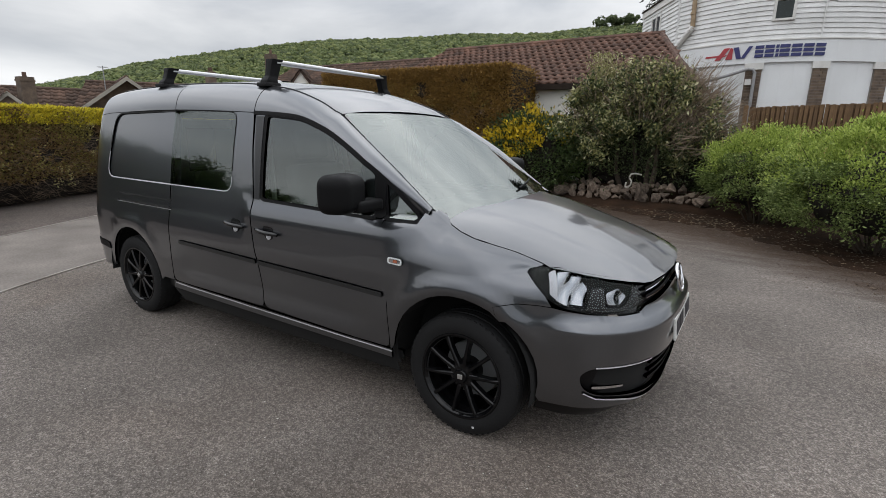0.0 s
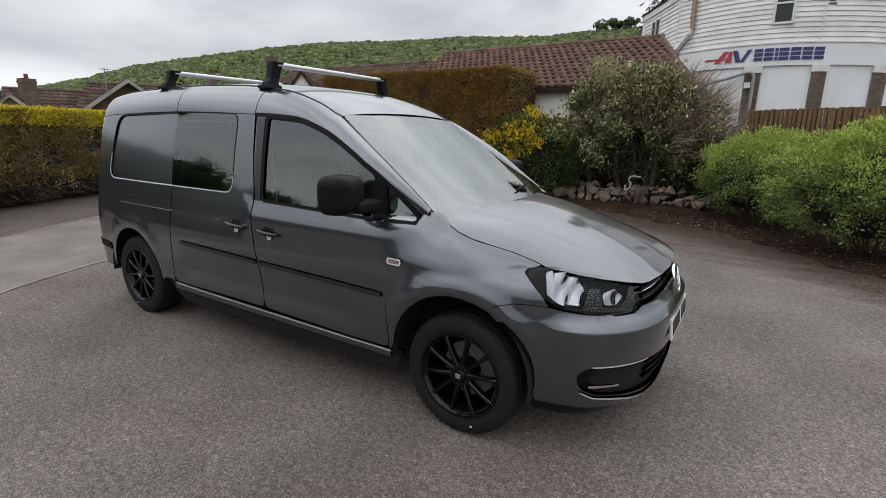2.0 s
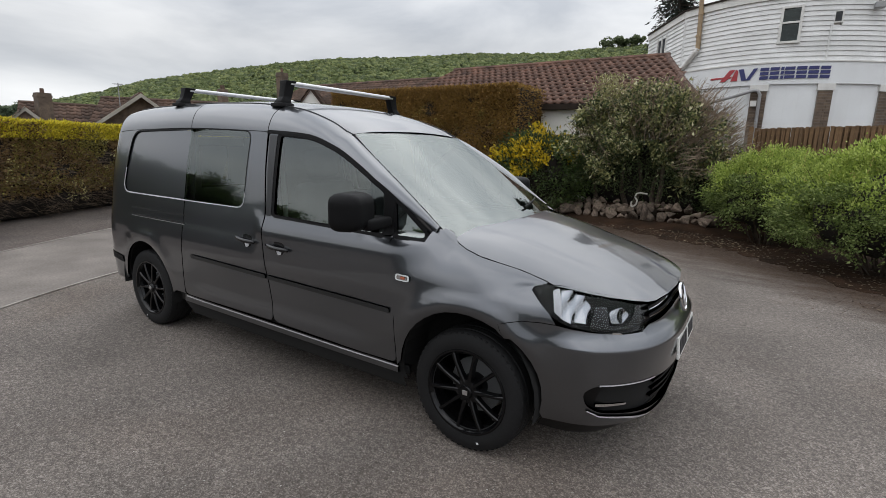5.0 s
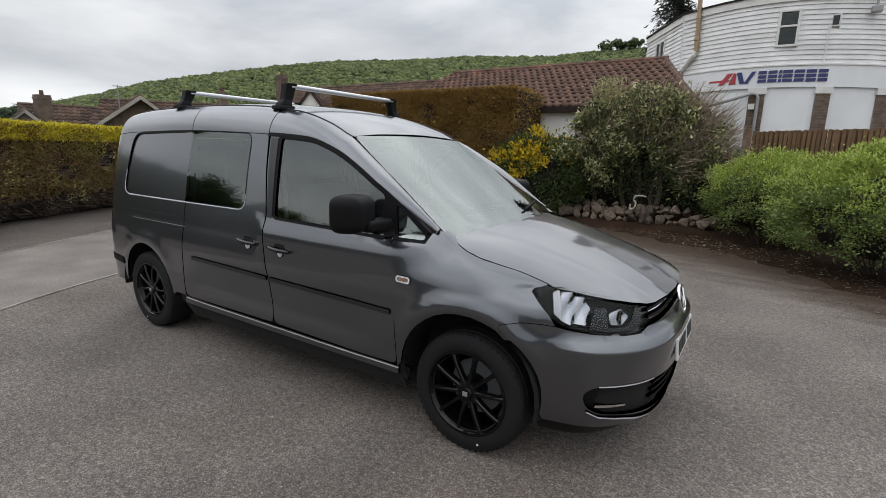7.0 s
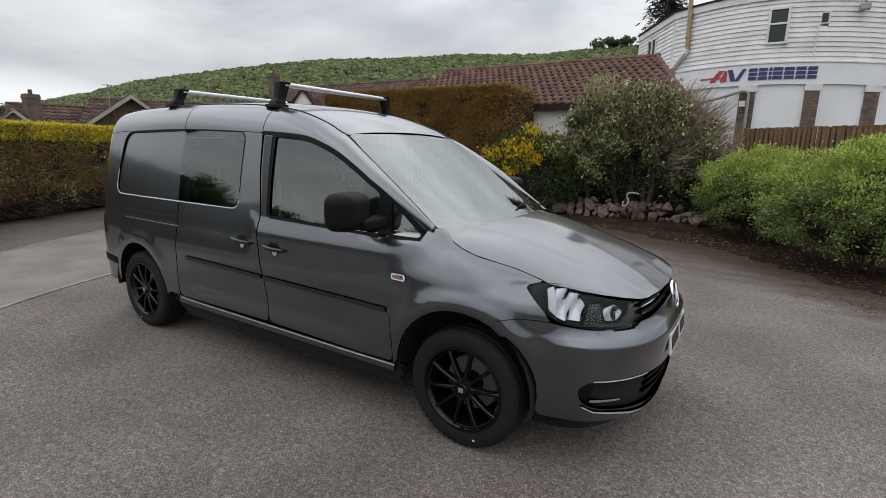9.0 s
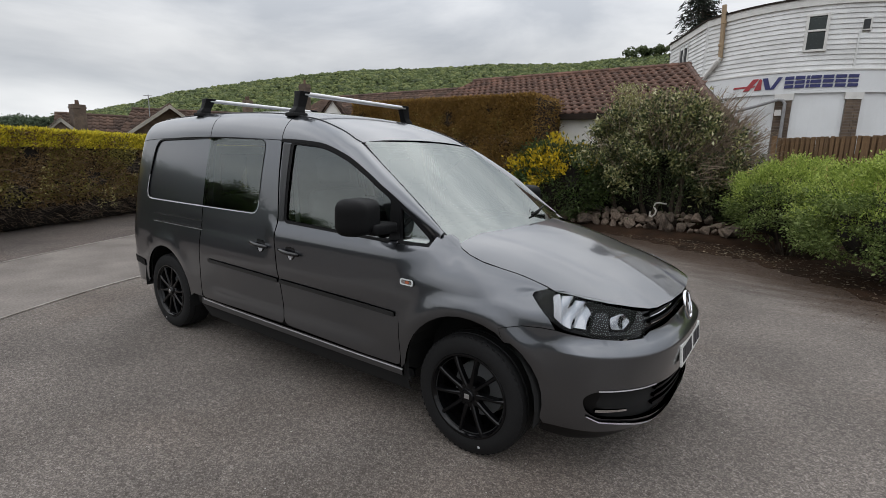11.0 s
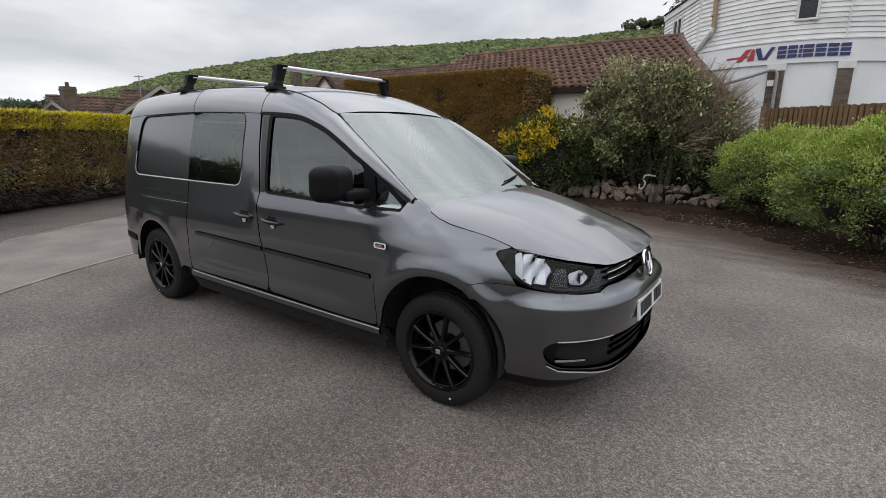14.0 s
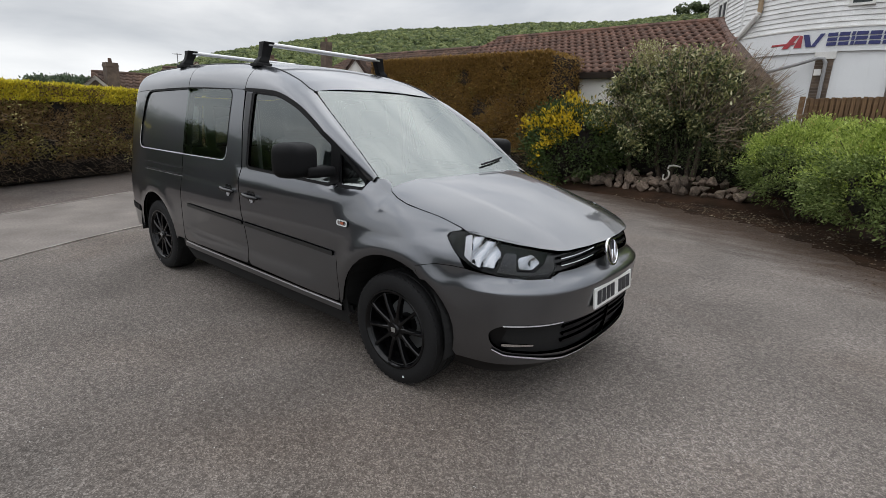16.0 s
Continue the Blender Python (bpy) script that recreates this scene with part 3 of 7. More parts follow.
REAR_PANEL_RECESS = rounded([(-2.392, 1.118, 0), (-2.400, 1.620, 0), (-3.275, 1.600, .10), (-3.355, 1.115, .10)], .02)
sd, sd_l = skin_part("sliding_door", side, SLIDING, M_PAINT, van, [REAR_WINDOW], step=.05, soften=(.012, .005), folds=FOLDS)
QUARTER = [(-2.418, .40), (-2.41, .60), (-2.40, .99), (-2.396, 1.40)] + door_top_line(-2.382, -3.60, .004, 10) + \
    [(TAIL_MID + .02, 1.58), (TAIL_MID + .02, .50), (-3.50, .50), (-3.42, .40), (-3.36, .36)] + [p for p in REAR_ARCH if p[1] > .36] + [(-2.55, .40)]
TAIL_WINDOW = rounded([(TAIL_MID + .05, 1.10), (TAIL_MID + .05, 1.50), (TAIL_MID + .50, 1.50), (TAIL_MID + .50, 1.10)], .06)
skin_part("side_panel", side, QUARTER, M_PAINT, van, [REAR_PANEL_RECESS, TAIL_WINDOW], step=.06)
WING = [(-.378, .626), (-.367, .375)] + [p for p in FRONT_ARCH if p[1] > .375 and p[0] < .22] + \
    [(.238, .677), (.235, .742), (.28, .756), (.341, .769), (.432, .771), (.494, .766), (.468, .812), (.432, .852), (.390, .900), (.394, .908)]
# the crown: a smooth sheet from the flank of the wing over to the bonnet's edge, running on under the windscreen's corner
CROWN_V = [(-.44, .862), (.02, .862), (.16, .866), (.28, .880), (.397, .910)]
BONNET_EDGE = [(-.5, -.742), (-.10, -.744), (-.02, -.766), (.06, -.774), (.15, -.760), (.268, -.735), (.40, -.720)]


def wing_crown(x, k):
    v = smooth_curve(x, CROWN_V)
    a = side(x, v)
    ye = smooth_curve(x, BONNET_EDGE)
    e = bonnet(x, ye) - Vector((0, 0, .001))
    rise = Vector((0, 0, .040 * ease((-.075 - x) / .125) * ease((k - .30) / .60) * (1 - ease((k - 1.20) / .55))))
    if k > 1:
        return bonnet(x, ye + (k - 1) * (-.60 - ye)) - Vector((0, 0, .001)) + rise
    up = (side(x, v + .004) - side(x, v - .004)).normalized()
    inner = (bonnet(x, ye - .012) - bonnet(x, ye + .012)).normalized()
    h = .36 + .26 * ease((x + .26) / .42)
    c1 = a + up * ((e.z - a.z) * h)
    c2 = e + inner * (abs(a.y - e.y) * h)
    p = a * (1 - k) ** 3 + c1 * (3 * k * (1 - k) ** 2) + c2 * (3 * k * k * (1 - k)) + e * k ** 3 + rise
    w = max(ease((x + .44) / .46), ease((x + .44) / .24) * ease((k - .62) / .38))
    return side(x, v + (1.078 - v) * k).lerp(p, w) if w < 1 else p


def crown_at(x, z):
    """How far up the crown the height z is reached."""
    lo, hi = 0.0, 1.0
    for _ in range(24):
        m = (lo + hi) / 2
        lo, hi = (m, hi) if wing_crown(x, m).z < z else (lo, m)
    return lo


crown_low = [(-.434 + .831 * i / 40, 0.0) for i in range(41)]
crown_top = [(.397, 1.0)] + [(.38 - .02 * i, 1.0) for i in range(20)] + [(-.02, 1.0), (-.086, 1.03), (-.150, 1.44), (-.190, 1.76), (-.215, 1.72), (-.225, 1.0)]
crown_top += [(x, crown_at(x, 1.060)) for x in (-.24, -.27, -.30, -.33, -.36, -.40, -.434)]
WING += [(x, smooth_curve(x, CROWN_V)) for x, k in crown_low[::-1]]
skin_part("front_wing", side, WING, M_PAINT, van, step=.034, edge=.012, soften=(.03, .02))
skin_part("front_wing", wing_crown, crown_low + crown_top, M_PAINT, van, step=.035, edge=.006, soften=(.02, .02))
SILL = rounded([(-2.42, .395), (-.365, .375), (-.365, .326), (-2.44, .336)], .004)
skin_part("sill", side, SILL, M_PAINT, van, step=.07)
# pale strip on the sill's upper edge, the sky's glint put into its colour
skin_part("sill_strip", side, rounded([(-2.40, .386), (-.36, .369), (-.36, .361), (-2.40, .378)], .002), M_EDGE, van, step=.08, lift=.003, edge=.006, label="sill edge with painted sky highlight")
# black strip set back below the sill stands in for the shade there
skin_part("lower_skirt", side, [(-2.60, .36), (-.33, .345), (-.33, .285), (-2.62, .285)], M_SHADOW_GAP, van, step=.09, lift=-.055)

# roof, pillars, rails
skin_part("roof_rail", rail, [(TAIL_MID + .03, 0.0), (-2.40 - GAP, 0.0), (-2.40 - GAP, 1.0), (TAIL_MID + .03, 1.0)], M_PAINT, van, step=.08, edge=.006)
skin_part("roof_rail", rail, [(-2.40 + GAP, 0.0), (-1.535 - GAP, 0.0), (-1.535 - GAP, 1.0), (-2.40 + GAP, 1.0)], M_PAINT, van, step=.07, edge=.006)
skin_part("windscreen_pillar", rail, [(-1.535 + GAP, 0.0), (-.225, 0.0), (-.205, 1.0), (-1.535 + GAP, 1.0)], M_PAINT, van, step=.06, edge=.006)
edge_line = []
u = TAIL_MID + .03
while u < -.93:
    g = gutter(u)
    if not edge_line or math.hypot(g.x - edge_line[-1][0], g.y - edge_line[-1][1]) > .03:
        edge_line.append((g.x, g.y))
    u += .03
g = gutter(-.9301)
edge_line.append((g.x, g.y))
ROOF_LOOP = edge_line + [(-.905, -.3), (-.895, 0), (-.905, .3)] + [(x, -y) for x, y in edge_line[::-1]]


def roof_sheet(x, y):
    return Vector((x, y, roof_height(x, y) - .001))


skin_part("roof", roof_sheet, ROOF_LOOP, M_PAINT, van, step=.09, edge=.01, both=False)
skin_part("windscreen", screen, rounded([(.006, .004), (.006, .996), (1.19, .997, .005), (1.19, .5), (1.19, .003, .005)], .03), M_SCREEN, van, step=.07, edge=.004, both=False, label="raked clear windscreen reflecting pale sky", soften=(.03, .03))
# sealed ditch between the roof and its sides
for s in (1, -1):
    bm = bmesh.new()
    add_tube(bm, [Vector((g.x, g.y * s, g.z + .0015)) for g in (gutter(-3.40 + 2.47 * i / 60) for i in range(61))], .0042, 6)
    part("roof_seam", bm, M_STRIP, van, "dark sealed roof seam", smooth=True)
# black ceramic edge of the windscreen
skin_part("windscreen_seal", screen, [(-.001, 0.0), (-.001, 1.0), (.006, 1.0), (.006, 0.0)], M_SEAL, van, step=.08, lift=-.002, edge=.01, both=False)

# bonnet
BONNET = [(-.058, 0.0), (-.070, -.27), (-.112, -.49), (-.155, -.572), (-.192, -.610), (-.196, -.632), (-.150, -.680), (-.086, -.735), (-.02, -.761), (.06, -.7695), (.15, -.7555), (.268, -.730), (.392, -.716),
          (.435, -.722), (.50, -.694), (.577, -.661), (.66, -.608), (.74, -.530), (.795, -.455), (.820, -.39), (.845, -.20), (.855, 0)]
BONNET = BONNET + [(x, -y) for x, y in BONNET[-2:0:-1]]
skin_part("bonnet", bonnet, BONNET, M_PAINT, van, step=.05, edge=.018, both=False, label="dark grey bonnet with two pressed creases", soften=(.05, .03))
COWL = [(-.03, -.58), (-.03, .58), (-.34, .68), (-.36, 0), (-.34, -.68)]


def cowl(x, y):
    return Vector((x, y, bonnet(-.05, y).z - .05 - .12 * (x + .05)))


skin_part("cowl", cowl, COWL, M_DASH, van, step=.09, both=False)

# nose
LAMP = rounded([(.398, .900, .03), (.425, .928, .02), (.52, .928), (.65, .908), (.86, .871), (.918, .850, .03), (.978, .750, .04), (.925, .724, .03), (.84, .724), (.706, .732), (.559, .756, .03), (.476, .812), (.440, .850)], .03)
BUMPER_TOP = [(.2365, .741), (.28, .7525), (.341, .7655), (.432, .7675), (.500, .762), (.555, .751), (.66, .735), (.80, .7215), (.93, .719), (.988, .742), (1.10, .745), (1.25, .754), (NOSE_END, .758)]
BUMPER = BUMPER_TOP + [(NOSE_END, .262), (1.0, .268), (.60, .286), (.444, .292)] + [p for p in FRONT_ARCH[::-1] if p[0] > .26 and p[1] > .30] + [(.2395, .675)]
LOWER_GRILLE = rounded([(.606, .460, .05), (.66, .500, .03), (1.0, .497), (1.20, .492), (NOSE_END - .001, .490, 0), (NOSE_END - .001, .300, 0), (1.05, .318), (.70, .360, .05), (.63, .395, .05)], .02)
bumper, bumper_l = skin_part("front_bumper", side, BUMPER, M_PAINT, van, [LOWER_GRILLE], step=.04, edge=.02, soften=(.02, .004), folds=(.63, .652, .664, .672, .70, .724))
valance = lambda u, v: side(u, v) + Vector((-.012, .010, 0))
skin_part("valance", valance, [(.446, .31), (.60, .302), (1.0, .284), (NOSE_END, .278), (NOSE_END, .19), (.62, .20), (.45, .235)], M_GRILLE, van, step=.05, edge=.01, label="black plastic lower valance")
recess = lambda u, v: side(u, v) + Vector((-.035, .012, 0))
skin_part("lower_grille", recess, [(.57, .52), (NOSE_END, .52), (NOSE_END, .28), (.58, .33)], M_GRILLE, van, step=.07, edge=0)
for zc in (.455, .415, .375):
    skin_part("grille_slat", side, rounded([(1.03, zc + .007), (NOSE_END, zc + .006), (NOSE_END, zc - .006), (1.03, zc - .007)], .003), M_BLACK_TRIM, van, step=.08, lift=-.012, edge=.02)
# chrome lip below the grille and thin bright upper edge of the corner pockets
# both in a pale colour that stands for the sky they reflect
skin_part("bumper_strip", side, rounded([(.640, .378, .004), (.70, .350), (.83, .333), (1.06, .288), (NOSE_END, .276), (NOSE_END, .264), (1.06, .276), (.83, .324), (.70, .343), (.634, .374, .003)], .004), M_EDGE, van, step=.03, lift=.010, edge=.012, label="chrome lip along the lower grille with painted sky glint")
skin_part("pocket_strip", side, rounded([(.68, .506), (1.0, .503), (1.0, .497), (.68, .499)], .001), M_EDGE, van, step=.06, lift=.003, edge=.006)
skin_part("fog_strip", recess, rounded([(.705, .396), (.87, .384), (.87, .374), (.705, .381)], .004), M_CHROME, van, step=.05, lift=.01, edge=.01, label="small chrome fog lamp strip")
UPPER_GRILLE = [(.94, .850), (1.06, .86), (NOSE_END, .868), (NOSE_END, .757), (1.25, .752), (.975, .735)]
grille_back = lambda u, v: side(u, v) + Vector((-.03, 0, 0))
skin_part("upper_grille", grille_back, UPPER_GRILLE, M_BLACK_GLOSS, van, step=.06, edge=0)
for z0, z1 in ((.815, .835), (.783, .800)):
    skin_part("grille_bar", side, rounded([(1.0, z0 - .01), (NOSE_END, z1 - .006), (NOSE_END, z1 + .007), (1.0, z0 + .003)], .003), M_BLACK_TRIM, van, step=.07, lift=-.006, edge=.03)
    skin_part("grille_strip", side, rounded([(1.0, z0 - .012), (NOSE_END, z1 - .009), (NOSE_END, z1 - .005), (1.0, z0 - .008)], .001), M_CHROME, van, step=.07, lift=-.003, edge=.006)

# headlights: dark bowl, reflectors and clear cover
bowl = lambda u, v: side(u, v) + Vector((-.055, .045, -.004)) * min(1.0, max(0.0, 14 * min(abs(v - .71), abs(.93 - v), abs(u - .39), abs(.99 - u))))
for s in (1, -1):
    lamp = tagged(new("headlight"), "clear covered headlight with chrome reflectors")
    lamp.parent = van
    flip = Vector((1, s, 1))

    def lamp_piece(name, surface, lp, mat, step, lift, edge, label=""):
        v, f, n = skin(surface, lp, (), step, lift, edge, (.012, .012))
        return mesh_object(name, [a * flip for a in v], f if s > 0 else [g[::-1] for g in f], mat, lamp, True, [a * flip for a in n], label)
    lamp_piece("lens", side, LAMP, M_LENS, .05, .002, .004, "clear plastic cover")
    lamp_piece("housing", bowl, LAMP, M_LAMP_BACK, .04, -.004, 0)
    deep = lambda u, v: side(u, v) + Vector((-.012, .012, 0)) + Vector((-.024, .015, 0)) * max(0, 1 - ((v - .838) / .085) ** 2) + Vector((.024, -.015, 0)) * abs(((u - .35 * v) / .034) % 2 - 1) * (v - .838) / .07
    lamp_piece("reflector", deep, rounded([(.542, .912, .01), (.628, .905, .02), (.690, .827, .02), (.675, .768, .02), (.573, .765, .02), (.530, .790)], .03), M_REFLECTOR, .008, 0, .004, "large concave chrome reflector")
    lamp_piece("light_strip", lambda u, v: side(u, v) + Vector((-.012, .014, 0)), rounded([(.502, .902, .008), (.536, .914, .008), (.528, .790, .008), (.496, .817, .008)], .01), M_EDGE, .02, 0, .006, "pale upright side strip")
    deep2 = lambda u, v: side(u, v) + Vector((-.024, .020, 0)) + Vector((-.014, .008, 0)) * math.exp(-((u - .85) / .03) ** 2 - ((v - .785) / .03) ** 2)
    lamp_piece("reflector", deep2, rounded([(.762, .812), (.835, .828), (.884, .788), (.845, .755), (.768, .763)], .015), M_REFLECTOR, .018, 0, .004, "small chrome reflector")
    lamp_piece("bezel", lambda u, v: side(u, v) + Vector((-.022, .020, 0)), rounded([(.695, .835, .01), (.752, .835), (.755, .752), (.85, .742), (.905, .785), (.925, .83, .01), (.968, .75, .02), (.925, .730, .02), (.80, .730), (.66, .745, .01)], .012), M_BLACK_GLOSS, .03, 0, .004, "black lamp divider")

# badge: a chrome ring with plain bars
badge = new("badge")
badge.parent = van
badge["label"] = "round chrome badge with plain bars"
bm = bmesh.new()
add_lathe(bm, [(.066, 0), (.077, 0), (.080, .006), (.077, .014), (.068, .014), (.064, .008)], 40, closed=True)
part("ring", bm, M_CHROME, badge, smooth=True, angle=50)
bm = bmesh.new()
add_lathe(bm, [(.001, .004), (.067, .004)], 40)
part("backing", bm, M_BLACK_GLOSS, badge)
for a, b in (((-.045, .045), (-.018, -.05)), ((.018, -.05), (.045, .045)), ((-.018, -.05), (0, .01)), ((0, .01), (.018, -.05))):
    bm = bmesh.new()
    add_tube(bm, [(a[0], .010, a[1]), (b[0], .010, b[1])], .008, 6)
    part("bar", bm, M_CHROME, badge)
badge.matrix_local = pose(.885, 0, .782, 0, 0, 90) @ pose(0, 0, 0, -14, 0, 0) @ pose(0, 0, 0, 0, 0, 180)

# number plate with plain bars for its characters
plate = new("number_plate")
plate.parent = van
plate["label"] = "white number plate with dark plain bars"
bm = bmesh.new()
add_box(bm, -.26, .26, -.006, .006, -.056, .056, .004)
part("plate", bm, M_WHITE_PLASTIC, plate)
for i, (c, w) in enumerate(((-.205, .05), (-.145, .045), (-.085, .05), (-.025, .05), (.085, .05), (.145, .05), (.205, .05))):
    bm = bmesh.new()
    add_box(bm, c - w / 2, c + w / 2, -.0085, -.005, -.037, .037)
    part("bar", bm, M_DARK_BARS, plate)
plate.matrix_local = pose(.926, 0, .578, 0, 0, 90) @ pose(0, 0, 0, -6, 0, 0)

# windows of the doors and the blank panel behind
skin_part("tail_window", side, TAIL_WINDOW, M_GLASS, van, step=.06, lift=-.006, edge=.004, label="clear tail door window")
skin_part("side_window", side, glass_outline_front(), M_GLASS, fd, step=.06, lift=-.008, edge=.004, both=fd_l)
seal_out = rounded([(-1.408, 1.078, .04)] + [(p[0], p[1], .02) for p in door_top_line(-1.43, -.515, .012)] + [(-.488, 1.272, .02), (-.473, 1.058, .03)], .02)
skin_part("window_seal", side, seal_out, M_BLACK_TRIM, fd, [glass_outline_front()], step=.07, lift=.002, edge=.012, both=fd_l)
# black door pillar strips
skin_part("pillar_trim", side, rounded([(-1.455, 1.085), (-1.408, 1.085), (-1.43, 1.585), (-1.505, 1.588)], .008), M_PILLAR, fd, step=.07, lift=.004, edge=.006, both=fd_l, label="satin black door pillar trim")
skin_part("side_window", side, rounded([(-1.696, 1.114, .07), (-1.701, 1.609, .06), (-2.398, 1.625, 0), (-2.390, 1.114, 0)], .02), M_GLASS_DARK, sd, step=.06, lift=.0025, edge=.004, both=sd_l, label="tinted side window")
grow = rounded([(-1.688, 1.105, .08), (-1.693, 1.617, .07), (-2.386, 1.634, 0), (-2.380, 1.105, 0)], .02)
skin_part("window_seal", side, grow, M_BLACK_TRIM, sd, [REAR_WINDOW], step=.07, lift=-.003, edge=.01, both=sd_l)
inset = lambda u, v: side(u, v) - skin_normal(side, u, v) * .008
skin_part("panel_insert", inset, rounded([(-2.394, 1.120, 0), (-2.402, 1.618, 0), (-3.273, 1.598, .10), (-3.353, 1.117, .10)], .02), M_PAINT, van, step=.06, edge=0, label="glossy blank window panel")
# one rounded frame round the window and the blank panel: bright below, black above
FRAME_OUT = rounded([(-1.691, 1.107, .080), (-1.696, 1.616, .070), (-2.39, 1.633, 0), (-3.272, 1.611, .110), (-3.362, 1.105, .110)], .02)
FRAME_IN = rounded([(-1.700, 1.116, .072), (-1.705, 1.606, .062), (-2.39, 1.622, 0), (-3.262, 1.600, .102), (-3.351, 1.115, .102)], .02)


def frame_band(test):
    """The run of the frame whose points pass the test, as a closed strip."""
    runs = []
    for lp in (FRAME_OUT, FRAME_IN):
        lp = dense(lp, .03)
        keep = [test(q) for q in lp]
        i = next(k for k in range(len(lp)) if keep[k] and not keep[k - 1])
        run = []
        while keep[i % len(lp)] and len(run) < len(lp):
            run.append(lp[i % len(lp)])
            i += 1
        runs.append(run)
    return runs[0] + runs[1][::-1]


# the lower run is coloured pale for the sky its edge reflects
skin_part("panel_strip", side, frame_band(lambda q: q[1] < 1.22 or (q[1] < 1.34 and q[0] < -3)), M_EDGE, van, step=.05, lift=.002, edge=.004, label="lower window edge with painted sky highlight")
skin_part("panel_strip", side, frame_band(lambda q: not (q[1] < 1.22 or (q[1] < 1.34 and q[0] < -3))), M_BLACK_TRIM, van, step=.05, lift=.002, edge=.004)

# small fixed window ahead of the door
QUARTER_SEAL = rounded([(-.448, 1.062, .03), (-.478, 1.285, .02), (-.34, 1.163), (-.238, 1.078, .03), (-.232, 1.050, .03)], .02)
QUARTER_GLASS = rounded([(-.428, 1.074, .02), (-.452, 1.248, .02), (-.35, 1.154), (-.275, 1.088, .02), (-.280, 1.066, .02)], .015)
qs, qs_l = skin_part("quarter_window", side, QUARTER_SEAL, M_BLACK_TRIM, van, [QUARTER_GLASS], step=.05, lift=.003, edge=.02, label="small triangular fixed window in black frame")
skin_part("pane", side, QUARTER_GLASS, M_SCREEN, qs, step=.06, lift=-.004, edge=.003, both=qs_l)
# black seal over the door tops and down the pillar
seal_top = [(p[0], p[1] + .008) for p in door_top_line(-1.53, -.262, 0, 26)]
seal_low = [(p[0], p[1] - .015) for p in door_top_line(-.275, -1.53, 0, 26)]
skin_part("door_seal", side, seal_top + seal_low, M_BLACK_TRIM, van, step=.06, lift=.006, edge=.02, label="black rubber seal along the door top")

# rubbing strips
for x0, x1, z0, z1, owner, owner_l in ((-2.275, -1.434, .712, .696, sd, sd_l), (-1.412, -.408, .696, .679, fd, fd_l)):
    skin_part("rubbing_strip", side, rounded([(x0, z0 + .013), (x1, z1 + .013), (x1, z1 - .014), (x0, z0 - .014)], .008), M_STRIP, owner, step=.08, lift=.010, edge=.012, both=owner_l, label="black rubbing strip")
# sliding-door rail in the rear panel
for z, mat in ((1.000, M_SHADOW_GAP), (.945, M_SHADOW_GAP)):
    skin_part("door_rail", side, rounded([(-3.17, z), (-2.375, z + .003), (-2.375, z - (.009 if z > .98 else .017)), (-3.17, z - (.009 if z > .98 else .017))], .002), mat, van, step=.1, lift=.0015, edge=.003)
skin_part("door_rail_edge", side, rounded([(-3.17, .931), (-2.375, .934), (-2.375, .929), (-3.17, .926)], .001), M_ALU, van, step=.1, lift=.003, edge=.003)

# door handles with dished backs
for x, z, owner, owner_l in ((-1.305, .902, fd, fd_l), (-1.636, .911, sd, sd_l)):
    skin_part("handle_recess", side, rounded([(x - .055, z + .035), (x + .055, z + .03), (x + .05, z - .045), (x - .02, z - .05)], .035), M_BLACK_GLOSS, owner, step=.03, lift=.0015, edge=.003, both=owner_l)
    skin_part("handle_dish", side, rounded([(x - .022, z - .012), (x + .034, z - .012), (x + .028, z - .046), (x - .006, z - .048)], .022), M_EDGE, owner, step=.03, lift=.0025, edge=.003, both=owner_l)
    for s, o in ((1, owner), (-1, owner_l)):
        bm = bmesh.new()
        pts = [side(x - .10 + .2 * i / 8, z + .006 - .012 * i / 8) + Vector((0, -.012 - .022 * math.sin(math.pi * i / 8), 0)) for i in range(9)]
        add_tube(bm, [(p.x, p.y * s, p.z) for p in pts], [.010, .012, .013, .013, .013, .013, .013, .012, .010], 10)
        part("door_handle", bm, M_BLACK_GLOSS, o, "gloss black pull handle", smooth=True)
# side indicator
ind, ind_l = skin_part("side_indicator", side, rounded([(-.372, .889), (-.283, .886), (-.283, .852), (-.372, .855)], .016), M_LINER, van, step=.03, lift=.009, edge=.009, label="small clear side indicator with orange bulb")
skin_part("reflector", side, rounded([(-.362, .882), (-.293, .879), (-.293, .859), (-.362, .862)], .009), M_CHROME, ind, step=.02, lift=.0105, edge=.002, both=ind_l)
skin_part("bulb", side, rounded([(-.335, .878), (-.308, .877), (-.308, .863), (-.335, .864)], .006), M_INDICATOR, ind, step=.02, lift=.012, edge=.002, both=ind_l)

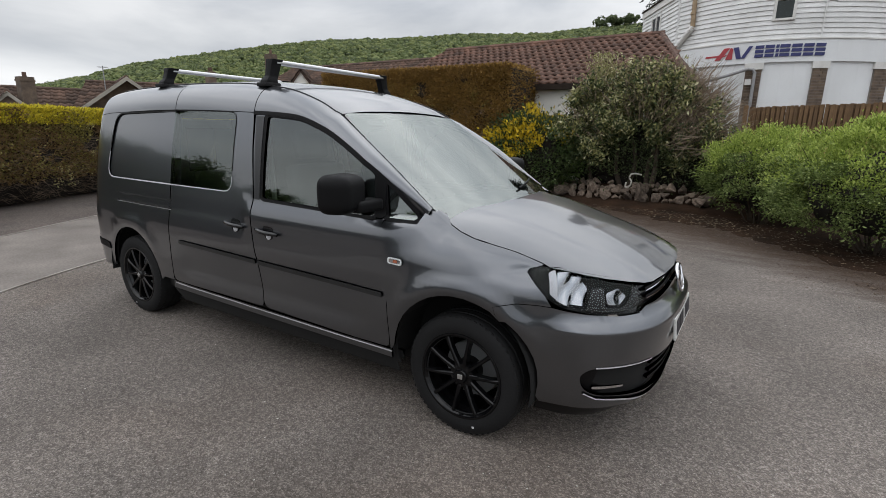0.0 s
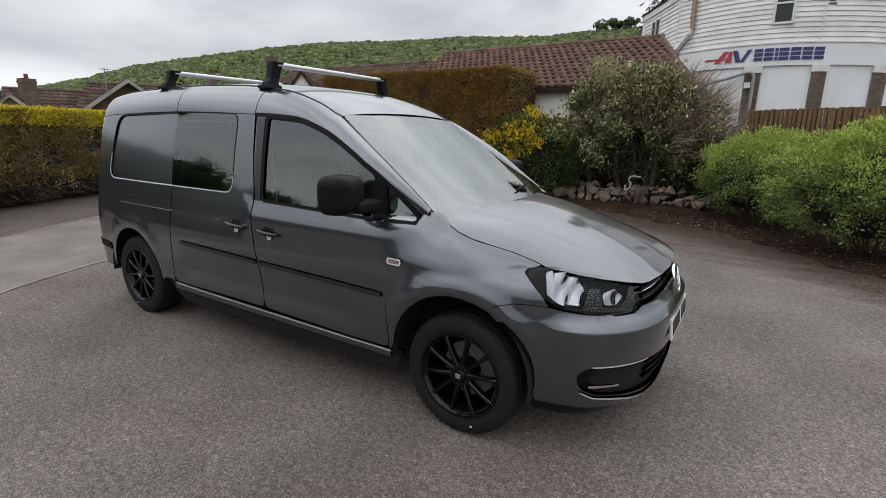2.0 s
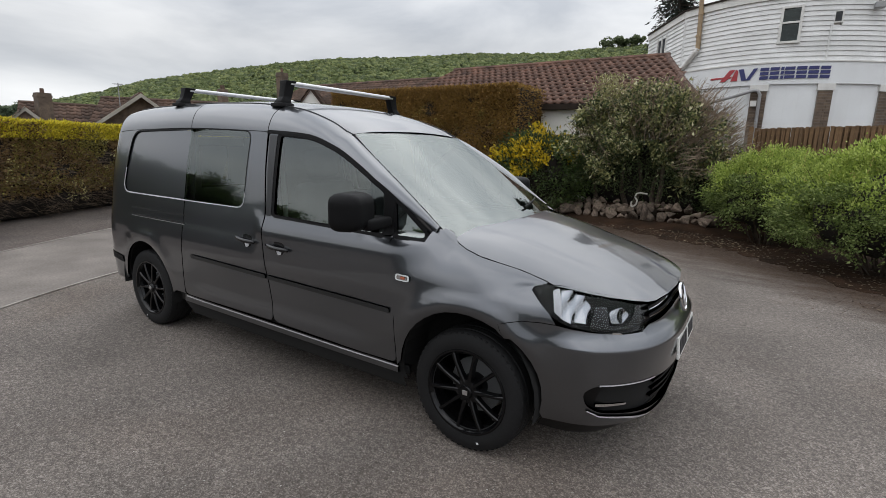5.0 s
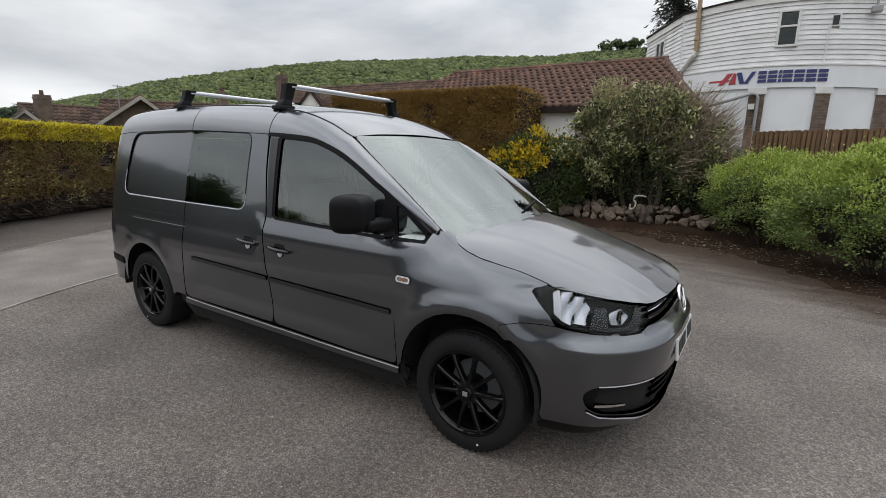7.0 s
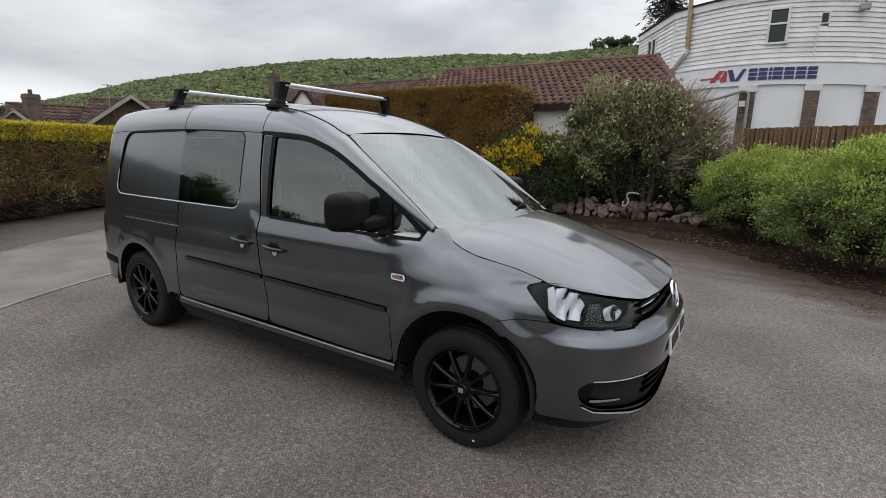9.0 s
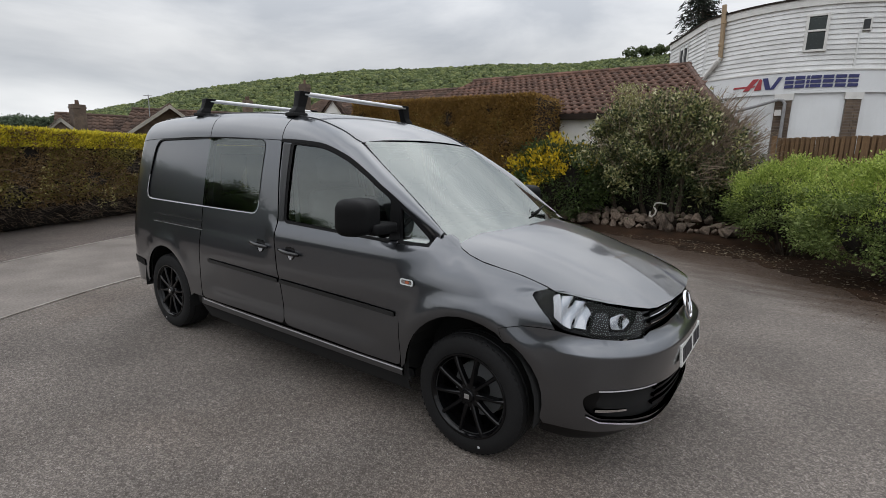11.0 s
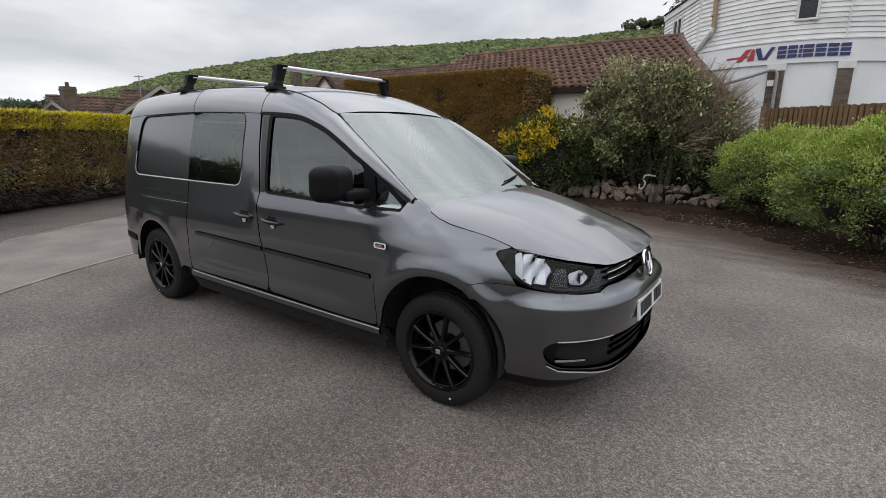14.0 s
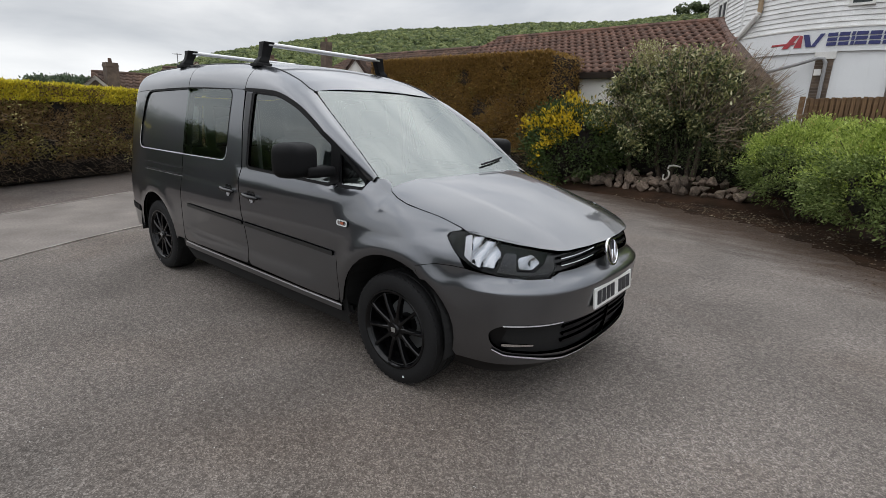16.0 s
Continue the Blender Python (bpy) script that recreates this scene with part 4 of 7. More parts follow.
# mirrors on black arms
for s, o in ((1, fd), (-1, fd_l)):
    mirror = new("door_mirror")
    mirror.parent = o
    mirror["label"] = "black plastic door mirror"
    bm = bmesh.new()
    add_box(bm, -.088, .088, -.116, .116, -.096, .096, .066, segments=6)
    for v in bm.verts:
        if v.co.x > 0:
            v.co.y *= 1 - .9 * v.co.x
            v.co.z *= 1 - .8 * v.co.x
    bmesh.ops.transform(bm, verts=bm.verts, matrix=Matrix.Translation((-.530 if s > 0 else -.60, s * -1.045, 1.212)) @ pose(0, 0, 0, 0, 0, s * 12))
    h = part("mirror_head", bm, M_BLACK_TRIM, mirror, smooth=True)
    bm = bmesh.new()
    add_box(bm, -.003, .003, -.09, .09, -.07, .07, .0, m=Matrix.Translation((-.617, s * -1.03, 1.212)) @ pose(0, 0, 0, 0, 0, s * 12))
    part("mirror_glass", bm, M_CHROME, mirror)
    bm = bmesh.new()
    add_box(bm, -.535, -.43, s * -1.03 if s > 0 else .84, s * -.84 if s > 0 else 1.03, 1.118, 1.178, .022, segments=3)
    part("mirror_arm", bm, M_BLACK_TRIM, mirror, smooth=True)
    skin_v, skin_f, skin_n = skin(side, rounded([(-.505, 1.068), (-.525, 1.30, .01), (-.458, 1.262, .01), (-.445, 1.068)], .015), (), .05, .006, .012)
    flip = Vector((1, s, 1))
    mesh_object("mirror_base", [a * flip for a in skin_v], skin_f if s > 0 else [f[::-1] for f in skin_f], M_BLACK_TRIM, mirror, True, [a * flip for a in skin_n])

# near-black shell added behind the panels to give the shut lines their shade
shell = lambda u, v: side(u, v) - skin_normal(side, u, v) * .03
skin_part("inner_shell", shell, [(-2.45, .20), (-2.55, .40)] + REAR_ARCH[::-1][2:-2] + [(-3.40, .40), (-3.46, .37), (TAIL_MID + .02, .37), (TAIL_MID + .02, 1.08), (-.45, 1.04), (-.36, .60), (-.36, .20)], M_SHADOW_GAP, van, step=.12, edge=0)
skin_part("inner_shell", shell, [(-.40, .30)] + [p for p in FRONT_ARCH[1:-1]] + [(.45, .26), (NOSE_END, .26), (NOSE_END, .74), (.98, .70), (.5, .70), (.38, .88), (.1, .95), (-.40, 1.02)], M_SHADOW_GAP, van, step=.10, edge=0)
# rear bumper and tailgate
skin_part("rear_bumper", side, rounded([(-3.36, .355, 0), (-3.42, .40), (-3.50, .50, .02), (-3.505, .60, .03), (TAIL_MID, .60, 0), (TAIL_MID, .35, 0), (-3.48, .35, .04)], .03), M_PAINT, van, step=.05, lift=.0, edge=.02)
skin_part("rear_bumper_strip", side, rounded([(-3.375, .556), (-3.50, .568), (-3.85, .568), (-3.85, .515), (-3.50, .515), (-3.370, .500)], .01), M_BLACK_TRIM, van, step=.05, lift=.006, edge=.01)
# floor, wheel boxes, firewall
bm = bmesh.new()
add_box(bm, -3.60, .40, -.66, .66, .22, .30, .02)
part("floor_pan", bm, M_SHADOW_GAP, van)
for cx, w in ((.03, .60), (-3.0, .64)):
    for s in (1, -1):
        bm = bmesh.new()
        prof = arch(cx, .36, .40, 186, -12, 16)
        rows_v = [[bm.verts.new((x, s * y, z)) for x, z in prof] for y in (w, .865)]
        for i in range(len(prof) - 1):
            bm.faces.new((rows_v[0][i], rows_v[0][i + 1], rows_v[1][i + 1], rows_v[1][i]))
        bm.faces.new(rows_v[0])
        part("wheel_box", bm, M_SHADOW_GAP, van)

# cabin: dashboard, steering wheel, seats, lining
bm = bmesh.new()
add_box(bm, -.62, -.14, -.70, .70, .78, 1.08, .06, segments=3)
part("dashboard", bm, M_DASH, van, smooth=True, angle=40)
bm = bmesh.new()
add_lathe(bm, [(.185 + .014 * math.cos(2 * math.pi * k / 8), .014 * math.sin(2 * math.pi * k / 8)) for k in range(8)], 32, closed=True)
add_box(bm, -.17, .17, -.012, .012, -.03, .03, .01)
bmesh.ops.transform(bm, verts=bm.verts, matrix=pose(-.70, -.37, 1.02, 0, 0, 90) @ pose(0, 0, 0, 28, 0, 0))
part("steering_wheel", bm, M_BLACK_TRIM, van, smooth=True, angle=40)
for y in (-.38, .38):
    seat = new("seat")
    seat.parent = van
    seat["label"] = "grey cloth front seat with headrest"
    bm = bmesh.new()
    add_box(bm, -1.30, -.80, y - .24, y + .24, .55, .72, .06, segments=3)
    part("cushion", bm, M_SEAT, seat, smooth=True, angle=40)
    bm = bmesh.new()
    add_box(bm, -.07, .07, -.24, .24, 0, .62, .06, segments=3, m=pose(-1.27, y, .68, 0, -14, 0))
    part("backrest", bm, M_SEAT, seat, smooth=True, angle=40)
    bm = bmesh.new()
    add_box(bm, -.05, .05, -.13, .13, 0, .19, .045, segments=3, m=pose(-1.43, y, 1.32, 0, -10, 0))
    part("headrest", bm, M_SEAT, seat, smooth=True, angle=40)
bm = bmesh.new()
add_box(bm, -1.66, -1.63, -.76, .76, .30, 1.05)
part("bulkhead", bm, M_INTERIOR, van)
bm = bmesh.new()
add_box(bm, -3.45, -.98, -.58, .58, 1.60, 1.615)
part("headlining", bm, M_HEADLINING, van)
bm = bmesh.new()
add_box(bm, -3.66, -3.64, -.56, .56, .30, 1.07)
add_box(bm, -3.66, -3.64, -.56, .56, 1.50, 1.58)
add_box(bm, -3.66, -3.64, -.05, .05, 1.07, 1.50)
part("tail_lining", bm, M_LINER, van, "pale lining of the tail door")
for y in (-.735, .735):
    bm = bmesh.new()
    add_box(bm, -.021, .021, -.004, .004, 0, .62, .003, m=pose(-1.40, y, .92, 0, -3, 0))
    part("seat_belt", bm, M_LINER, van, "pale grey seat belt")
lining = lambda u, v: side(u, v) - skin_normal(side, u, v) * .05
skin_part("side_lining", lining, [(-1.50, .35), (-1.50, 1.06), (-2.34, 1.10), (-2.40, 1.60), (-3.40, 1.58), (-3.40, .80), (-2.5, .75)], M_INTERIOR, van, step=.15, edge=0)
# wipers
for y0, y1 in ((.14, .52),):
    bm = bmesh.new()
    pts = [(screen(.95 - .05 * k / 6, .5 + (y0 + (y1 - y0) * k / 6) / 1.42)) + Vector((.008, 0, .012)) for k in range(7)]
    add_tube(bm, pts, .007, 6)
    part("wiper", bm, M_BLACK_TRIM, van)

# wheels
TYRE = [(.205, -.09), (.225, -.105), (.265, -.112), (.300, -.106), (.318, -.094), (.326, -.078), (.326, -.058), (.321, -.055), (.321, -.049), (.327, -.046), (.329, -.004), (.324, -.002), (.324, .004),
        (.329, .006), (.327, .046), (.321, .049), (.321, .055), (.326, .058), (.326, .078), (.318, .094), (.300, .106), (.265, .112), (.225, .105), (.205, .09)]


def make_wheel():
    w = new("wheel")
    bm = bmesh.new()
    add_lathe(bm, [(r * .983, a) for r, a in TYRE], 64)
    # tread blocks on the shoulders
    for k in range(56):
        for y in (-.086, .086):
            add_box(bm, .300, .3135, y - .012, y + .012, -.008, .008, m=Matrix.Rotation(2 * math.pi * k / 56, 4, "Y"))
    part("tyre", bm, M_RUBBER, w, "black road tyre", smooth=True, angle=35)
    bm = bmesh.new()
    add_box(bm, -.006, .006, -.113, -.106, -.006, .006, .002, m=Matrix.Rotation(1.25, 4, "Y") @ Matrix.Translation((.268, 0, 0)))
    part("paint_dot", bm, M_EDGE, w, "small white paint dot on the sidewall")
    rim = new("rim")
    rim.parent = w
    rim["label"] = "satin black ten-spoke alloy rim"
    rim.scale = (1.05, 1.06, 1.05)
    bm = bmesh.new()
    add_lathe(bm, [(.150, .08), (.196, .085), (.215, .094), (.221, .086), (.221, -.096), (.216, -.104), (.207, -.104), (.203, -.095), (.196, -.088), (.188, -.03), (.182, .03), (.150, .08)], 64)
    part("barrel", bm, M_RIM, rim, smooth=True, angle=40)
    bm = bmesh.new()
    add_lathe(bm, [(.001, -.101), (.030, -.102), (.033, -.098), (.036, -.090), (.060, -.086), (.066, -.076), (.066, .02), (.001, .02)], 40)
    part("hub", bm, M_RIM, rim, smooth=True, angle=35)
    bm = bmesh.new()
    add_box(bm, -.014, .014, -.1045, -.101, -.012, .012, .002)
    part("cap_mark", bm, M_ALU, rim, "small pale centre mark")
    bm = bmesh.new()
    prof = [(.045, -.090, .013), (.10, -.095, .010), (.15, -.097, .0085), (.200, -.094, .0105)]
    rows_v = []
    for r, y, hw in prof:
        rows_v.append([bm.verts.new((r, y + .030, -hw * 1.3)), bm.verts.new((r, y + .006, -hw)), bm.verts.new((r, y, -hw * .55)), bm.verts.new((r, y, hw * .55)), bm.verts.new((r, y + .006, hw)), bm.verts.new((r, y + .030, hw * 1.3))])
    for a, b in zip(rows_v, rows_v[1:]):
        for k in range(6):
            bm.faces.new((a[k], a[(k + 1) % 6], b[(k + 1) % 6], b[k]))
    spoke = part("spoke", bm, M_RIM, rim)
    for k in range(10):
        o = spoke if k == 0 else new("spoke", spoke.data)
        o.parent = rim
        o.matrix_basis = Matrix.Rotation(2 * math.pi * k / 10 + .514, 4, "Y")
    bm = bmesh.new()
    add_lathe(bm, [(.008, -.084), (.008, -.091), (.0, -.091)], 6)
    bolt = part("wheel_bolt", bm, M_BLACK_GLOSS, rim)
    for k in range(5):
        o = bolt if k == 0 else new("wheel_bolt", bolt.data)
        o.parent = rim
        o.matrix_basis = Matrix.Rotation(2 * math.pi * (k + .3) / 5, 4, "Y") @ Matrix.Translation((.050, 0, 0))
    bm = bmesh.new()
    add_lathe(bm, [(.05, .01), (.14, .01), (.14, .03), (.05, .03)], 40, closed=True)
    part("brake_disc", bm, M_INTERIOR, rim)
    return w


wheel = make_wheel()
wheel.parent = van
wheel.matrix_basis = pose(.048, -.745, .323)
for x, y, turn in ((-3.025, -.735, 0), (.048, .745, 180), (-3.025, .735, 180)):
    copy_thing(wheel, pose(x, y, .323, 0, 37 if x < -1 else 0, turn))

BARS = (-1.575, -2.76)
# roof bars on clamped feet
for x in BARS:
    bar = new("roof_bar")
    bar.parent = van
    bar["label"] = "aluminium roof bar on black plastic feet"
    bm = bmesh.new()
    add_box(bm, x - .032, x + .032, -.545, .545, 1.917, 1.945, .011, segments=3)
    part("bar", bm, M_ALU, bar, smooth=True, angle=40)
    for s in (1, -1):
        zf = roof_height(x, .585)
        foot = new("foot")
        foot.parent = bar
        # the leaning bracket: broad at the clamp, narrow under the bar
        bm = bmesh.new()
        rows_v = []
        for hw, y0, y1, z in ((.036, .540, .632, zf + .010), (.034, .545, .626, zf + .030), (.026, .530, .600, zf + .055), (.028, .505, .584, 1.914), (.036, .490, .578, 1.947)):
            rows_v.append([bm.verts.new(q) for q in ((x - hw, s * y1, z), (x + hw, s * y1, z), (x + hw, s * y0, z), (x - hw, s * y0, z))])
        for q, r in zip(rows_v, rows_v[1:]):
            for k in range(4):
                bm.faces.new((q[k], q[(k + 1) % 4], r[(k + 1) % 4], r[k]))
        bm.faces.new(rows_v[0][::-1])
        bm.faces.new(rows_v[-1])
        bmesh.ops.bevel(bm, geom=list(bm.edges), offset=.006, segments=2, affect="EDGES", profile=.6)
        part("bracket", bm, M_BLACK_TRIM, foot, smooth=True, angle=40)
        bm = bmesh.new()
        add_box(bm, x - .048, x + .048, min(s * .53, s * .650), max(s * .53, s * .650), zf - .012, zf + .014, .008)
        part("rubber_pad", bm, M_RUBBER, foot, smooth=True, angle=40)

# ---- materials of the place ----
M_TILE = material("brown concrete roof tile", (0.160, 0.082, 0.056), 0.85, dark=(0.066, 0.038, 0.028), scale=2.2, fine=50, fine_amount=0.3, bump=0.3, island=0.30)
M_TILE_FAR = material("weathered brown tiles", (0.125, 0.074, 0.052), 0.9, dark=(0.056, 0.038, 0.029), scale=1.6, fine=14, fine_amount=0.3, island=0.32)
M_RENDER = material("white painted render", (0.82, 0.80, 0.76), 0.85, dark=(0.74, 0.72, 0.68), scale=1.2, fine=80, fine_amount=0.05, bump=0.2)
M_PANEL = material("cool white painted panel", (0.76, 0.775, 0.78), 0.7, dark=(0.68, 0.69, 0.69), scale=1.0, fine=60, fine_amount=0.05, bump=0.1)
M_BOARD = material("white weatherboard", (0.78, 0.78, 0.77), 0.6, dark=(0.60, 0.60, 0.585), scale=1.7, fine=40, fine_amount=0.08, island=0.05)
M_WHITE_TRIM = material("white painted timber", (0.72, 0.71, 0.68), 0.5, dark=(0.58, 0.57, 0.54), scale=3)
M_BARGE = material("weathered cream bargeboard", (0.42, 0.39, 0.33), 0.7, scale=3, dark=(0.28, 0.26, 0.22))
M_BRASS_PIPE = material("tan painted pipe", (0.40, 0.29, 0.17), 0.45, scale=4, dark=(0.24, 0.17, 0.10))
M_STEEL_PIPE = material("dull grey pipe", (0.33, 0.33, 0.33), 0.5, 0.3, scale=4)
M_BRICK = material("brown brick", (0.175, 0.128, 0.092), 0.9, dark=(0.085, 0.064, 0.050), scale=6, fine=60, fine_amount=0.2, bump=0.4, island=0.2)
M_MORTAR = material("grey mortar", (0.24, 0.215, 0.19), 0.95)
M_FENCE = material("stained timber board", (0.215, 0.122, 0.056), 0.8, dark=(0.080, 0.046, 0.023), scale=3.0, fine=90, fine_amount=0.25, bump=0.3, island=0.22)
M_STONE = material("rough field stone", (0.27, 0.205, 0.155), 0.9, dark=(0.085, 0.064, 0.050), scale=5, fine=40, fine_amount=0.25, bump=0.7, island=0.38)
M_BLUE = material("navy blue sign paint", (0.030, 0.035, 0.145), 0.5)
M_RED = material("red sign paint", (0.42, 0.045, 0.055), 0.5)
M_WINDOW = glass_material("window glass", (0.55, 0.6, 0.6), 1.5)
M_DARK_ROOM = material("dark room", (0.05, 0.052, 0.055), 0.9)
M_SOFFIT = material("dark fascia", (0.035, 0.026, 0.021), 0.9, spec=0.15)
M_TWIG = material("grey brown twigs", (0.36, 0.275, 0.20), 0.9, dark=(0.13, 0.096, 0.07), scale=9, island=0.25)
M_BARK = material("brown bark", (0.085, 0.062, 0.045), 0.95, dark=(0.04, 0.03, 0.022), scale=12, fine=60, bump=0.6)
# near-black for the shade between leaves; solid cores also block the view through
M_CORE = material("near-black shade core", (0.018, 0.013, 0.009), 0.95, dark=(0.007, 0.005, 0.004), scale=6, fine=30, fine_amount=0.4, bump=1.0)
M_HOSE = material("pale grey hose", (0.46, 0.43, 0.38), 0.5, scale=9)
L_HEDGE_TOP = leaf_material("fresh yellow-green hedge tips", [(0.26, 0.235, 0.025), (0.62, 0.53, 0.04), (0.80, 0.66, 0.06), (0.46, 0.42, 0.04)])
L_HEDGE_SIDE = leaf_material("olive hedge leaves", [(0.11, 0.09, 0.028), (0.29, 0.255, 0.06), (0.20, 0.16, 0.05), (0.40, 0.36, 0.095)])
L_HEDGE_DRY = leaf_material("dry brown hedge sprigs", [(0.115, 0.072, 0.033), (0.25, 0.16, 0.066), (0.18, 0.115, 0.052), (0.32, 0.22, 0.097)])
L_BROWN = leaf_material("russet conifer sprigs", [(0.11, 0.060, 0.02), (0.31, 0.18, 0.045), (0.20, 0.115, 0.033), (0.42, 0.27, 0.07)])
L_BRIGHT = leaf_material("lit-tone green young leaves", [(0.085, 0.13, 0.022), (0.40, 0.49, 0.10), (0.22, 0.30, 0.058), (0.60, 0.67, 0.20)], through=0.40)
L_MID = leaf_material("mid green leaves", [(0.022, 0.045, 0.012), (0.10, 0.15, 0.040), (0.05, 0.085, 0.022)])
L_LOWER = leaf_material("shade-tone green young leaves", [(0.04, 0.066, 0.018), (0.22, 0.29, 0.082), (0.12, 0.17, 0.045), (0.42, 0.49, 0.19)], through=0.34)
L_BUFF = leaf_material("buff seed heads", [(0.36, 0.26, 0.10), (0.55, 0.44, 0.18), (0.44, 0.40, 0.12)])
L_YELLOW = leaf_material("golden yellow leaves", [(0.36, 0.25, 0.014), (0.75, 0.55, 0.03), (0.58, 0.42, 0.022), (0.30, 0.26, 0.025)])
L_DARK = leaf_material("dark evergreen leaves", [(0.018, 0.028, 0.011), (0.095, 0.125, 0.045), (0.05, 0.068, 0.025)], rough=0.4)
L_OLIVE = leaf_material("grey olive leaves", [(0.09, 0.094, 0.034), (0.38, 0.37, 0.15), (0.21, 0.21, 0.080), (0.70, 0.66, 0.42)])
L_PINE = leaf_material("black-green conifer needles", [(0.010, 0.014, 0.010), (0.024, 0.032, 0.020), (0.016, 0.022, 0.014)])
# canopy tones kept pale and close together: distance haze put into the colour
L_HILL = leaf_material("woodland canopy", [(0.084, 0.110, 0.041), (0.130, 0.163, 0.058), (0.103, 0.134, 0.048), (0.150, 0.180, 0.070)], rough=0.8, through=0.1)
L_HILL_PALE = leaf_material("pale spring canopy", [(0.138, 0.162, 0.058), (0.198, 0.228, 0.082), (0.168, 0.198, 0.070), (0.222, 0.246, 0.102)], rough=0.8, through=0.1)
L_HILL_DARK = leaf_material("dark wood canopy", [(0.072, 0.096, 0.043), (0.102, 0.127, 0.058), (0.086, 0.110, 0.050)], rough=0.8, through=0.1)
L_FAR = leaf_material("blue-green distant leaves", [(0.05, 0.075, 0.045), (0.14, 0.18, 0.11), (0.09, 0.12, 0.075)], rough=0.8, through=0.15)
L_LITTER = leaf_material("fallen leaves", [(0.09, 0.06, 0.035), (0.22, 0.17, 0.11), (0.05, 0.035, 0.022), (0.34, 0.30, 0.22)], through=0.0)
L_DIRT = leaf_material("loose soil crumbs", [(0.040, 0.025, 0.016), (0.105, 0.070, 0.046), (0.065, 0.043, 0.028)], through=0.0)
L_SPRIG = leaf_material("pale hedge sprigs", [(0.40, 0.36, 0.14), (0.62, 0.58, 0.26), (0.50, 0.44, 0.20)])
rng = np.random.default_rng(7)


# ---- ground ----
bm = bmesh.new()
bmesh.ops.create_grid(bm, x_segments=2, y_segments=2, size=1500)
g = part("ground", bm, M_ROAD, None)
g.location.z = -.03
tagged(g, "grey road tarmac running past the drive", "ground", kind="structure")


def slab(name, outline, z0, z1, mat, label, category, parent=None):
    bm = bmesh.new()
    top = [bm.verts.new((x, y, z1)) for x, y in outline]
    bot = [bm.verts.new((x, y, z0)) for x, y in outline]
    bm.faces.new(top)
    for i in range(len(outline)):
        j = (i + 1) % len(outline)
        bm.faces.new((bot[i], bot[j], top[j], top[i]))
    ob = part(name, bm, mat, parent)
    return tagged(ob, label, category, kind="structure")


def joint1(y):
    """The bowed edge of the tarmac, running on straight past the bend."""
    c = min(.3, max(-2.2, y))
    return -5.122 - .320 * c + .0864 * c * c + (y - c) * (-.320 + .1728 * c)


def joint2(y):
    c = min(2.0, max(-2.0, y))
    return -7.689 - .542 * c + .0292 * c * c + (y - c) * (-.542 + .0584 * c)


ALONG = [-14] + [-2.4 + .2 * k for k in range(24)] + [14]


def strip_outline(near, far):
    """Closed outline between two bowed lines along y."""
    return [(near(y), y) for y in ALONG] + [(far(y), y) for y in ALONG[::-1]]



slab("driveway", strip_outline(lambda y: 12, joint1), -.3, 0, M_ASPHALT, "worn grey tarmac drive with pale chippings", "drive")
slab("concrete_apron", strip_outline(lambda y: joint1(y) - .03, joint2), -.3, .002, M_CONCRETE, "weathered concrete apron beside the drive", "pavement")
slab("joint_strip", strip_outline(joint1, lambda y: joint1(y) - .03), -.3, .012, M_CONC_EDGE, "pale raised concrete joint strip", "kerb")
slab("joint_strip", strip_outline(joint2, lambda y: joint2(y) - .035), -.3, .010, M_CONC_EDGE, "pale raised concrete joint strip", "kerb")
edge = [(-4.4, 9.6), (-3.2, 8.55), (-2.1, 8.02), (-1.07, 7.45), (-.5, 7.15), (.03, 6.85), (.55, 6.62), (1.05, 6.32), (1.7, 5.45), (2.3, 4.7), (3.2, 4.0), (4.4, 3.4), (6, 3.0)]
ragged = []
for (x0, y0), (x1, y1) in zip(edge, edge[1:]):
    for k in range(16):
        t = k / 16
        d = noise.noise(Vector((x0 + (x1 - x0) * t, y0 + (y1 - y0) * t, 0)) * 3.0) * .16 + noise.noise(Vector((x0 + (x1 - x0) * t, y0 + (y1 - y0) * t, 5)) * 9.0) * .12
        ragged.append((x0 + (x1 - x0) * t + d * .7 - .08, y0 + (y1 - y0) * t + d - .16))
slab("planting_bed", ragged + [(8, 2.9), (8, 13), (-9, 13), (-9, 9.8)], -.3, .005, M_SOIL, "dark damp soil bed with fallen leaves", "soil")


def bits(name, n, sample, size, mat, label, category, flat=True):
    """Scattered scraps lying on the ground, in one mesh."""
    verts, faces = [], []
    for i in range(n):
        x, y, z = sample()
        a, s = rng.uniform(0, 6.28), size * rng.uniform(.4, 1.3)
        c, d = math.cos(a) * s, math.sin(a) * s
        h = s * rng.uniform(.05, .5)
        k = len(verts)
        verts += [(x - c, y - d, z), (x - d * .5, y + c * .5, z + h), (x + c, y + d, z + h * .3), (x + d * .5, y - c * .5, z)]
        faces.append((k, k + 1, k + 2, k + 3))
    return tagged(mesh_object(name, verts, faces, mat, smooth=False), label, category, kind="stuff")


def bed_sample():
    i = rng.integers(2, len(edge) - 2)
    t = rng.uniform()
    x, y = edge[i][0] + (edge[i + 1][0] - edge[i][0]) * t, edge[i][1] + (edge[i + 1][1] - edge[i][1]) * t
    off = rng.normal(.35, .35)
    return x + off * .5, y + off, .014


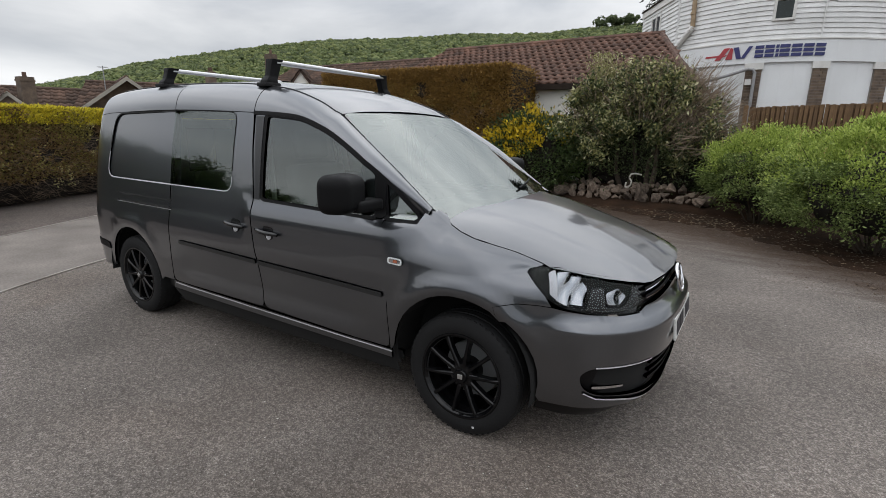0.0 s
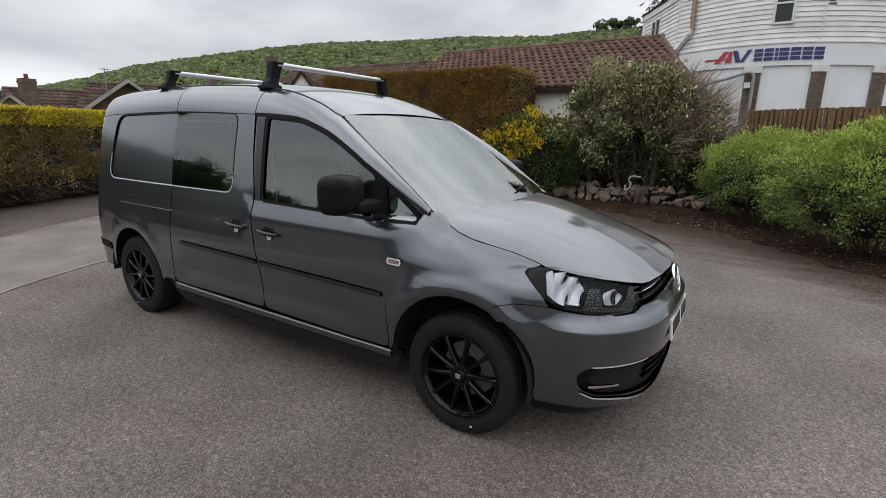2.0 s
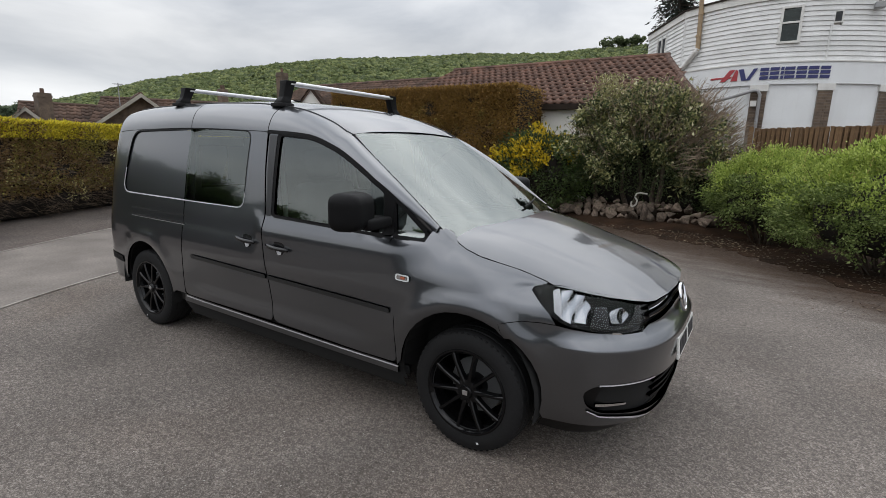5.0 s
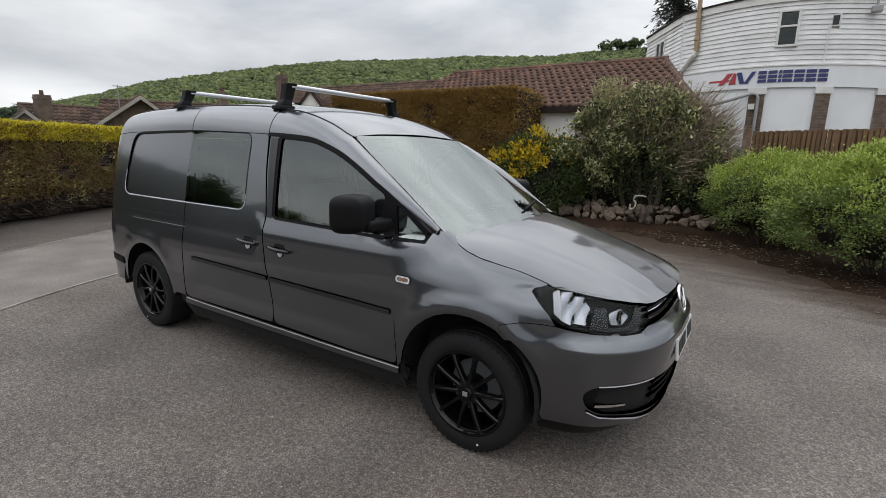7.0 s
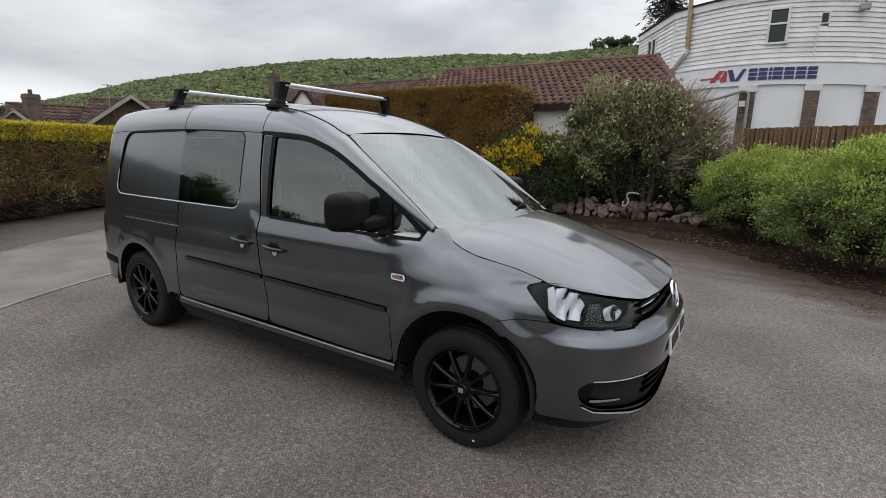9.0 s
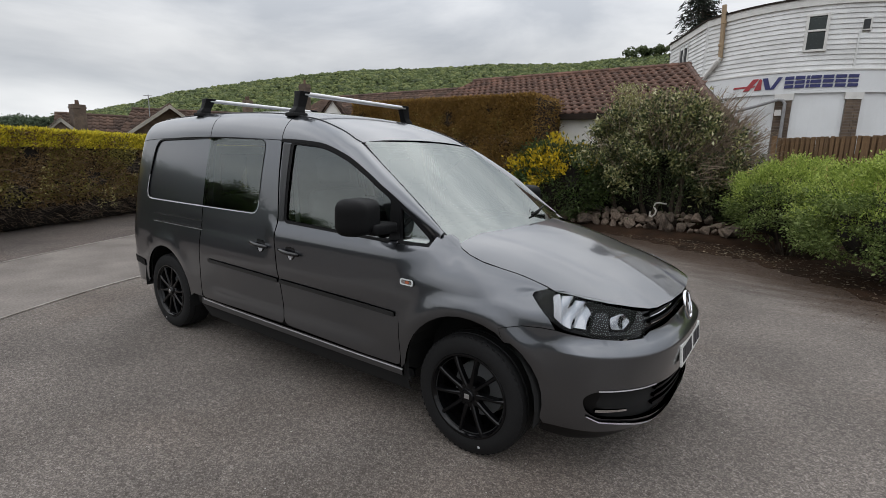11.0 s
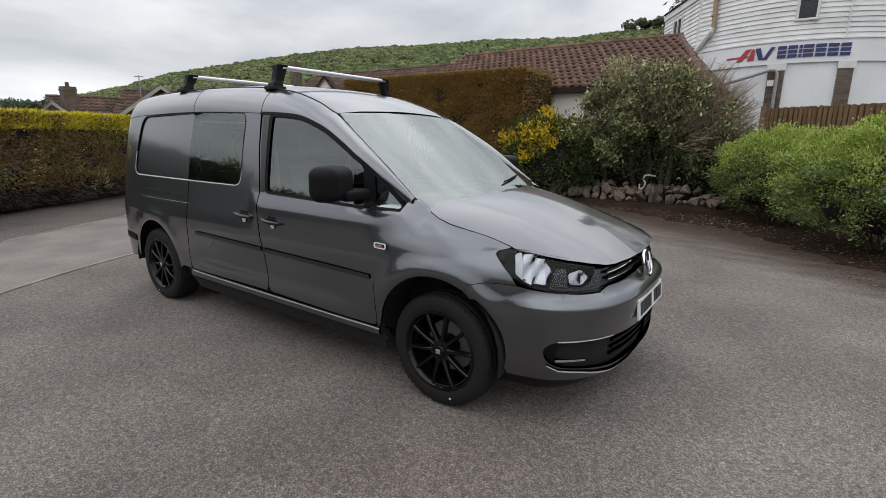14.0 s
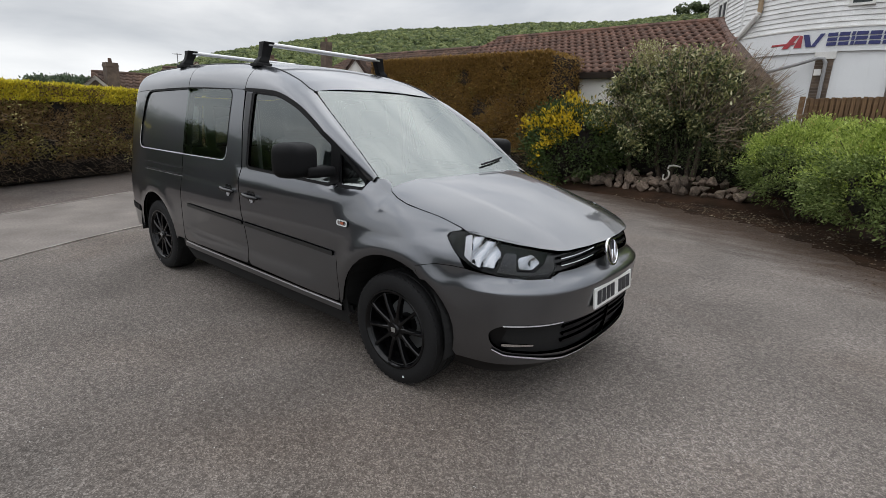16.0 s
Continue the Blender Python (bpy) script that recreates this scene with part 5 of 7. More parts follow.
bits("leaf_litter", 1500, bed_sample, .022, L_LITTER, "scattered dry fallen leaves on the soil", "leaf litter")
bits("dirt", 22000, lambda: (lambda q: (q[0] - .25 + rng.normal(0, .2), q[1] - .30 - abs(rng.normal(0, .45)), .0015))(bed_sample()), .011, L_DIRT, "crumbs of soil spread on the tarmac", "dirt")
bits("grit", 2600, lambda: (rng.uniform(-4, 4.5), rng.uniform(-2.6, 4), .001), .0055, material("pale grit", (.42, .40, .37), .9, island=.35), "loose pale grit on the tarmac", "grit")


# ---- foliage ----
def unit(v):
    return v / np.maximum(np.linalg.norm(v, axis=1, keepdims=True), 1e-9)


def leaves(name, pts, out, length, width, mat, parent, jitter=.7, label=""):
    """One blade for each point, pointing outwards with some disorder."""
    n = len(pts)
    d = unit(out + rng.normal(0, jitter, (n, 3)))
    w = unit(np.cross(d, rng.normal(0, 1, (n, 3))))
    l = length * rng.uniform(.55, 1.3, (n, 1))
    b = width * rng.uniform(.6, 1.25, (n, 1))
    fold = np.cross(d, w) * b * .25
    v = np.stack([pts, pts + d * l * .5 + w * b * .5 + fold, pts + d * l, pts + d * l * .5 - w * b * .5 + fold], 1).reshape(-1, 3)
    f = np.arange(n * 4).reshape(-1, 4)
    ob = mesh_object(name, v.tolist(), f.tolist(), mat, parent, smooth=False, label=label)
    return tagged(ob, kind="stuff")


def twigs(name, starts, ends, radius, mat, parent, label=""):
    """Thin three-sided sticks."""
    n = len(starts)
    d = unit(ends - starts)
    a = unit(np.cross(d, rng.normal(0, 1, (n, 3))))
    b = np.cross(d, a)
    r = radius * rng.uniform(.5, 1.3, (n, 1))
    ring = [a, -.5 * a + .87 * b, -.5 * a - .87 * b]
    v = np.concatenate([np.stack([starts + q * r for q in ring], 1), np.stack([ends + q * r * .35 for q in ring], 1)], 1).reshape(-1, 3)
    base = np.arange(n)[:, None] * 6
    f = np.concatenate([base + np.array([[0, 1, 4, 3]]), base + np.array([[1, 2, 5, 4]]), base + np.array([[2, 0, 3, 5]])], 0)
    ob = mesh_object(name, v.tolist(), f.tolist(), mat, parent, smooth=False, label=label)
    return tagged(ob, kind="stuff")


def lumpy(bm, centre, radii, seed, amp=.25, sub=3):
    r = bmesh.ops.create_icosphere(bm, subdivisions=sub, radius=1.0)
    for v in r["verts"]:
        k = 1 + amp * noise.noise(v.co * 2.3 + Vector((seed, seed * 1.7, 0))) + amp * .5 * noise.noise(v.co * 6 + Vector((0, seed, 3)))
        v.co = Vector((centre[0] + v.co.x * radii[0] * k, centre[1] + v.co.y * radii[1] * k, max(.0, centre[2] + v.co.z * radii[2] * k)))


def ball_points(n, centre, radii, clumps, spread, low=-.95, seed_shift=0):
    """Points in clumps over the shell of a rounded bush, and the way out from its middle."""
    c = unit(rng.normal(0, 1, (clumps * 3, 3)))
    c = c[c[:, 2] > low][:clumps]
    c = c * rng.uniform(.80, 1.06, (len(c), 1))
    p = c[rng.integers(0, len(c), n)] + rng.normal(0, spread, (n, 3))
    out = unit(p)
    q = np.array(centre) + p * np.array(radii)
    keep = q[:, 2] > .03
    return q[keep], out[keep]


def hedge_box(name, origin, along, length, depth, height, label, front, top, dry, pale, counts, undercut=.25, wob=.07, bare=.25):
    """A clipped hedge: dark core, dry sprigs low down, leaves on its face and top."""
    thing = tagged(new(name), label, "hedge")
    a = np.array([along[0], along[1], 0]) / math.hypot(*along)
    nrm = np.array([a[1], -a[0], 0])
    o = np.array([origin[0], origin[1], 0.0])
    # core box coloured near-black for the shade inside the hedge
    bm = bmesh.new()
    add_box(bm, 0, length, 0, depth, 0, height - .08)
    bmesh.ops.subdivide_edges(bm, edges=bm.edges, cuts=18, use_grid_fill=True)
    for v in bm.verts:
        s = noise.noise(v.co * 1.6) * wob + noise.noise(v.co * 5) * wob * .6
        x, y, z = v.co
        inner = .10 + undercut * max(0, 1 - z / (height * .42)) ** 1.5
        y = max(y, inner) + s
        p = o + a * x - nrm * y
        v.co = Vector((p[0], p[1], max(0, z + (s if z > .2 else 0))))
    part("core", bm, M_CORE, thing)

    def face_pts(n, z0, z1, skew=1.0):
        x, z = rng.uniform(0, length, n), z0 + (z1 - z0) * rng.uniform(0, 1, n) ** skew
        inner = .06 + undercut * np.maximum(0, 1 - z / (height * .42)) ** 1.5
        w = np.array([noise.noise(Vector((i * 1.4, j * 1.8, 4.0))) for i, j in zip(x, z)]) * wob * 1.6
        y = inner + w + rng.normal(0, .035, n)
        return o + a * x[:, None] - nrm * y[:, None] + np.array([0, 0, 1.0]) * z[:, None]
    face_out = np.array([nrm + np.array([0, 0, .35])])
    p = face_pts(counts[0], height * .22, height, .8)
    p = p[np.array([noise.noise(Vector(q) * 1.7 + Vector((9, 0, 0))) > -bare for q in p])]
    leaves("dry_foliage", p, face_out, .062, .030, dry, thing, 1.0)
    p = face_pts(counts[1], height * .25, height, .75)
    keep = np.array([noise.noise(Vector(q) * 2.2) > -bare * .5 for q in p])
    leaves("face_foliage", p[keep], face_out, .052, .032, front, thing, 1.0)
    c = face_pts(110, height * .15, height * .85)
    p = c[rng.integers(0, len(c), 1500)] + rng.normal(0, .05, (1500, 3)) + nrm * .03
    leaves("pale_foliage", p, face_out, .06, .024, pale, thing, .9)
    n = counts[2]
    x, y = rng.uniform(0, length, n), rng.uniform(.0, depth, n)
    z = height - .02 + rng.normal(0, .02, n) + np.array([noise.noise(Vector((i * 2, j * 2, 1))) for i, j in zip(x, y)]) * .05
    lowered = rng.uniform(0, 1, n) < .5
    z = np.where(lowered, height - .30 * rng.uniform(0, 1, n) ** 1.4, z)
    y = np.where(lowered, rng.normal(.03, .03, n), y)
    p = o + a * x[:, None] - nrm * y[:, None] + np.array([0, 0, 1.0]) * z[:, None]
    leaves("top_growth", p, np.array([[0, 0, 1.0]]) + nrm * .4, .075, .024, top, thing, .55)
    n = counts[0] // 6
    p = face_pts(n, .05, height * .7)
    twigs("brushwood", p - nrm * .10, p + nrm * .05 + rng.normal(0, .08, (n, 3)), .004, M_TWIG, thing)
    return thing


hedge_box("clipped_hedge", (-9.78 - .46 * -2.6, .16 + .89 * -2.6), (-.46, .89), 12.6, 1.3, 1.79, "long clipped hedge with yellow-green top and brown sides", L_HEDGE_SIDE, L_HEDGE_TOP, L_HEDGE_DRY, L_SPRIG, (46000, 30000, 52000), .55)
hedge_box("brown_hedge", (-9.9, 8.05), (1, 0), 5.95, 1.6, 3.0, "tall clipped russet brown conifer hedge", L_BROWN, L_BROWN, L_BROWN, L_HEDGE_SIDE, (36000, 40000, 16000), .1, .10, 1.4)
# its end face
p = np.stack([np.full(6000, -3.95) + rng.normal(0, .05, 6000), rng.uniform(8.05, 9.6, 6000), rng.uniform(.2, 3.0, 6000)], 1)
leaves("end_foliage", p, np.array([[1.0, -.2, .3]]), .07, .022, L_BROWN, bpy.data.objects["brown_hedge"], .8)


def bush(name, label, centre, radii, groups, core=.80, category="bush", clumps=90, spread=.11, seed=1.0, stems=0):
    """A rounded shrub; groups: count, blade length, width, material, keep(points) for the leaves of one look."""
    thing = tagged(new(name), label, category)
    # solid lump whose near-black colour stands for shade among the leaves
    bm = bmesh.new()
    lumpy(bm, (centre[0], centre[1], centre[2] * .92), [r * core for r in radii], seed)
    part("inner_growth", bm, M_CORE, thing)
    for i, (n, ln, wd, mat, test) in enumerate(groups):
        p, out = ball_points(n, centre, radii, clumps, spread)
        if test is not None:
            k = test(p)
            p, out = p[k], out[k]
        leaves("foliage", p, out + np.array([[0, 0, .35]]), ln, wd, mat, thing, .65)
    if stems:
        a = rng.uniform(0, 6.28, stems)
        s = np.stack([centre[0] + .2 * np.cos(a), centre[1] + .2 * np.sin(a), np.full(stems, .0)], 1)
        e = np.array(centre) + np.stack([np.cos(a) * radii[0], np.sin(a) * radii[1], rng.uniform(-.2, .8, stems) * radii[2]], 1) * .8
        twigs("stemwork", s, e, .018, M_BARK, thing)
    return thing


# upper leaves coloured as top-lit, lower ones as shaded; thinned near ground to darken
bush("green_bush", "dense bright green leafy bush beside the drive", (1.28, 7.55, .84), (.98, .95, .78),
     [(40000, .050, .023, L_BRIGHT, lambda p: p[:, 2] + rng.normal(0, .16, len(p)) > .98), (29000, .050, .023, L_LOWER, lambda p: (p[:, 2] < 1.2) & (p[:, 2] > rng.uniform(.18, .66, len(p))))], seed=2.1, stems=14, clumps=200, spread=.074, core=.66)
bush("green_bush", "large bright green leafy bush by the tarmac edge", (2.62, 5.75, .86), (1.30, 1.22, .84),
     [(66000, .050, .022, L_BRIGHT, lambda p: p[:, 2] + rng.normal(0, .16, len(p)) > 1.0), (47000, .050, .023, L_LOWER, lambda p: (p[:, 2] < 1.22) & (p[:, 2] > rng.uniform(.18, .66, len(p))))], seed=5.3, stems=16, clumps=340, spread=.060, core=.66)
# tall soft shoots standing out of the bushes
for c, r, n in (((1.18, 7.55), .8, 150), ((2.62, 5.75), 1.1, 240)):
    a, q = rng.uniform(0, 6.28, n), np.sqrt(rng.uniform(0, 1, n)) * r
    s = np.stack([c[0] + np.cos(a) * q, c[1] + np.sin(a) * q, 1.35 - .35 * (q / r) ** 2 + rng.normal(0, .05, n)], 1)
    e = s + np.stack([rng.normal(0, .07, n), rng.normal(0, .07, n), rng.uniform(.15, .38, n)], 1)
    t = rng.uniform(.2, 1, (n, 12, 1))
    p = (s[:, None] * (1 - t) + e[:, None] * t).reshape(-1, 3)
    leaves("shoot_foliage", p, np.array([[0, 0, .8]]), .05, .018, L_BRIGHT, bpy.data.objects["green_bush" if r < 1 else "green_bush.001"], .7)
    # a few tall buff shoots gone to seed
    m = n // 9
    s, e = s[:m], e[:m] + np.array([0, 0, .16])
    t = rng.uniform(.1, 1, (m, 16, 1))
    leaves("seed_foliage", (s[:, None] * (1 - t) + e[:, None] * t).reshape(-1, 3), np.array([[0, 0, .6]]), .032, .012, L_BUFF, bpy.data.objects["green_bush" if r < 1 else "green_bush.001"], .7)

bush("golden_shrub", "golden yellow variegated shrub with green lower leaves", (-3.42, 8.35, 1.00), (1.06, .75, .86),
     [(15000, .095, .052, L_YELLOW, lambda p: np.array([noise.noise(Vector(q) * 2.1) * .5 for q in p]) + .9 * (p[:, 2] - 1.15) - .55 * (p[:, 0] + 3.3) > -.12), (8000, .085, .045, L_DARK, None), (5000, .085, .045, L_MID, None)],
     seed=3.7, clumps=70, spread=.13, stems=8)


def tangled_bush():
    """A big half-bare evergreen shrub: trunks, limbs, a haze of fine twigs and dull leaves."""
    thing = tagged(new("tangled_bush"), "large tangled olive shrub with many bare twigs", "bush")
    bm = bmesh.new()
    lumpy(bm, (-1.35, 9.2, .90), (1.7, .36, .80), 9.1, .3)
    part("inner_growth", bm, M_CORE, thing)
    for k in range(5):
        bm = bmesh.new()
        a = rng.uniform(-1, 1)
        b = Vector((-1.2 + a * .7, 8.8 + rng.uniform(-.2, .2), 0))
        tip = b + Vector((a * 1.0, rng.uniform(-.3, .3), rng.uniform(1.6, 2.5)))
        pts = [b.lerp(tip, i / 6) + Vector((math.sin(i * 1.3 + k) * .07, 0, 0)) for i in range(7)]
        add_tube(bm, pts, [.07 - .009 * i for i in range(7)], 7)
        part("trunk", bm, M_BARK, thing, smooth=True)
    # twigs fan upward and outward
    n = 2400
    th = np.where(rng.uniform(0, 1, n) < .6, rng.uniform(-.2, 1.6, n), rng.uniform(-1.35, 1.55, n))
    r0, r1 = rng.uniform(.35, .97, n), rng.uniform(.22, .60, n)
    base = np.stack([-1.08 + np.sin(th) * 1.80 * r0, 8.75 + rng.normal(0, .35, n), 1.1 + np.cos(th) * 1.85 * r0], 1)
    dirs = np.stack([np.sin(th) + rng.normal(0, .35, n), rng.normal(0, .4, n) - .2, np.cos(th) + rng.normal(.25, .35, n)], 1)
    tips = base + unit(dirs) * r1[:, None]
    keep = (tips[:, 2] < 3.02) & (tips[:, 0] < 1.02)
    base, tips = base[keep], tips[keep]
    twigs("brushwood", base, tips, .008, M_TWIG, thing)
    side_b = base + (tips - base) * rng.uniform(.3, .9, (len(base), 1))
    twigs("brushwood", side_b, side_b + rng.normal(0, .11, side_b.shape) + np.array([0.05, 0, .06]), .0035, M_TWIG, thing)
    # leaves: denser low and towards the taller end
    m = 230
    th = rng.uniform(-1.7, 1.75, m)
    r = rng.uniform(.1, 1.0, m) ** .5
    mid = np.stack([-1.15 + np.sin(th) * 1.78 * r, 8.6 + rng.normal(0, .36, m), 1.05 + np.cos(th) * 1.80 * r], 1)
    mid = mid[rng.uniform(0, 1, m) > .85 * np.clip((mid[:, 0] + .9) / 1.2, 0, 1) * np.clip((mid[:, 2] - .9) / .8, .25, 1)]
    # clumps thinned low down so the near-black core supplies the base's shade
    mid = mid[(mid[:, 2] > 1.25) | (rng.uniform(0, 1, len(mid)) < .3)]
    n = 27000
    p = mid[rng.integers(0, len(mid), n)] + rng.normal(0, .105, (n, 3))
    p = p[p[:, 2] > .25]
    half = rng.uniform(0, 1, len(p)) < .55
    leaves("olive_foliage", p[half], np.array([[0, -.3, .4]]), .092, .040, L_OLIVE, thing, .9)
    leaves("dark_foliage", p[~half], np.array([[0, -.3, .2]]), .088, .040, L_DARK, thing, .9)
    # dark leaves only, sparser downwards: the foot's shade put into colour
    n = 20000
    p = np.stack([rng.uniform(-2.7, .72, n), 8.6 + rng.normal(0, .28, n), rng.uniform(.3, 1.75, n) ** 1.0], 1)
    p = p[rng.uniform(0, 1, n) < np.clip((p[:, 2] - .35) / .9, .12, 1)]
    p = p[np.array([noise.noise(Vector(q) * 3) for q in p]) > -.12]
    leaves("dark_foliage", p, np.array([[0, -.5, .1]]), .06, .028, L_DARK, thing, .9)
    # a taller leafy leader
    n = 2600
    p = np.stack([-1.98 + rng.normal(0, .17, n), 8.6 + rng.normal(0, .15, n), rng.uniform(2.0, 3.15, n)], 1)
    leaves("olive_foliage", p, np.array([[0, -.2, .6]]), .055, .022, L_OLIVE, thing, .8)


tangled_bush()
bush("dark_shrub", "low dark evergreen shrub behind the stones", (.50, 9.25, .55), (.75, .36, .62),
     [(9000, .055, .022, L_DARK, None), (2500, .05, .02, L_LOWER, lambda p: p[:, 2] > .7)], seed=7.7, clumps=60, spread=.10, stems=6)

# ---- rockery wall ----
rock = tagged(new("rockery_wall"), "low dry wall of rough mossy field stones", "wall", kind="structure")


def stone_mesh(seed):
    bm = bmesh.new()
    bmesh.ops.create_icosphere(bm, subdivisions=2, radius=1.0)
    rs = random.Random(seed)
    for _ in range(15):
        d = Vector((rs.gauss(0, 1), rs.gauss(0, 1), rs.gauss(0, 1))).normalized()
        c = rs.uniform(.38, .68)
        for v in bm.verts:
            h = v.co.dot(d)
            if h > c:
                v.co -= d * (h - c) * .985
    for v in bm.verts:
        v.co *= 1 + .05 * noise.noise(v.co * 2.4 + Vector((seed * 3.1, 0, 0)))
    me = bpy.data.meshes.new("stone")
    bm.to_mesh(me)
    bm.free()
    me.materials.append(M_STONE)
    return me


stone_meshes = [stone_mesh(s) for s in range(9)]
rs = random.Random(4)
x = -4.3
courses = [(.085, 8.28, .118), (.19, 8.38, .105), (.28, 8.48, .10), (.35, 8.58, .085)]
for z0, y0, size in courses:
    x = -4.3 + rs.uniform(0, .1)
    while x < .45:
        s = size * 1.3 * rs.uniform(.6, 1.35)
        y = y0 + rs.uniform(-.05, .05)
        if not (rs.random() < (.55 if x > -.7 else .3) * min(1, z0 / .28)) or z0 < .1:
            o = new("stone", rs.choice(stone_meshes))
            o.parent = rock
            o.matrix_basis = Matrix.Translation((x, y, z0 + s * .62)) @ Euler((rs.uniform(-.5, .5), rs.uniform(-.5, .5), rs.uniform(0, 6.3))).to_matrix().to_4x4() @ Matrix.Diagonal((s * rs.uniform(.9, 1.25), s * .9, s * rs.uniform(.6, .95), 1))
        x += s * rs.uniform(.98, 1.3)
# the tall pale stone and the squared end block
for px, py, pz, sx, sy, sz, k in ((-.93, 8.2, .25, .17, .14, .24, 2), (.27, 8.15, .21, .24, .15, .13, 5), (-2.55, 8.2, .22, .28, .18, .16, 1), (-1.95, 8.35, .33, .20, .16, .18, 3)):
    o = new("stone", stone_meshes[k])
    o.parent = rock
    o.matrix_basis = Matrix.Translation((px, py, pz)) @ Matrix.Rotation(k * .9, 4, "Z") @ Matrix.Diagonal((sx, sy, sz, 1))
bm = bmesh.new()
pts = [(-.87, 8.10, .678), (-1.0, 8.06, .70), (-1.08, 8.05, .68), (-1.10, 8.04, .61), (-1.05, 8.03, .54), (-1.06, 8.02, .46), (-1.12, 8.03, .40), (-1.17, 8.04, .42), (-1.16, 8.04, .51)]
fine = []
for i in range(len(pts) - 1):
    for k in range(4):
        fine.append(Vector(pts[i]).lerp(Vector(pts[i + 1]), k / 4))
add_tube(bm, fine + [Vector(pts[-1])], .017, 8)
tagged(part("garden_hose", bm, M_HOSE, None, smooth=True), "pale grey bent hose end lying over the stones", "hose")
bm = bmesh.new()
add_box(bm, -9, 6, 8.75, 9.3, -.2, .34)
bmesh.ops.subdivide_edges(bm, edges=bm.edges, cuts=12, use_grid_fill=True)
for v in bm.verts:
    v.co.z += .08 * noise.noise(v.co * 2) if v.co.z > .1 else 0
# soil banked up against the foot of the stones
across = [(7.72, -.02), (7.85, .02), (8.0, .06), (8.15, .095), (8.3, .12), (8.5, .15), (8.74, .16)]
for i in range(60):
    for j in range(len(across) - 1):
        bm.faces.new([bm.verts.new((x, y + .09 * noise.noise(Vector((x * 1.7, y, 0))), z + .022 * noise.noise(Vector((x * 5, y * 5, 2))))) for x, (y, z) in ((-5 + i * .15, across[j]), (-4.85 + i * .15, across[j]), (-4.85 + i * .15, across[j + 1]), (-5 + i * .15, across[j + 1]))])
tagged(part("raised_bed", bm, M_SOIL, None), "raised dark earth bed behind the stones", "soil", kind="structure")

# ---- garage with a tiled roof ----
def tile_roof(owner, eave_l, eave_r, ridge_r, ridge_l, rows, mat, width=.30, limit=300, name="tile", clip=None):
    """Courses of rolled tiles from eave to ridge; alike tiles share a mesh."""
    a, b, c, d = Vector(eave_l), Vector(eave_r), Vector(ridge_r), Vector(ridge_l)
    run = (b - a).normalized()
    up = ((d - a) - run * (d - a).dot(run)).normalized()
    nrm = run.cross(up).normalized()
    if nrm.z < 0:
        nrm = -nrm
    slope = (d - a).dot(up)
    step = slope / rows
    prof = []
    for k in range(9):
        t = k / 8
        prof.append((t * width * 1.04, .028 * math.sin(math.pi * min(1, t / .55)) if t < .55 else -.008 * math.sin(math.pi * (t - .55) / .45)))
    me = bpy.data.meshes.new(name)
    v, f = [], []
    for h, (s0, lift) in enumerate(((0, .034), (step * 1.12, .0))):
        for x, z in prof:
            v.append(run * x + up * s0 + nrm * (z + lift))
    for x, z in prof:
        v.append(run * x + nrm * (z - .004))
    m = len(prof)
    for k in range(m - 1):
        f.append((k, k + 1, m + k + 1, m + k))
        f.append((2 * m + k, 2 * m + k + 1, k + 1, k))
    me.from_pydata([tuple(p) for p in v], [], f)
    me.materials.append(mat)
    me.polygons.foreach_set("use_smooth", [True] * len(me.polygons))
    count = 0
    rest_v, rest_f = [], []
    for r in range(rows):
        t0, t1 = r / rows, (r + .5) / rows
        left, right = a.lerp(d, t0), b.lerp(c, t0)
        base = a + up * (step * r)
        x0, x1 = (left - base).dot(run), (right - base).dot(run)
        x = x0
        while x < x1 - width * .4:
            p = base + run * x
            if count < limit and (clip is None or clip(p)):
                o = new(name, me)
                o.parent = owner
                o.matrix_basis = Matrix.Translation(p + nrm * random.uniform(0, .006))
                count += 1
            else:
                s = len(rest_v)
                rest_v += [p + q for q in v]
                rest_f += [tuple(s + i for i in g) for g in f]
            x += width
    if rest_v:
        tagged(mesh_object("tiling", rest_v, rest_f, mat, owner), kind="stuff")
    return me


def sheet(name, corners, mat, owner, thick=.05):
    bm = bmesh.new()
    vs = [bm.verts.new(c) for c in corners]
    f = bm.faces.new(vs)
    r = bmesh.ops.extrude_face_region(bm, geom=[f])
    n = (Vector(corners[1]) - Vector(corners[0])).cross(Vector(corners[2]) - Vector(corners[0])).normalized()
    if n.z > 0:
        n = -n
    bmesh.ops.translate(bm, verts=[g for g in r["geom"] if isinstance(g, bmesh.types.BMVert)], vec=n * thick)
    return part(name, bm, mat, owner)


garage = tagged(new("garage"), "white rendered garage with brown tiled roof", "garage")
EL, ER, RR, RL = (-9.3, 9.5, 2.66), (-.35, 9.5, 2.66), (-1.58, 12.5, 4.13), (-8.40, 12.5, 4.13)
bm = bmesh.new()
add_box(bm, -9.0, -.75, 9.62, 15.2, 0, 2.62)
part("wall", bm, M_RENDER, garage, "white rendered wall")
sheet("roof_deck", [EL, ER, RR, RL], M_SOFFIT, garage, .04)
sheet("roof_deck", [ER, (-.35, 15.5, 2.66), RR], M_TILE_FAR, garage, .04)
sheet("roof_deck", [(-9.3, 15.5, 2.66), EL, RL], M_TILE_FAR, garage, .04)
sheet("roof_deck", [(-.35, 15.5, 2.66), (-9.3, 15.5, 2.66), RL, RR], M_TILE_FAR, garage, .04)
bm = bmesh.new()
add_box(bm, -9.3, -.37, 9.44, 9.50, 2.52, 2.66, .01)
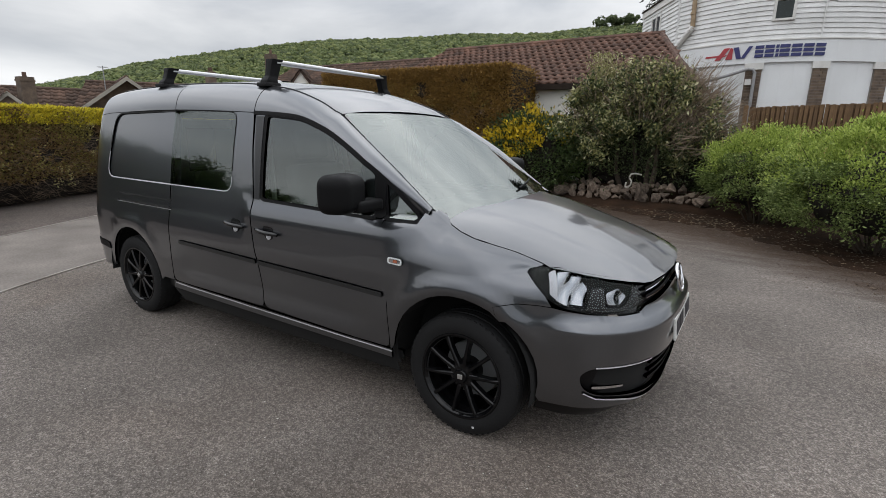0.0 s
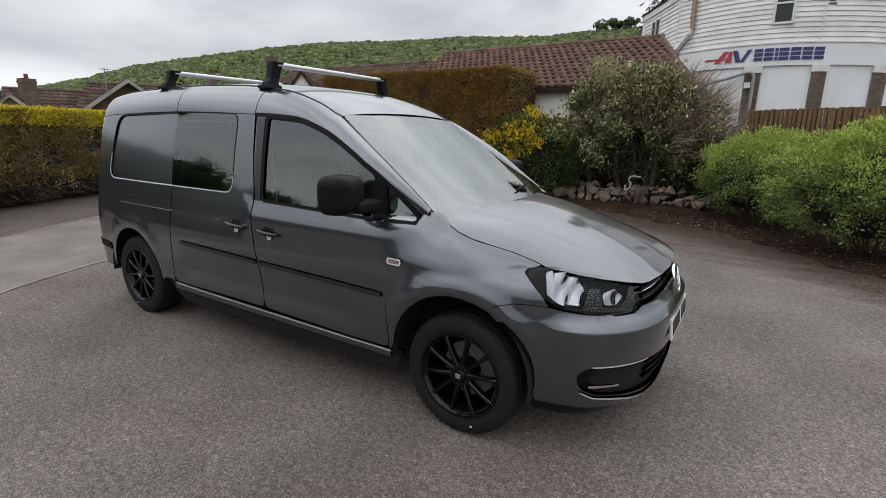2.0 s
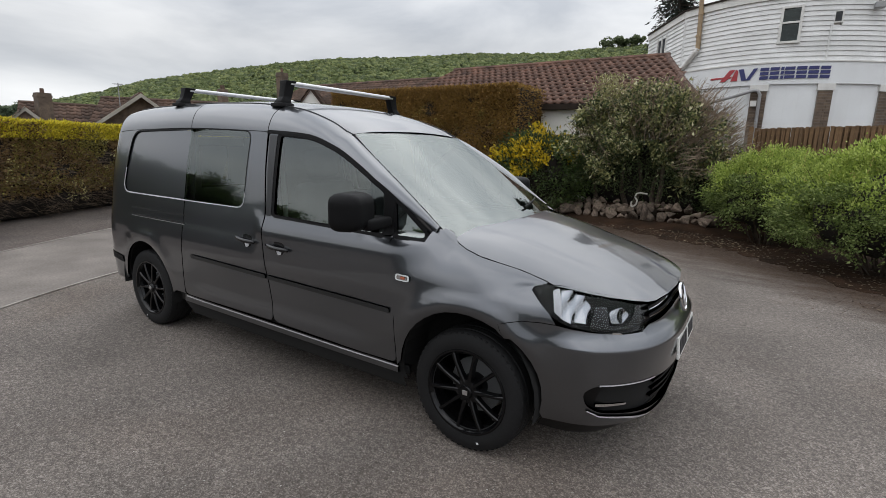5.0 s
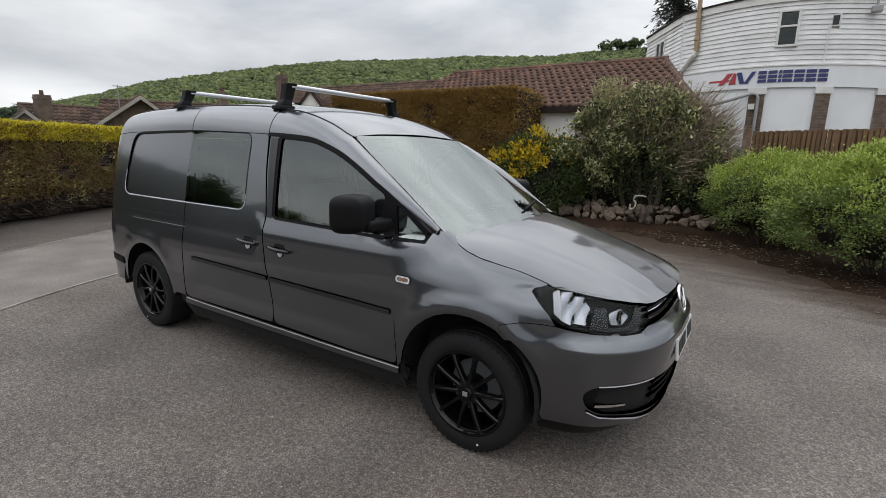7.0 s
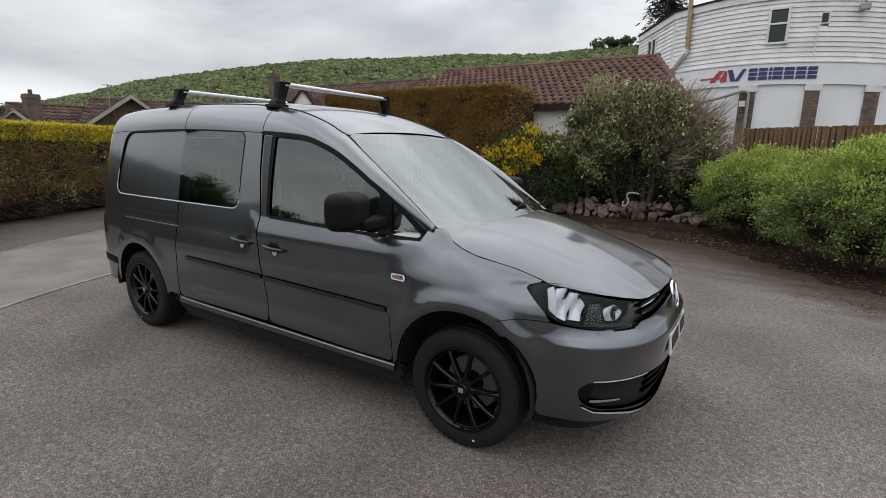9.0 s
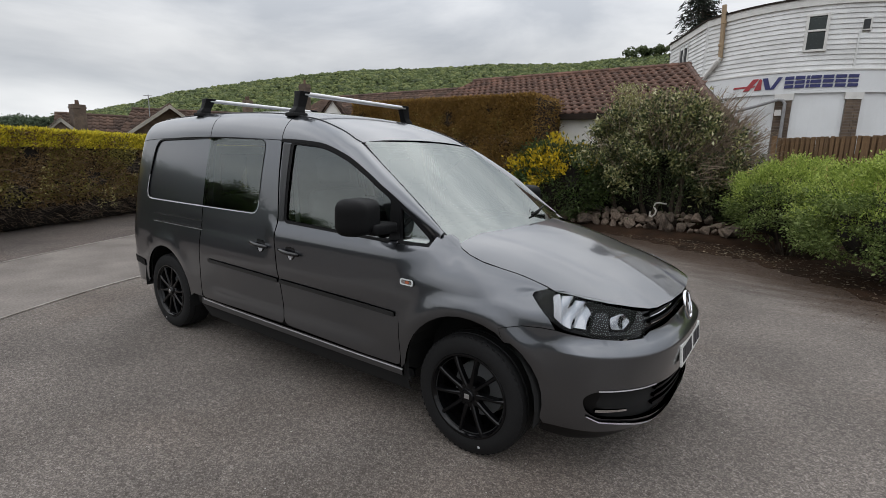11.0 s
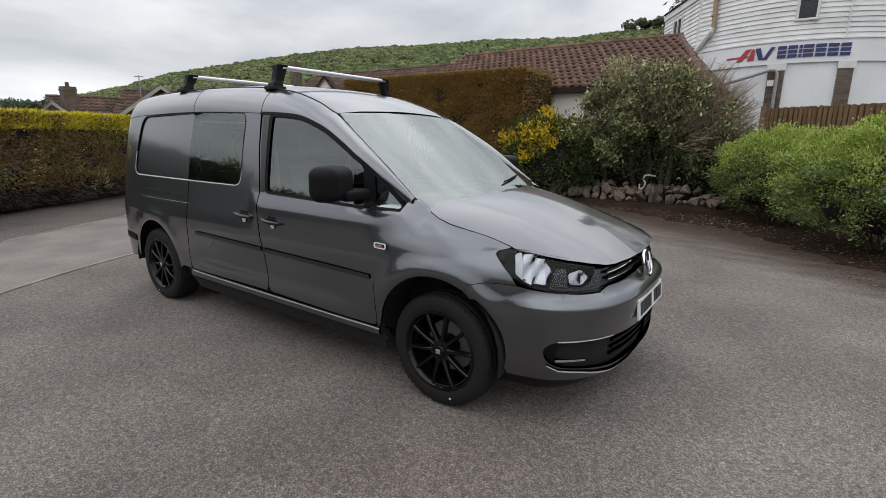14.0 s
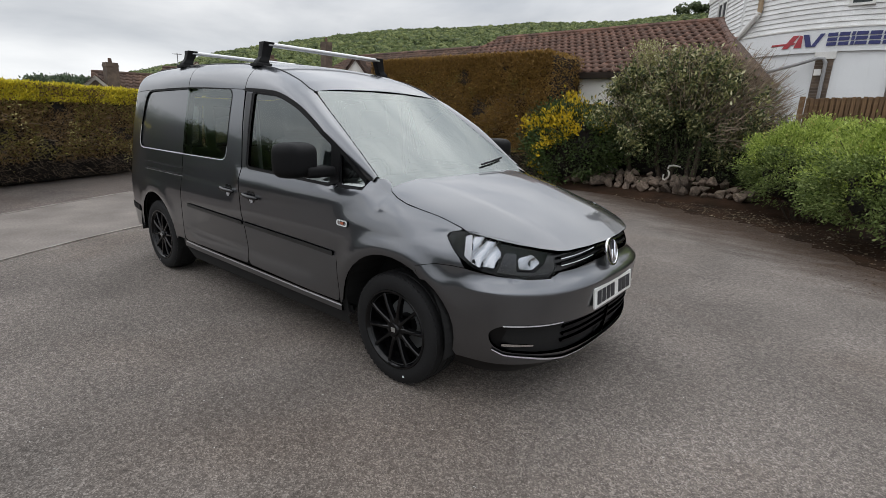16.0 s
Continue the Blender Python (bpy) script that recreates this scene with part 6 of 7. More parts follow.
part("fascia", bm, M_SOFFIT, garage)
for k in range(22):
    bm = bmesh.new()
    x0 = -8.45 + k * .315
    add_tube(bm, [(x0, 12.5, 4.13), (x0 + .33, 12.5, 4.13)], [.085, .095], 8)
    part("ridge_tile", bm, M_TILE, garage)
tile_roof(garage, EL, ER, RR, RL, 12, M_TILE, .21, 300, clip=lambda p: p.x > -7.2)
p0, p1 = Vector(RR), Vector(ER)
for k in range(9):
    bm = bmesh.new()
    add_tube(bm, [p0.lerp(p1, k / 9), p0.lerp(p1, (k + 1.08) / 9)], [.075, .085], 8)
    part("hip_tile", bm, M_TILE, garage)
# long lower roof beside it
lower = tagged(new("bungalow"), "long low bungalow with brown tiled roof", "house")
sheet("roof", [(-17.0, 10.2, 2.45), (-8.2, 10.2, 2.45), (-8.2, 13.2, 3.98), (-17.0, 13.2, 3.98)], M_TILE_FAR, lower)
sheet("roof", [(-8.2, 16.2, 2.45), (-17.0, 16.2, 2.45), (-17.0, 13.2, 3.98), (-8.2, 13.2, 3.98)], M_TILE_FAR, lower)
tile_roof(lower, (-17.0, 10.2, 2.46), (-8.2, 10.2, 2.46), (-8.2, 13.2, 3.99), (-17.0, 13.2, 3.99), 13, M_TILE_FAR, .22, 200)
for k in range(24):
    bm = bmesh.new()
    add_tube(bm, [(-17.0 + k * .365, 13.2, 4.0), (-16.62 + k * .365, 13.2, 4.0)], [.08, .09], 7)
    part("ridge_tile", bm, M_TILE_FAR, lower)
bm = bmesh.new()
add_box(bm, -16.8, -8.4, 10.6, 15.8, 0, 2.6)
part("wall", bm, M_RENDER, lower)

# ---- houses beyond the hedge ----
def gable_house(name, label, centre, turn, length, width, eave, ridge, overhang=.35, barge=True):
    """A plain house: ridge along its own x, gables at both ends."""
    h = tagged(new(name), label, "house")
    h.matrix_world = pose(centre[0], centre[1], 0, 0, 0, turn)
    l, w = length / 2, width / 2
    bm = bmesh.new()
    prof = [(-w, -2.5), (w, -2.5), (w, eave), (0, ridge - .08), (-w, eave)]
    ends = [[bm.verts.new((x, y, z)) for y, z in prof] for x in (-l, l)]
    bm.faces.new(ends[0])
    bm.faces.new(ends[1][::-1])
    for i in range(5):
        j = (i + 1) % 5
        bm.faces.new((ends[0][i], ends[0][j], ends[1][j], ends[1][i]))
    part("wall", bm, M_BRICK if barge else M_RENDER, h)
    k = (ridge - eave) / w
    for s in (1, -1):
        x0, y0 = l + overhang, w + overhang
        z0 = ridge - k * y0
        corners = [(-s * x0, -s * y0, z0), (s * x0, -s * y0, z0), (s * x0, 0, ridge), (-s * x0, 0, ridge)]
        sheet("roof", [(q[0], q[1], q[2] - .012) for q in corners], M_TILE_FAR, h, .05)
        tile_roof(h, *corners, max(3, int(math.hypot(y0, ridge - z0) / .26)), M_TILE_FAR, .22, 60)
    m = int(2 * (l + overhang) / .36)
    for i in range(m):
        bm = bmesh.new()
        xa = -(l + overhang) + i * .36
        add_tube(bm, [(xa, 0, ridge + .01), (xa + .37, 0, ridge + .01)], [.075, .085], 7)
        part("ridge_tile", bm, M_TILE_FAR, h)
    for s in (1, -1):
        if barge:
            for e in (1, -1):
                bm = bmesh.new()
                x0 = e * (l + overhang)
                y0 = w + overhang
                pr = [(0, ridge + .04), (s * y0, ridge - k * y0 + .04), (s * y0, ridge - k * y0 - .09), (0, ridge - .09)]
                v0 = [bm.verts.new((x0, y, z)) for y, z in pr]
                v1 = [bm.verts.new((x0 + e * .04, y, z)) for y, z in pr]
                bm.faces.new(v0)
                bm.faces.new(v1[::-1])
                for i in range(4):
                    j = (i + 1) % 4
                    bm.faces.new((v0[i], v0[j], v1[j], v1[i]))
                part("bargeboard", bm, M_BARGE, h)
    return h


def chimney(owner_name, label, x, y, z0, z1, w, pots=1):
    c = tagged(new(owner_name), label, "chimney")
    bm = bmesh.new()
    add_box(bm, x - w / 2, x + w / 2, y - w / 2, y + w / 2, z0, z1)
    add_box(bm, x - w * .54, x + w * .54, y - w * .54, y + w * .54, z1 - .13, z1 - .07)
    part("chimney_body", bm, M_BRICK, c)
    for k in range(pots):
        bm = bmesh.new()
        add_tube(bm, [(x + (k - (pots - 1) / 2) * w * .5, y, z1 - .02), (x + (k - (pots - 1) / 2) * w * .5, y, z1 + .14)], [w * .17, w * .14], 8)
        part("chimney_pot", bm, M_TILE_FAR, c)
    return c


# gable that looks towards the drive, and the roofs on either side of it
gable_house("house", "brown tiled house with white bargeboards beyond the hedge", (-19.2, 6.9), 160, 5.0, 2.7, 1.95, 2.98)
gable_house("house", "low brown tiled bungalow beyond the hedge", (-20.13, 6.3), 68, 4.2, 4.6, 1.5, 2.68, .35, False)
gable_house("house", "small brown tiled gabled porch beyond the hedge", (-18.9, 3.56), 160, 2.0, .60, 2.10, 2.38, .06)
gable_house("house", "long brown tiled bungalow roof behind the van", (-16.0, 9.6), 52, 9.0, 4.4, 1.75, 2.92, .35, False)
gable_house("house", "pale gabled house end behind the van", (-13.6, 10.8), 130, 2.0, 1.1, 2.75, 3.5, .08, False)
chimney("brick_chimney", "brown brick chimney stack on a bungalow roof", -17.95, 3.70, 1.6, 2.86, .36, 1)
chimney("brick_chimney", "tall brown brick chimney stack behind the roof bars", -12.25, 8.2, 1.8, 3.72, .26, 1)
chimney("brick_chimney", "short brick chimney stack", -15.6, 8.3, 2.6, 3.36, .26, 2)

aerial = tagged(new("television_aerial"), "thin grey television aerial on a far roof", "aerial")
bm = bmesh.new()
add_tube(bm, [(-17.6, 5.75, 2.2), (-17.6, 5.75, 3.38)], .018, 6)
part("mast", bm, M_STEEL_PIPE, aerial)
bm = bmesh.new()
add_tube(bm, [(-17.68, 5.66, 3.34), (-17.52, 5.84, 3.34)], .014, 6)
part("boom", bm, M_STEEL_PIPE, aerial)
for k in range(4):
    bm = bmesh.new()
    c = Vector((-17.68, 5.66, 3.34)).lerp(Vector((-17.52, 5.84, 3.34)), k / 3)
    add_tube(bm, [c + Vector((.05, -.06, 0)), c + Vector((-.05, .06, 0))], .008, 6)
    part("rod", bm, M_STEEL_PIPE, aerial)

# ---- white boarded building ----
def front(x):
    """The bowed front in plan."""
    return 14.75 + .16 * (x - .9) ** 2


hall = tagged(new("boarded_building"), "white weatherboarded building with bowed front and flat roof", "building")
X0, X1 = -1.72, 7.0
xs = [X0 + (X1 - X0) * i / 30 for i in range(31)]


def bowed(name, z0, z1, out, thick, mat, x0=X0, x1=X1, label="", tilt=0.0, owner=None):
    """A strip that follows the bowed front."""
    n = max(2, int((x1 - x0) / .3))
    pts = [x0 + (x1 - x0) * i / n for i in range(n + 1)]
    bm = bmesh.new()
    rings = []
    for x in pts:
        d = Vector((1, .32 * (x - .9), 0)).normalized()
        o = Vector((d.y, -d.x, 0))
        p = Vector((x, front(x), 0))
        rings.append([bm.verts.new(p + o * (out + tilt) + Vector((0, 0, z0))), bm.verts.new(p + o * out + Vector((0, 0, z1))),
                      bm.verts.new(p + o * (out - thick) + Vector((0, 0, z1))), bm.verts.new(p + o * (out - thick) + Vector((0, 0, z0)))])
    for a, b in zip(rings, rings[1:]):
        for k in range(4):
            bm.faces.new((a[k], b[k], b[(k + 1) % 4], a[(k + 1) % 4]))
    bm.faces.new(rings[0])
    bm.faces.new(rings[-1][::-1])
    return part(name, bm, mat, owner or hall, label)


WIN = (.93, 1.36, 4.66, 5.54)
VENT = (2.12, 2.30, 5.12, 5.40)
# inner wall, in pieces round the window
for a, b, z0, z1 in ((X0, WIN[0], 0, 5.9), (WIN[1], X1, 0, 5.9), (WIN[0], WIN[1], 0, WIN[2]), (WIN[0], WIN[1], WIN[3], 5.9)):
    bowed("wall", z0, z1, -.06, .2, M_RENDER, a, b)
n_boards = 13
for k in range(n_boards):
    z0 = 4.13 + k * .130
    z1 = z0 + .136
    spans = [(X0, X1)]
    if z1 > WIN[2] and z0 < WIN[3]:
        spans = [(X0, WIN[0] - .04), (WIN[1] + .04, X1)]
    if z1 > VENT[2] and z0 < VENT[3] and len(spans) == 2:
        spans = [spans[0], (spans[1][0], VENT[0]), (VENT[1], X1)]
    for a, b in spans:
        bowed("weatherboard", z0, z1, .0, .05, M_BOARD, a, b, tilt=.028)
bowed("roof_fascia", 5.80, 6.00, .06, .10, M_WHITE_TRIM)
bowed("roof_edge", 6.00, 6.045, .10, .16, M_SOFFIT)
bowed("sign_band", 3.52, 4.13, .045, .10, M_PANEL, label="smooth white painted sign band")
bowed("band_drip", 4.10, 4.135, .07, .08, M_WHITE_TRIM)
# ground floor: white panels set back between brick piers
bowed("infill_panel", 0, 3.52, -.02, .05, M_PANEL)
for a, b in ((.42, .82), (2.02, 2.36), (3.45, 3.8), (4.9, 5.25)):
    bowed("pier_head", 3.34, 3.52, .05, .08, M_WHITE_TRIM, a - .03, b + .03)
    pier = bowed("pier", 0, 3.34, .02, .05, M_MORTAR, a, b, label="brown brick pier")
    for r in range(16):
        z = 2.06 + r * .08
        cuts = [a, a + (b - a) * (.5 if r % 2 else .33), b] if r % 2 else [a, a + (b - a) * .66, b]
        for q0, q1 in zip(cuts, cuts[1:]):
            bowed("brick", z + .005, z + .074, .032, .03, M_BRICK, q0 + .004, q1 - .004, owner=pier)
# window and vent
win = new("window")
win.parent = hall
win["label"] = "white framed window with a small top light"
wy = front(1.1) - .01
for n_, (a, b, z0, z1) in enumerate(((WIN[0] - .05, WIN[1] + .05, WIN[3] - .01, WIN[3] + .05), (WIN[0] - .06, WIN[1] + .06, WIN[2] - .05, WIN[2] + .01), (WIN[0] - .05, WIN[0] + .02, WIN[2], WIN[3]), (WIN[1] - .02, WIN[1] + .05, WIN[2], WIN[3]), (WIN[0], WIN[1], 5.13, 5.18))):
    bm = bmesh.new()
    add_box(bm, a, b, wy - .06, wy + .05, z0, z1, .006)
    part("frame", bm, M_WHITE_TRIM, win)
for z0, z1 in ((WIN[2], 5.13), (5.18, WIN[3])):
    bm = bmesh.new()
    add_box(bm, WIN[0], WIN[1], wy, wy + .008, z0, z1)
    part("pane", bm, M_WINDOW, win)
bm = bmesh.new()
add_box(bm, WIN[0] - .1, WIN[1] + .1, wy + .22, wy + .26, WIN[2] - .1, WIN[3] + .1)
part("dark_room", bm, M_DARK_ROOM, win)
bm = bmesh.new()
add_box(bm, VENT[0] - .02, VENT[1] + .02, front(2.2) - .03, front(2.2) + .05, VENT[2] - .02, VENT[3] + .02, .005)
part("vent_frame", bm, M_WHITE_TRIM, hall)
bm = bmesh.new()
add_box(bm, VENT[0] + .02, VENT[1] - .02, front(2.2) - .04, front(2.2), VENT[2] + .02, VENT[3] - .02)
part("vent", bm, M_DARK_ROOM, hall)
# board joint cover
bm = bmesh.new()
add_box(bm, 2.06, 2.10, front(2.08) - .035, front(2.08), 4.13, 5.1)
part("joint_cover", bm, M_BOARD, hall)

# return wall that runs back from the corner
CA, CB = Vector((X0, front(X0), 0)), Vector((-3.45, 18.9, 0))
along = (CB - CA).normalized()
outw = Vector((along.y, -along.x, 0))
if outw.x > 0:
    outw = -outw


def return_piece(name, s0, s1, z0, z1, out, thick, mat, tilt=0.0, slope=0.0):
    bm = bmesh.new()
    vs = []
    for s in (s0, s1):
        p = CA + along * s
        dz = slope * s
        vs.append([bm.verts.new(p + outw * (out + tilt) + Vector((0, 0, z0 + dz))), bm.verts.new(p + outw * out + Vector((0, 0, z1 + dz))),
                   bm.verts.new(p + outw * (out - thick) + Vector((0, 0, z1 + dz))), bm.verts.new(p + outw * (out - thick) + Vector((0, 0, z0 + dz)))])
    for k in range(4):
        bm.faces.new((vs[0][k], vs[1][k], vs[1][(k + 1) % 4], vs[0][(k + 1) % 4]))
    bm.faces.new(vs[0])
    bm.faces.new(vs[1][::-1])
    return part(name, bm, mat, hall)


RL_ = (CB - CA).length
return_piece("wall", 0, RL_, 0, 5.85, -.06, .2, M_RENDER)
for k in range(n_boards):
    z0 = 4.13 + k * .130
    if 4.7 < z0 < 5.55:
        return_piece("weatherboard", 0, 1.55, z0, z0 + .136, 0, .05, M_BOARD, .028)
        return_piece("weatherboard", 2.45, RL_, z0, z0 + .136, 0, .05, M_BOARD, .028)
    else:
        return_piece("weatherboard", 0, RL_, z0, z0 + .136, 0, .05, M_BOARD, .028)
return_piece("return_window", 1.6, 2.4, 4.72, 5.6, .0, .05, M_DARK_ROOM)
return_piece("return_window_frame", 1.55, 1.62, 4.68, 5.66, .04, .09, M_WHITE_TRIM)
return_piece("return_window_frame", 1.97, 2.03, 4.68, 5.66, .04, .09, M_WHITE_TRIM)
return_piece("return_window_frame", 2.38, 2.45, 4.68, 5.66, .04, .09, M_WHITE_TRIM)
return_piece("roof_fascia", 0, RL_, 5.80, 6.0, .06, .1, M_WHITE_TRIM)
return_piece("roof_edge", 0, RL_, 6.0, 6.045, .10, .16, M_SOFFIT)
bm = bmesh.new()
add_box(bm, X0 - .03, X0 + .05, front(X0) - .05, front(X0) + .06, 4.1, 5.85)
part("corner_board", bm, M_BOARD, hall)
# roof slab
bm = bmesh.new()
vs = [bm.verts.new((x, front(x) + .02, 5.98)) for x in xs] + [bm.verts.new((7, 24, 5.98)), bm.verts.new((-3.45, 24, 5.98)), bm.verts.new((CB.x + .05, CB.y, 5.98))]
bm.faces.new(vs)
part("flat_roof", bm, M_SOFFIT, hall)
# downpipe from the roof, cranked across the corner
bm = bmesh.new()
fy = front(-1.2) - .10
add_tube(bm, [(-1.27, fy, 6.3), (-1.24, fy, 5.6), (-1.22, fy, 4.78), (-1.24, fy, 4.70)], .068, 12)
for z in (5.75, 5.1):
    add_tube(bm, [(-1.24, fy, z), (-1.24, fy, z + .07)], .082, 12)
part("downpipe", bm, M_BRASS_PIPE, hall, "tan downpipe at the corner")
bm = bmesh.new()
add_tube(bm, [(-1.22, fy, 4.76), (-1.26, fy, 4.68), (-1.62, front(-1.65) - .14, 4.28), (-1.90, front(-1.75) - .05, 4.02)], .074, 12)
part("downpipe", bm, M_WHITE_TRIM, hall, "white slanting piece of downpipe")
# bent grey pipe in front of the first pier
bm = bmesh.new()
py = front(.3) - .16
add_tube(bm, [(-.75, py, 3.0), (.05, py, 3.22), (.48, py, 3.36), (.60, py, 3.34), (.66, py, 3.24), (.66, py, 3.0), (.66, py, 1.5)], .045, 10)
part("vent_pipe", bm, M_STEEL_PIPE, hall, "grey pipe bent down in front of a pier")
bm = bmesh.new()
add_box(bm, .44, .60, py + .02, py + .05, 2.92, 3.08, .004)
part("notice", bm, M_WHITE_TRIM, hall)
# floodlight at the roof edge
bm = bmesh.new()
add_box(bm, 2.95, 3.18, front(3.05) - .32, front(3.05) - .12, 5.42, 5.58, .02, m=None)
add_tube(bm, [(3.06, front(3.05) - .18, 5.55), (3.06, front(3.05) - .18, 6.1)], .03, 8)
part("floodlight", bm, M_STEEL_PIPE, hall, "grey floodlight on a bracket")

# sign: plain shapes in its colours, standing off the band
sign = tagged(new("sign_lettering"), "red and blue plain shapes on the white sign band", "sign")


def sign_shape(points, mat, name="sign_shape"):
    bm = bmesh.new()
    v0 = [bm.verts.new((x, front(x) - .052, z)) for x, z in points]
    v1 = [bm.verts.new((x, front(x) - .072, z)) for x, z in points]
    bm.faces.new(v0)
    bm.faces.new(v1[::-1])
    for i in range(len(points)):
        j = (i + 1) % len(points)
        bm.faces.new((v0[i], v0[j], v1[j], v1[i]))
    part(name, bm, mat, sign)


B0, B1 = 3.665, 3.985
sign_shape([(-.72, 3.75), (-.18, 3.75), (-.12, 3.80), (-.70, 3.80)], M_RED)
sign_shape([(-.45, B0), (-.30, B0), (-.06, B1), (-.21, B1)], M_RED)
sign_shape([(-.16, B0), (.02, B0), (.02, B1 - .03), (-.04, B1)], M_RED)
sign_shape([(.03, B1), (.16, B1), (.26, B0), (.13, B0)], M_BLUE)
sign_shape([(.24, B0), (.34, B0), (.52, B1), (.42, B1)], M_BLUE)
x = .58
for w in (.23, .24, .08, .26, .26, .26, .25):
    for z0, z1 in ((B0, B0 + .085), (B0 + .117, B0 + .203), (B0 + .235, B1)):
        sign_shape([(x, z0), (x + w * .9, z0), (x + w * .9 + .01, z1), (x + .01, z1)], M_BLUE)
    x += w + .015

# ---- timber fence ----
fence = tagged(new("timber_fence"), "brown stained vertical board fence", "fence")
me = bpy.data.meshes.new("fence_board")
bm = bmesh.new()
add_box(bm, -.030, .030, -.011, .011, 0, 2.08, .004, segments=1)
bm.to_mesh(me)
bm.free()
me.materials.append(M_FENCE)
for k in range(116):
    o = new("fence_board", me)
    o.parent = fence
    o.matrix_basis = pose(.83 + k * .040, 9.85 - k * .0015 + (.07 if k % 2 else 0), random.uniform(-.012, .012), 0, random.uniform(-.4, .4), 0) @ Matrix.Diagonal((1, 1, 1.0 + .0006 * k, 1))
for z in (.5, 1.7):
    bm = bmesh.new()
    add_box(bm, .78, 5.4, 9.97, 10.02, z, z + .08)
    part("fence_rail", bm, M_FENCE, fence)
bm = bmesh.new()
add_box(bm, .70, .79, 9.82, 9.92, 0, 2.12, .01)
part("fence_post", bm, M_FENCE, fence)

# ---- dark conifers behind the building ----
def conifer(name, x, y, h, r, n, label):
    t = tagged(new(name), label, "tree")
    bm = bmesh.new()
    add_tube(bm, [(x, y, 0), (x + .1, y, h * .5), (x, y, h)], [r * .12, r * .08, .03], 8)
    part("trunk", bm, M_BARK, t, smooth=True)
    tiers = 46
    s, e, lp, lo = [], [], [], []
    for k in range(tiers):
        z = h * (.35 + .65 * k / tiers)
        for j in range(7):
            a = rng.uniform(0, 6.28)
            rr = r * (1.05 - .75 * k / tiers) * rng.uniform(.6, 1.1)
            p0 = np.array([x, y, z])
            p1 = p0 + np.array([math.cos(a) * rr, math.sin(a) * rr, -rr * .25])
            s.append(p0)
            e.append(p1)
            m = n // (tiers * 7)
            q = rng.uniform(.2, 1, (m, 1))
            pts = p0 + (p1 - p0) * q + rng.normal(0, .13, (m, 3)) - np.array([0, 0, .12])
            lp.append(pts)
            lo.append(np.repeat(np.array([[math.cos(a) * .6, math.sin(a) * .6, -.6]]), m, 0))
    twigs("branchwork", np.array(s), np.array(e), .035, M_BARK, t)
    leaves("needle_foliage", np.concatenate(lp), np.concatenate(lo), .22, .06, L_PINE, t, .5)


conifer("conifer", -3.3, 23.5, 10.2, 1.7, 9000, "dark drooping conifer behind the white building")
conifer("conifer", 4.6, 24.5, 9.6, 2.6, 9000, "dark conifer showing over the flat roof")

# ---- wooded hill ----
SKY = [(-12, 11.6), (8, 11.5), (14.5, 11.35), (17.9, 11.12), (23.2, 10.74), (29.2, 10.76), (32.3, 10.58), (38.5, 10.08), (43.3, 9.78), (48.1, 9.2), (52, 8.51), (55.9, 7.75), (59.5, 6.94), (62.9, 6.15), (66.6, 4.82), (70, 3.78), (73, 3.0), (77, 2.4), (83, 2.0), (95, 1.7)]


def hill_top(az):
    return math.tan(radians(smooth_curve(az, SKY))) * 420


hill = tagged(new("wooded_hill"), "long hillside covered in fresh green woodland", "hill", kind="structure")
az_list = [-14 + 2 * k for k in range(56)]
verts, faces = [], []
steps = [(90, 0), (150, .06), (220, .22), (300, .50), (360, .74), (420, .955), (470, .98), (560, .80)]
for az in az_list:
    for d, f in steps:
        verts.append((1.2 - math.sin(radians(az)) * d, -2.8 + math.cos(radians(az)) * d, -1.0 + hill_top(az) * f - (3 if d > 100 else 0)))
m = len(steps)
for i in range(len(az_list) - 1):
    for j in range(m - 1):
        faces.append((i * m + j, i * m + j + 1, (i + 1) * m + j + 1, (i + 1) * m + j))
mesh_object("slope", verts, faces, material("hill grass", (.06, .095, .02), .9, dark=(.03, .05, .012), scale=.02, fine=.3), hill)
def tuft_sheet(name, pts, out, size, mat, parent):
    """Small four-sided tufts of leaves lying on the crowns' outsides, a little tilted."""
    n = len(pts)
    o = unit(out + rng.normal(0, .28, (n, 3)))
    a = unit(np.cross(o, rng.normal(0, 1, (n, 3))))
    b = np.cross(o, a)
    r, q = size * rng.uniform(.5, 1.2, (n, 1)), size * rng.uniform(.5, 1.2, (n, 1))
    v = np.stack([pts - a * r, pts - b * q, pts + a * r, pts + b * q], 1).reshape(-1, 3)
    ob = mesh_object(name, v.tolist(), np.arange(n * 4).reshape(-1, 4).tolist(), mat, parent, smooth=False)
    return tagged(ob, kind="stuff")


# the wood: many crowns, each a rough ball with tufts of leaves on it
bm = bmesh.new()
bmesh.ops.create_icosphere(bm, subdivisions=1, radius=1.0)
tv = np.array([v.co[:] for v in bm.verts])
tf = np.array([[v.index for v in f.verts] for f in bm.faces])
bm.free()
n, tufts = 17000, 22
az = rng.uniform(-13, 80, n)
d = 200 + 235 * rng.uniform(0, 1, n) ** .65
fr = np.interp(d, [q[0] for q in steps], [q[1] for q in steps])
top = np.array([hill_top(q) for q in az])
size = rng.uniform(.9, 2.1, n) * np.where(rng.uniform(0, 1, n) < .12, 1.4, 1)
mid = np.stack([1.2 - np.sin(np.radians(az)) * d, -2.8 + np.cos(np.radians(az)) * d, -2.2 + top * fr + size * .25], 1)
out = unit(rng.normal(0, 1, (n * tufts, 3)) + np.array([0, 0, .55]))
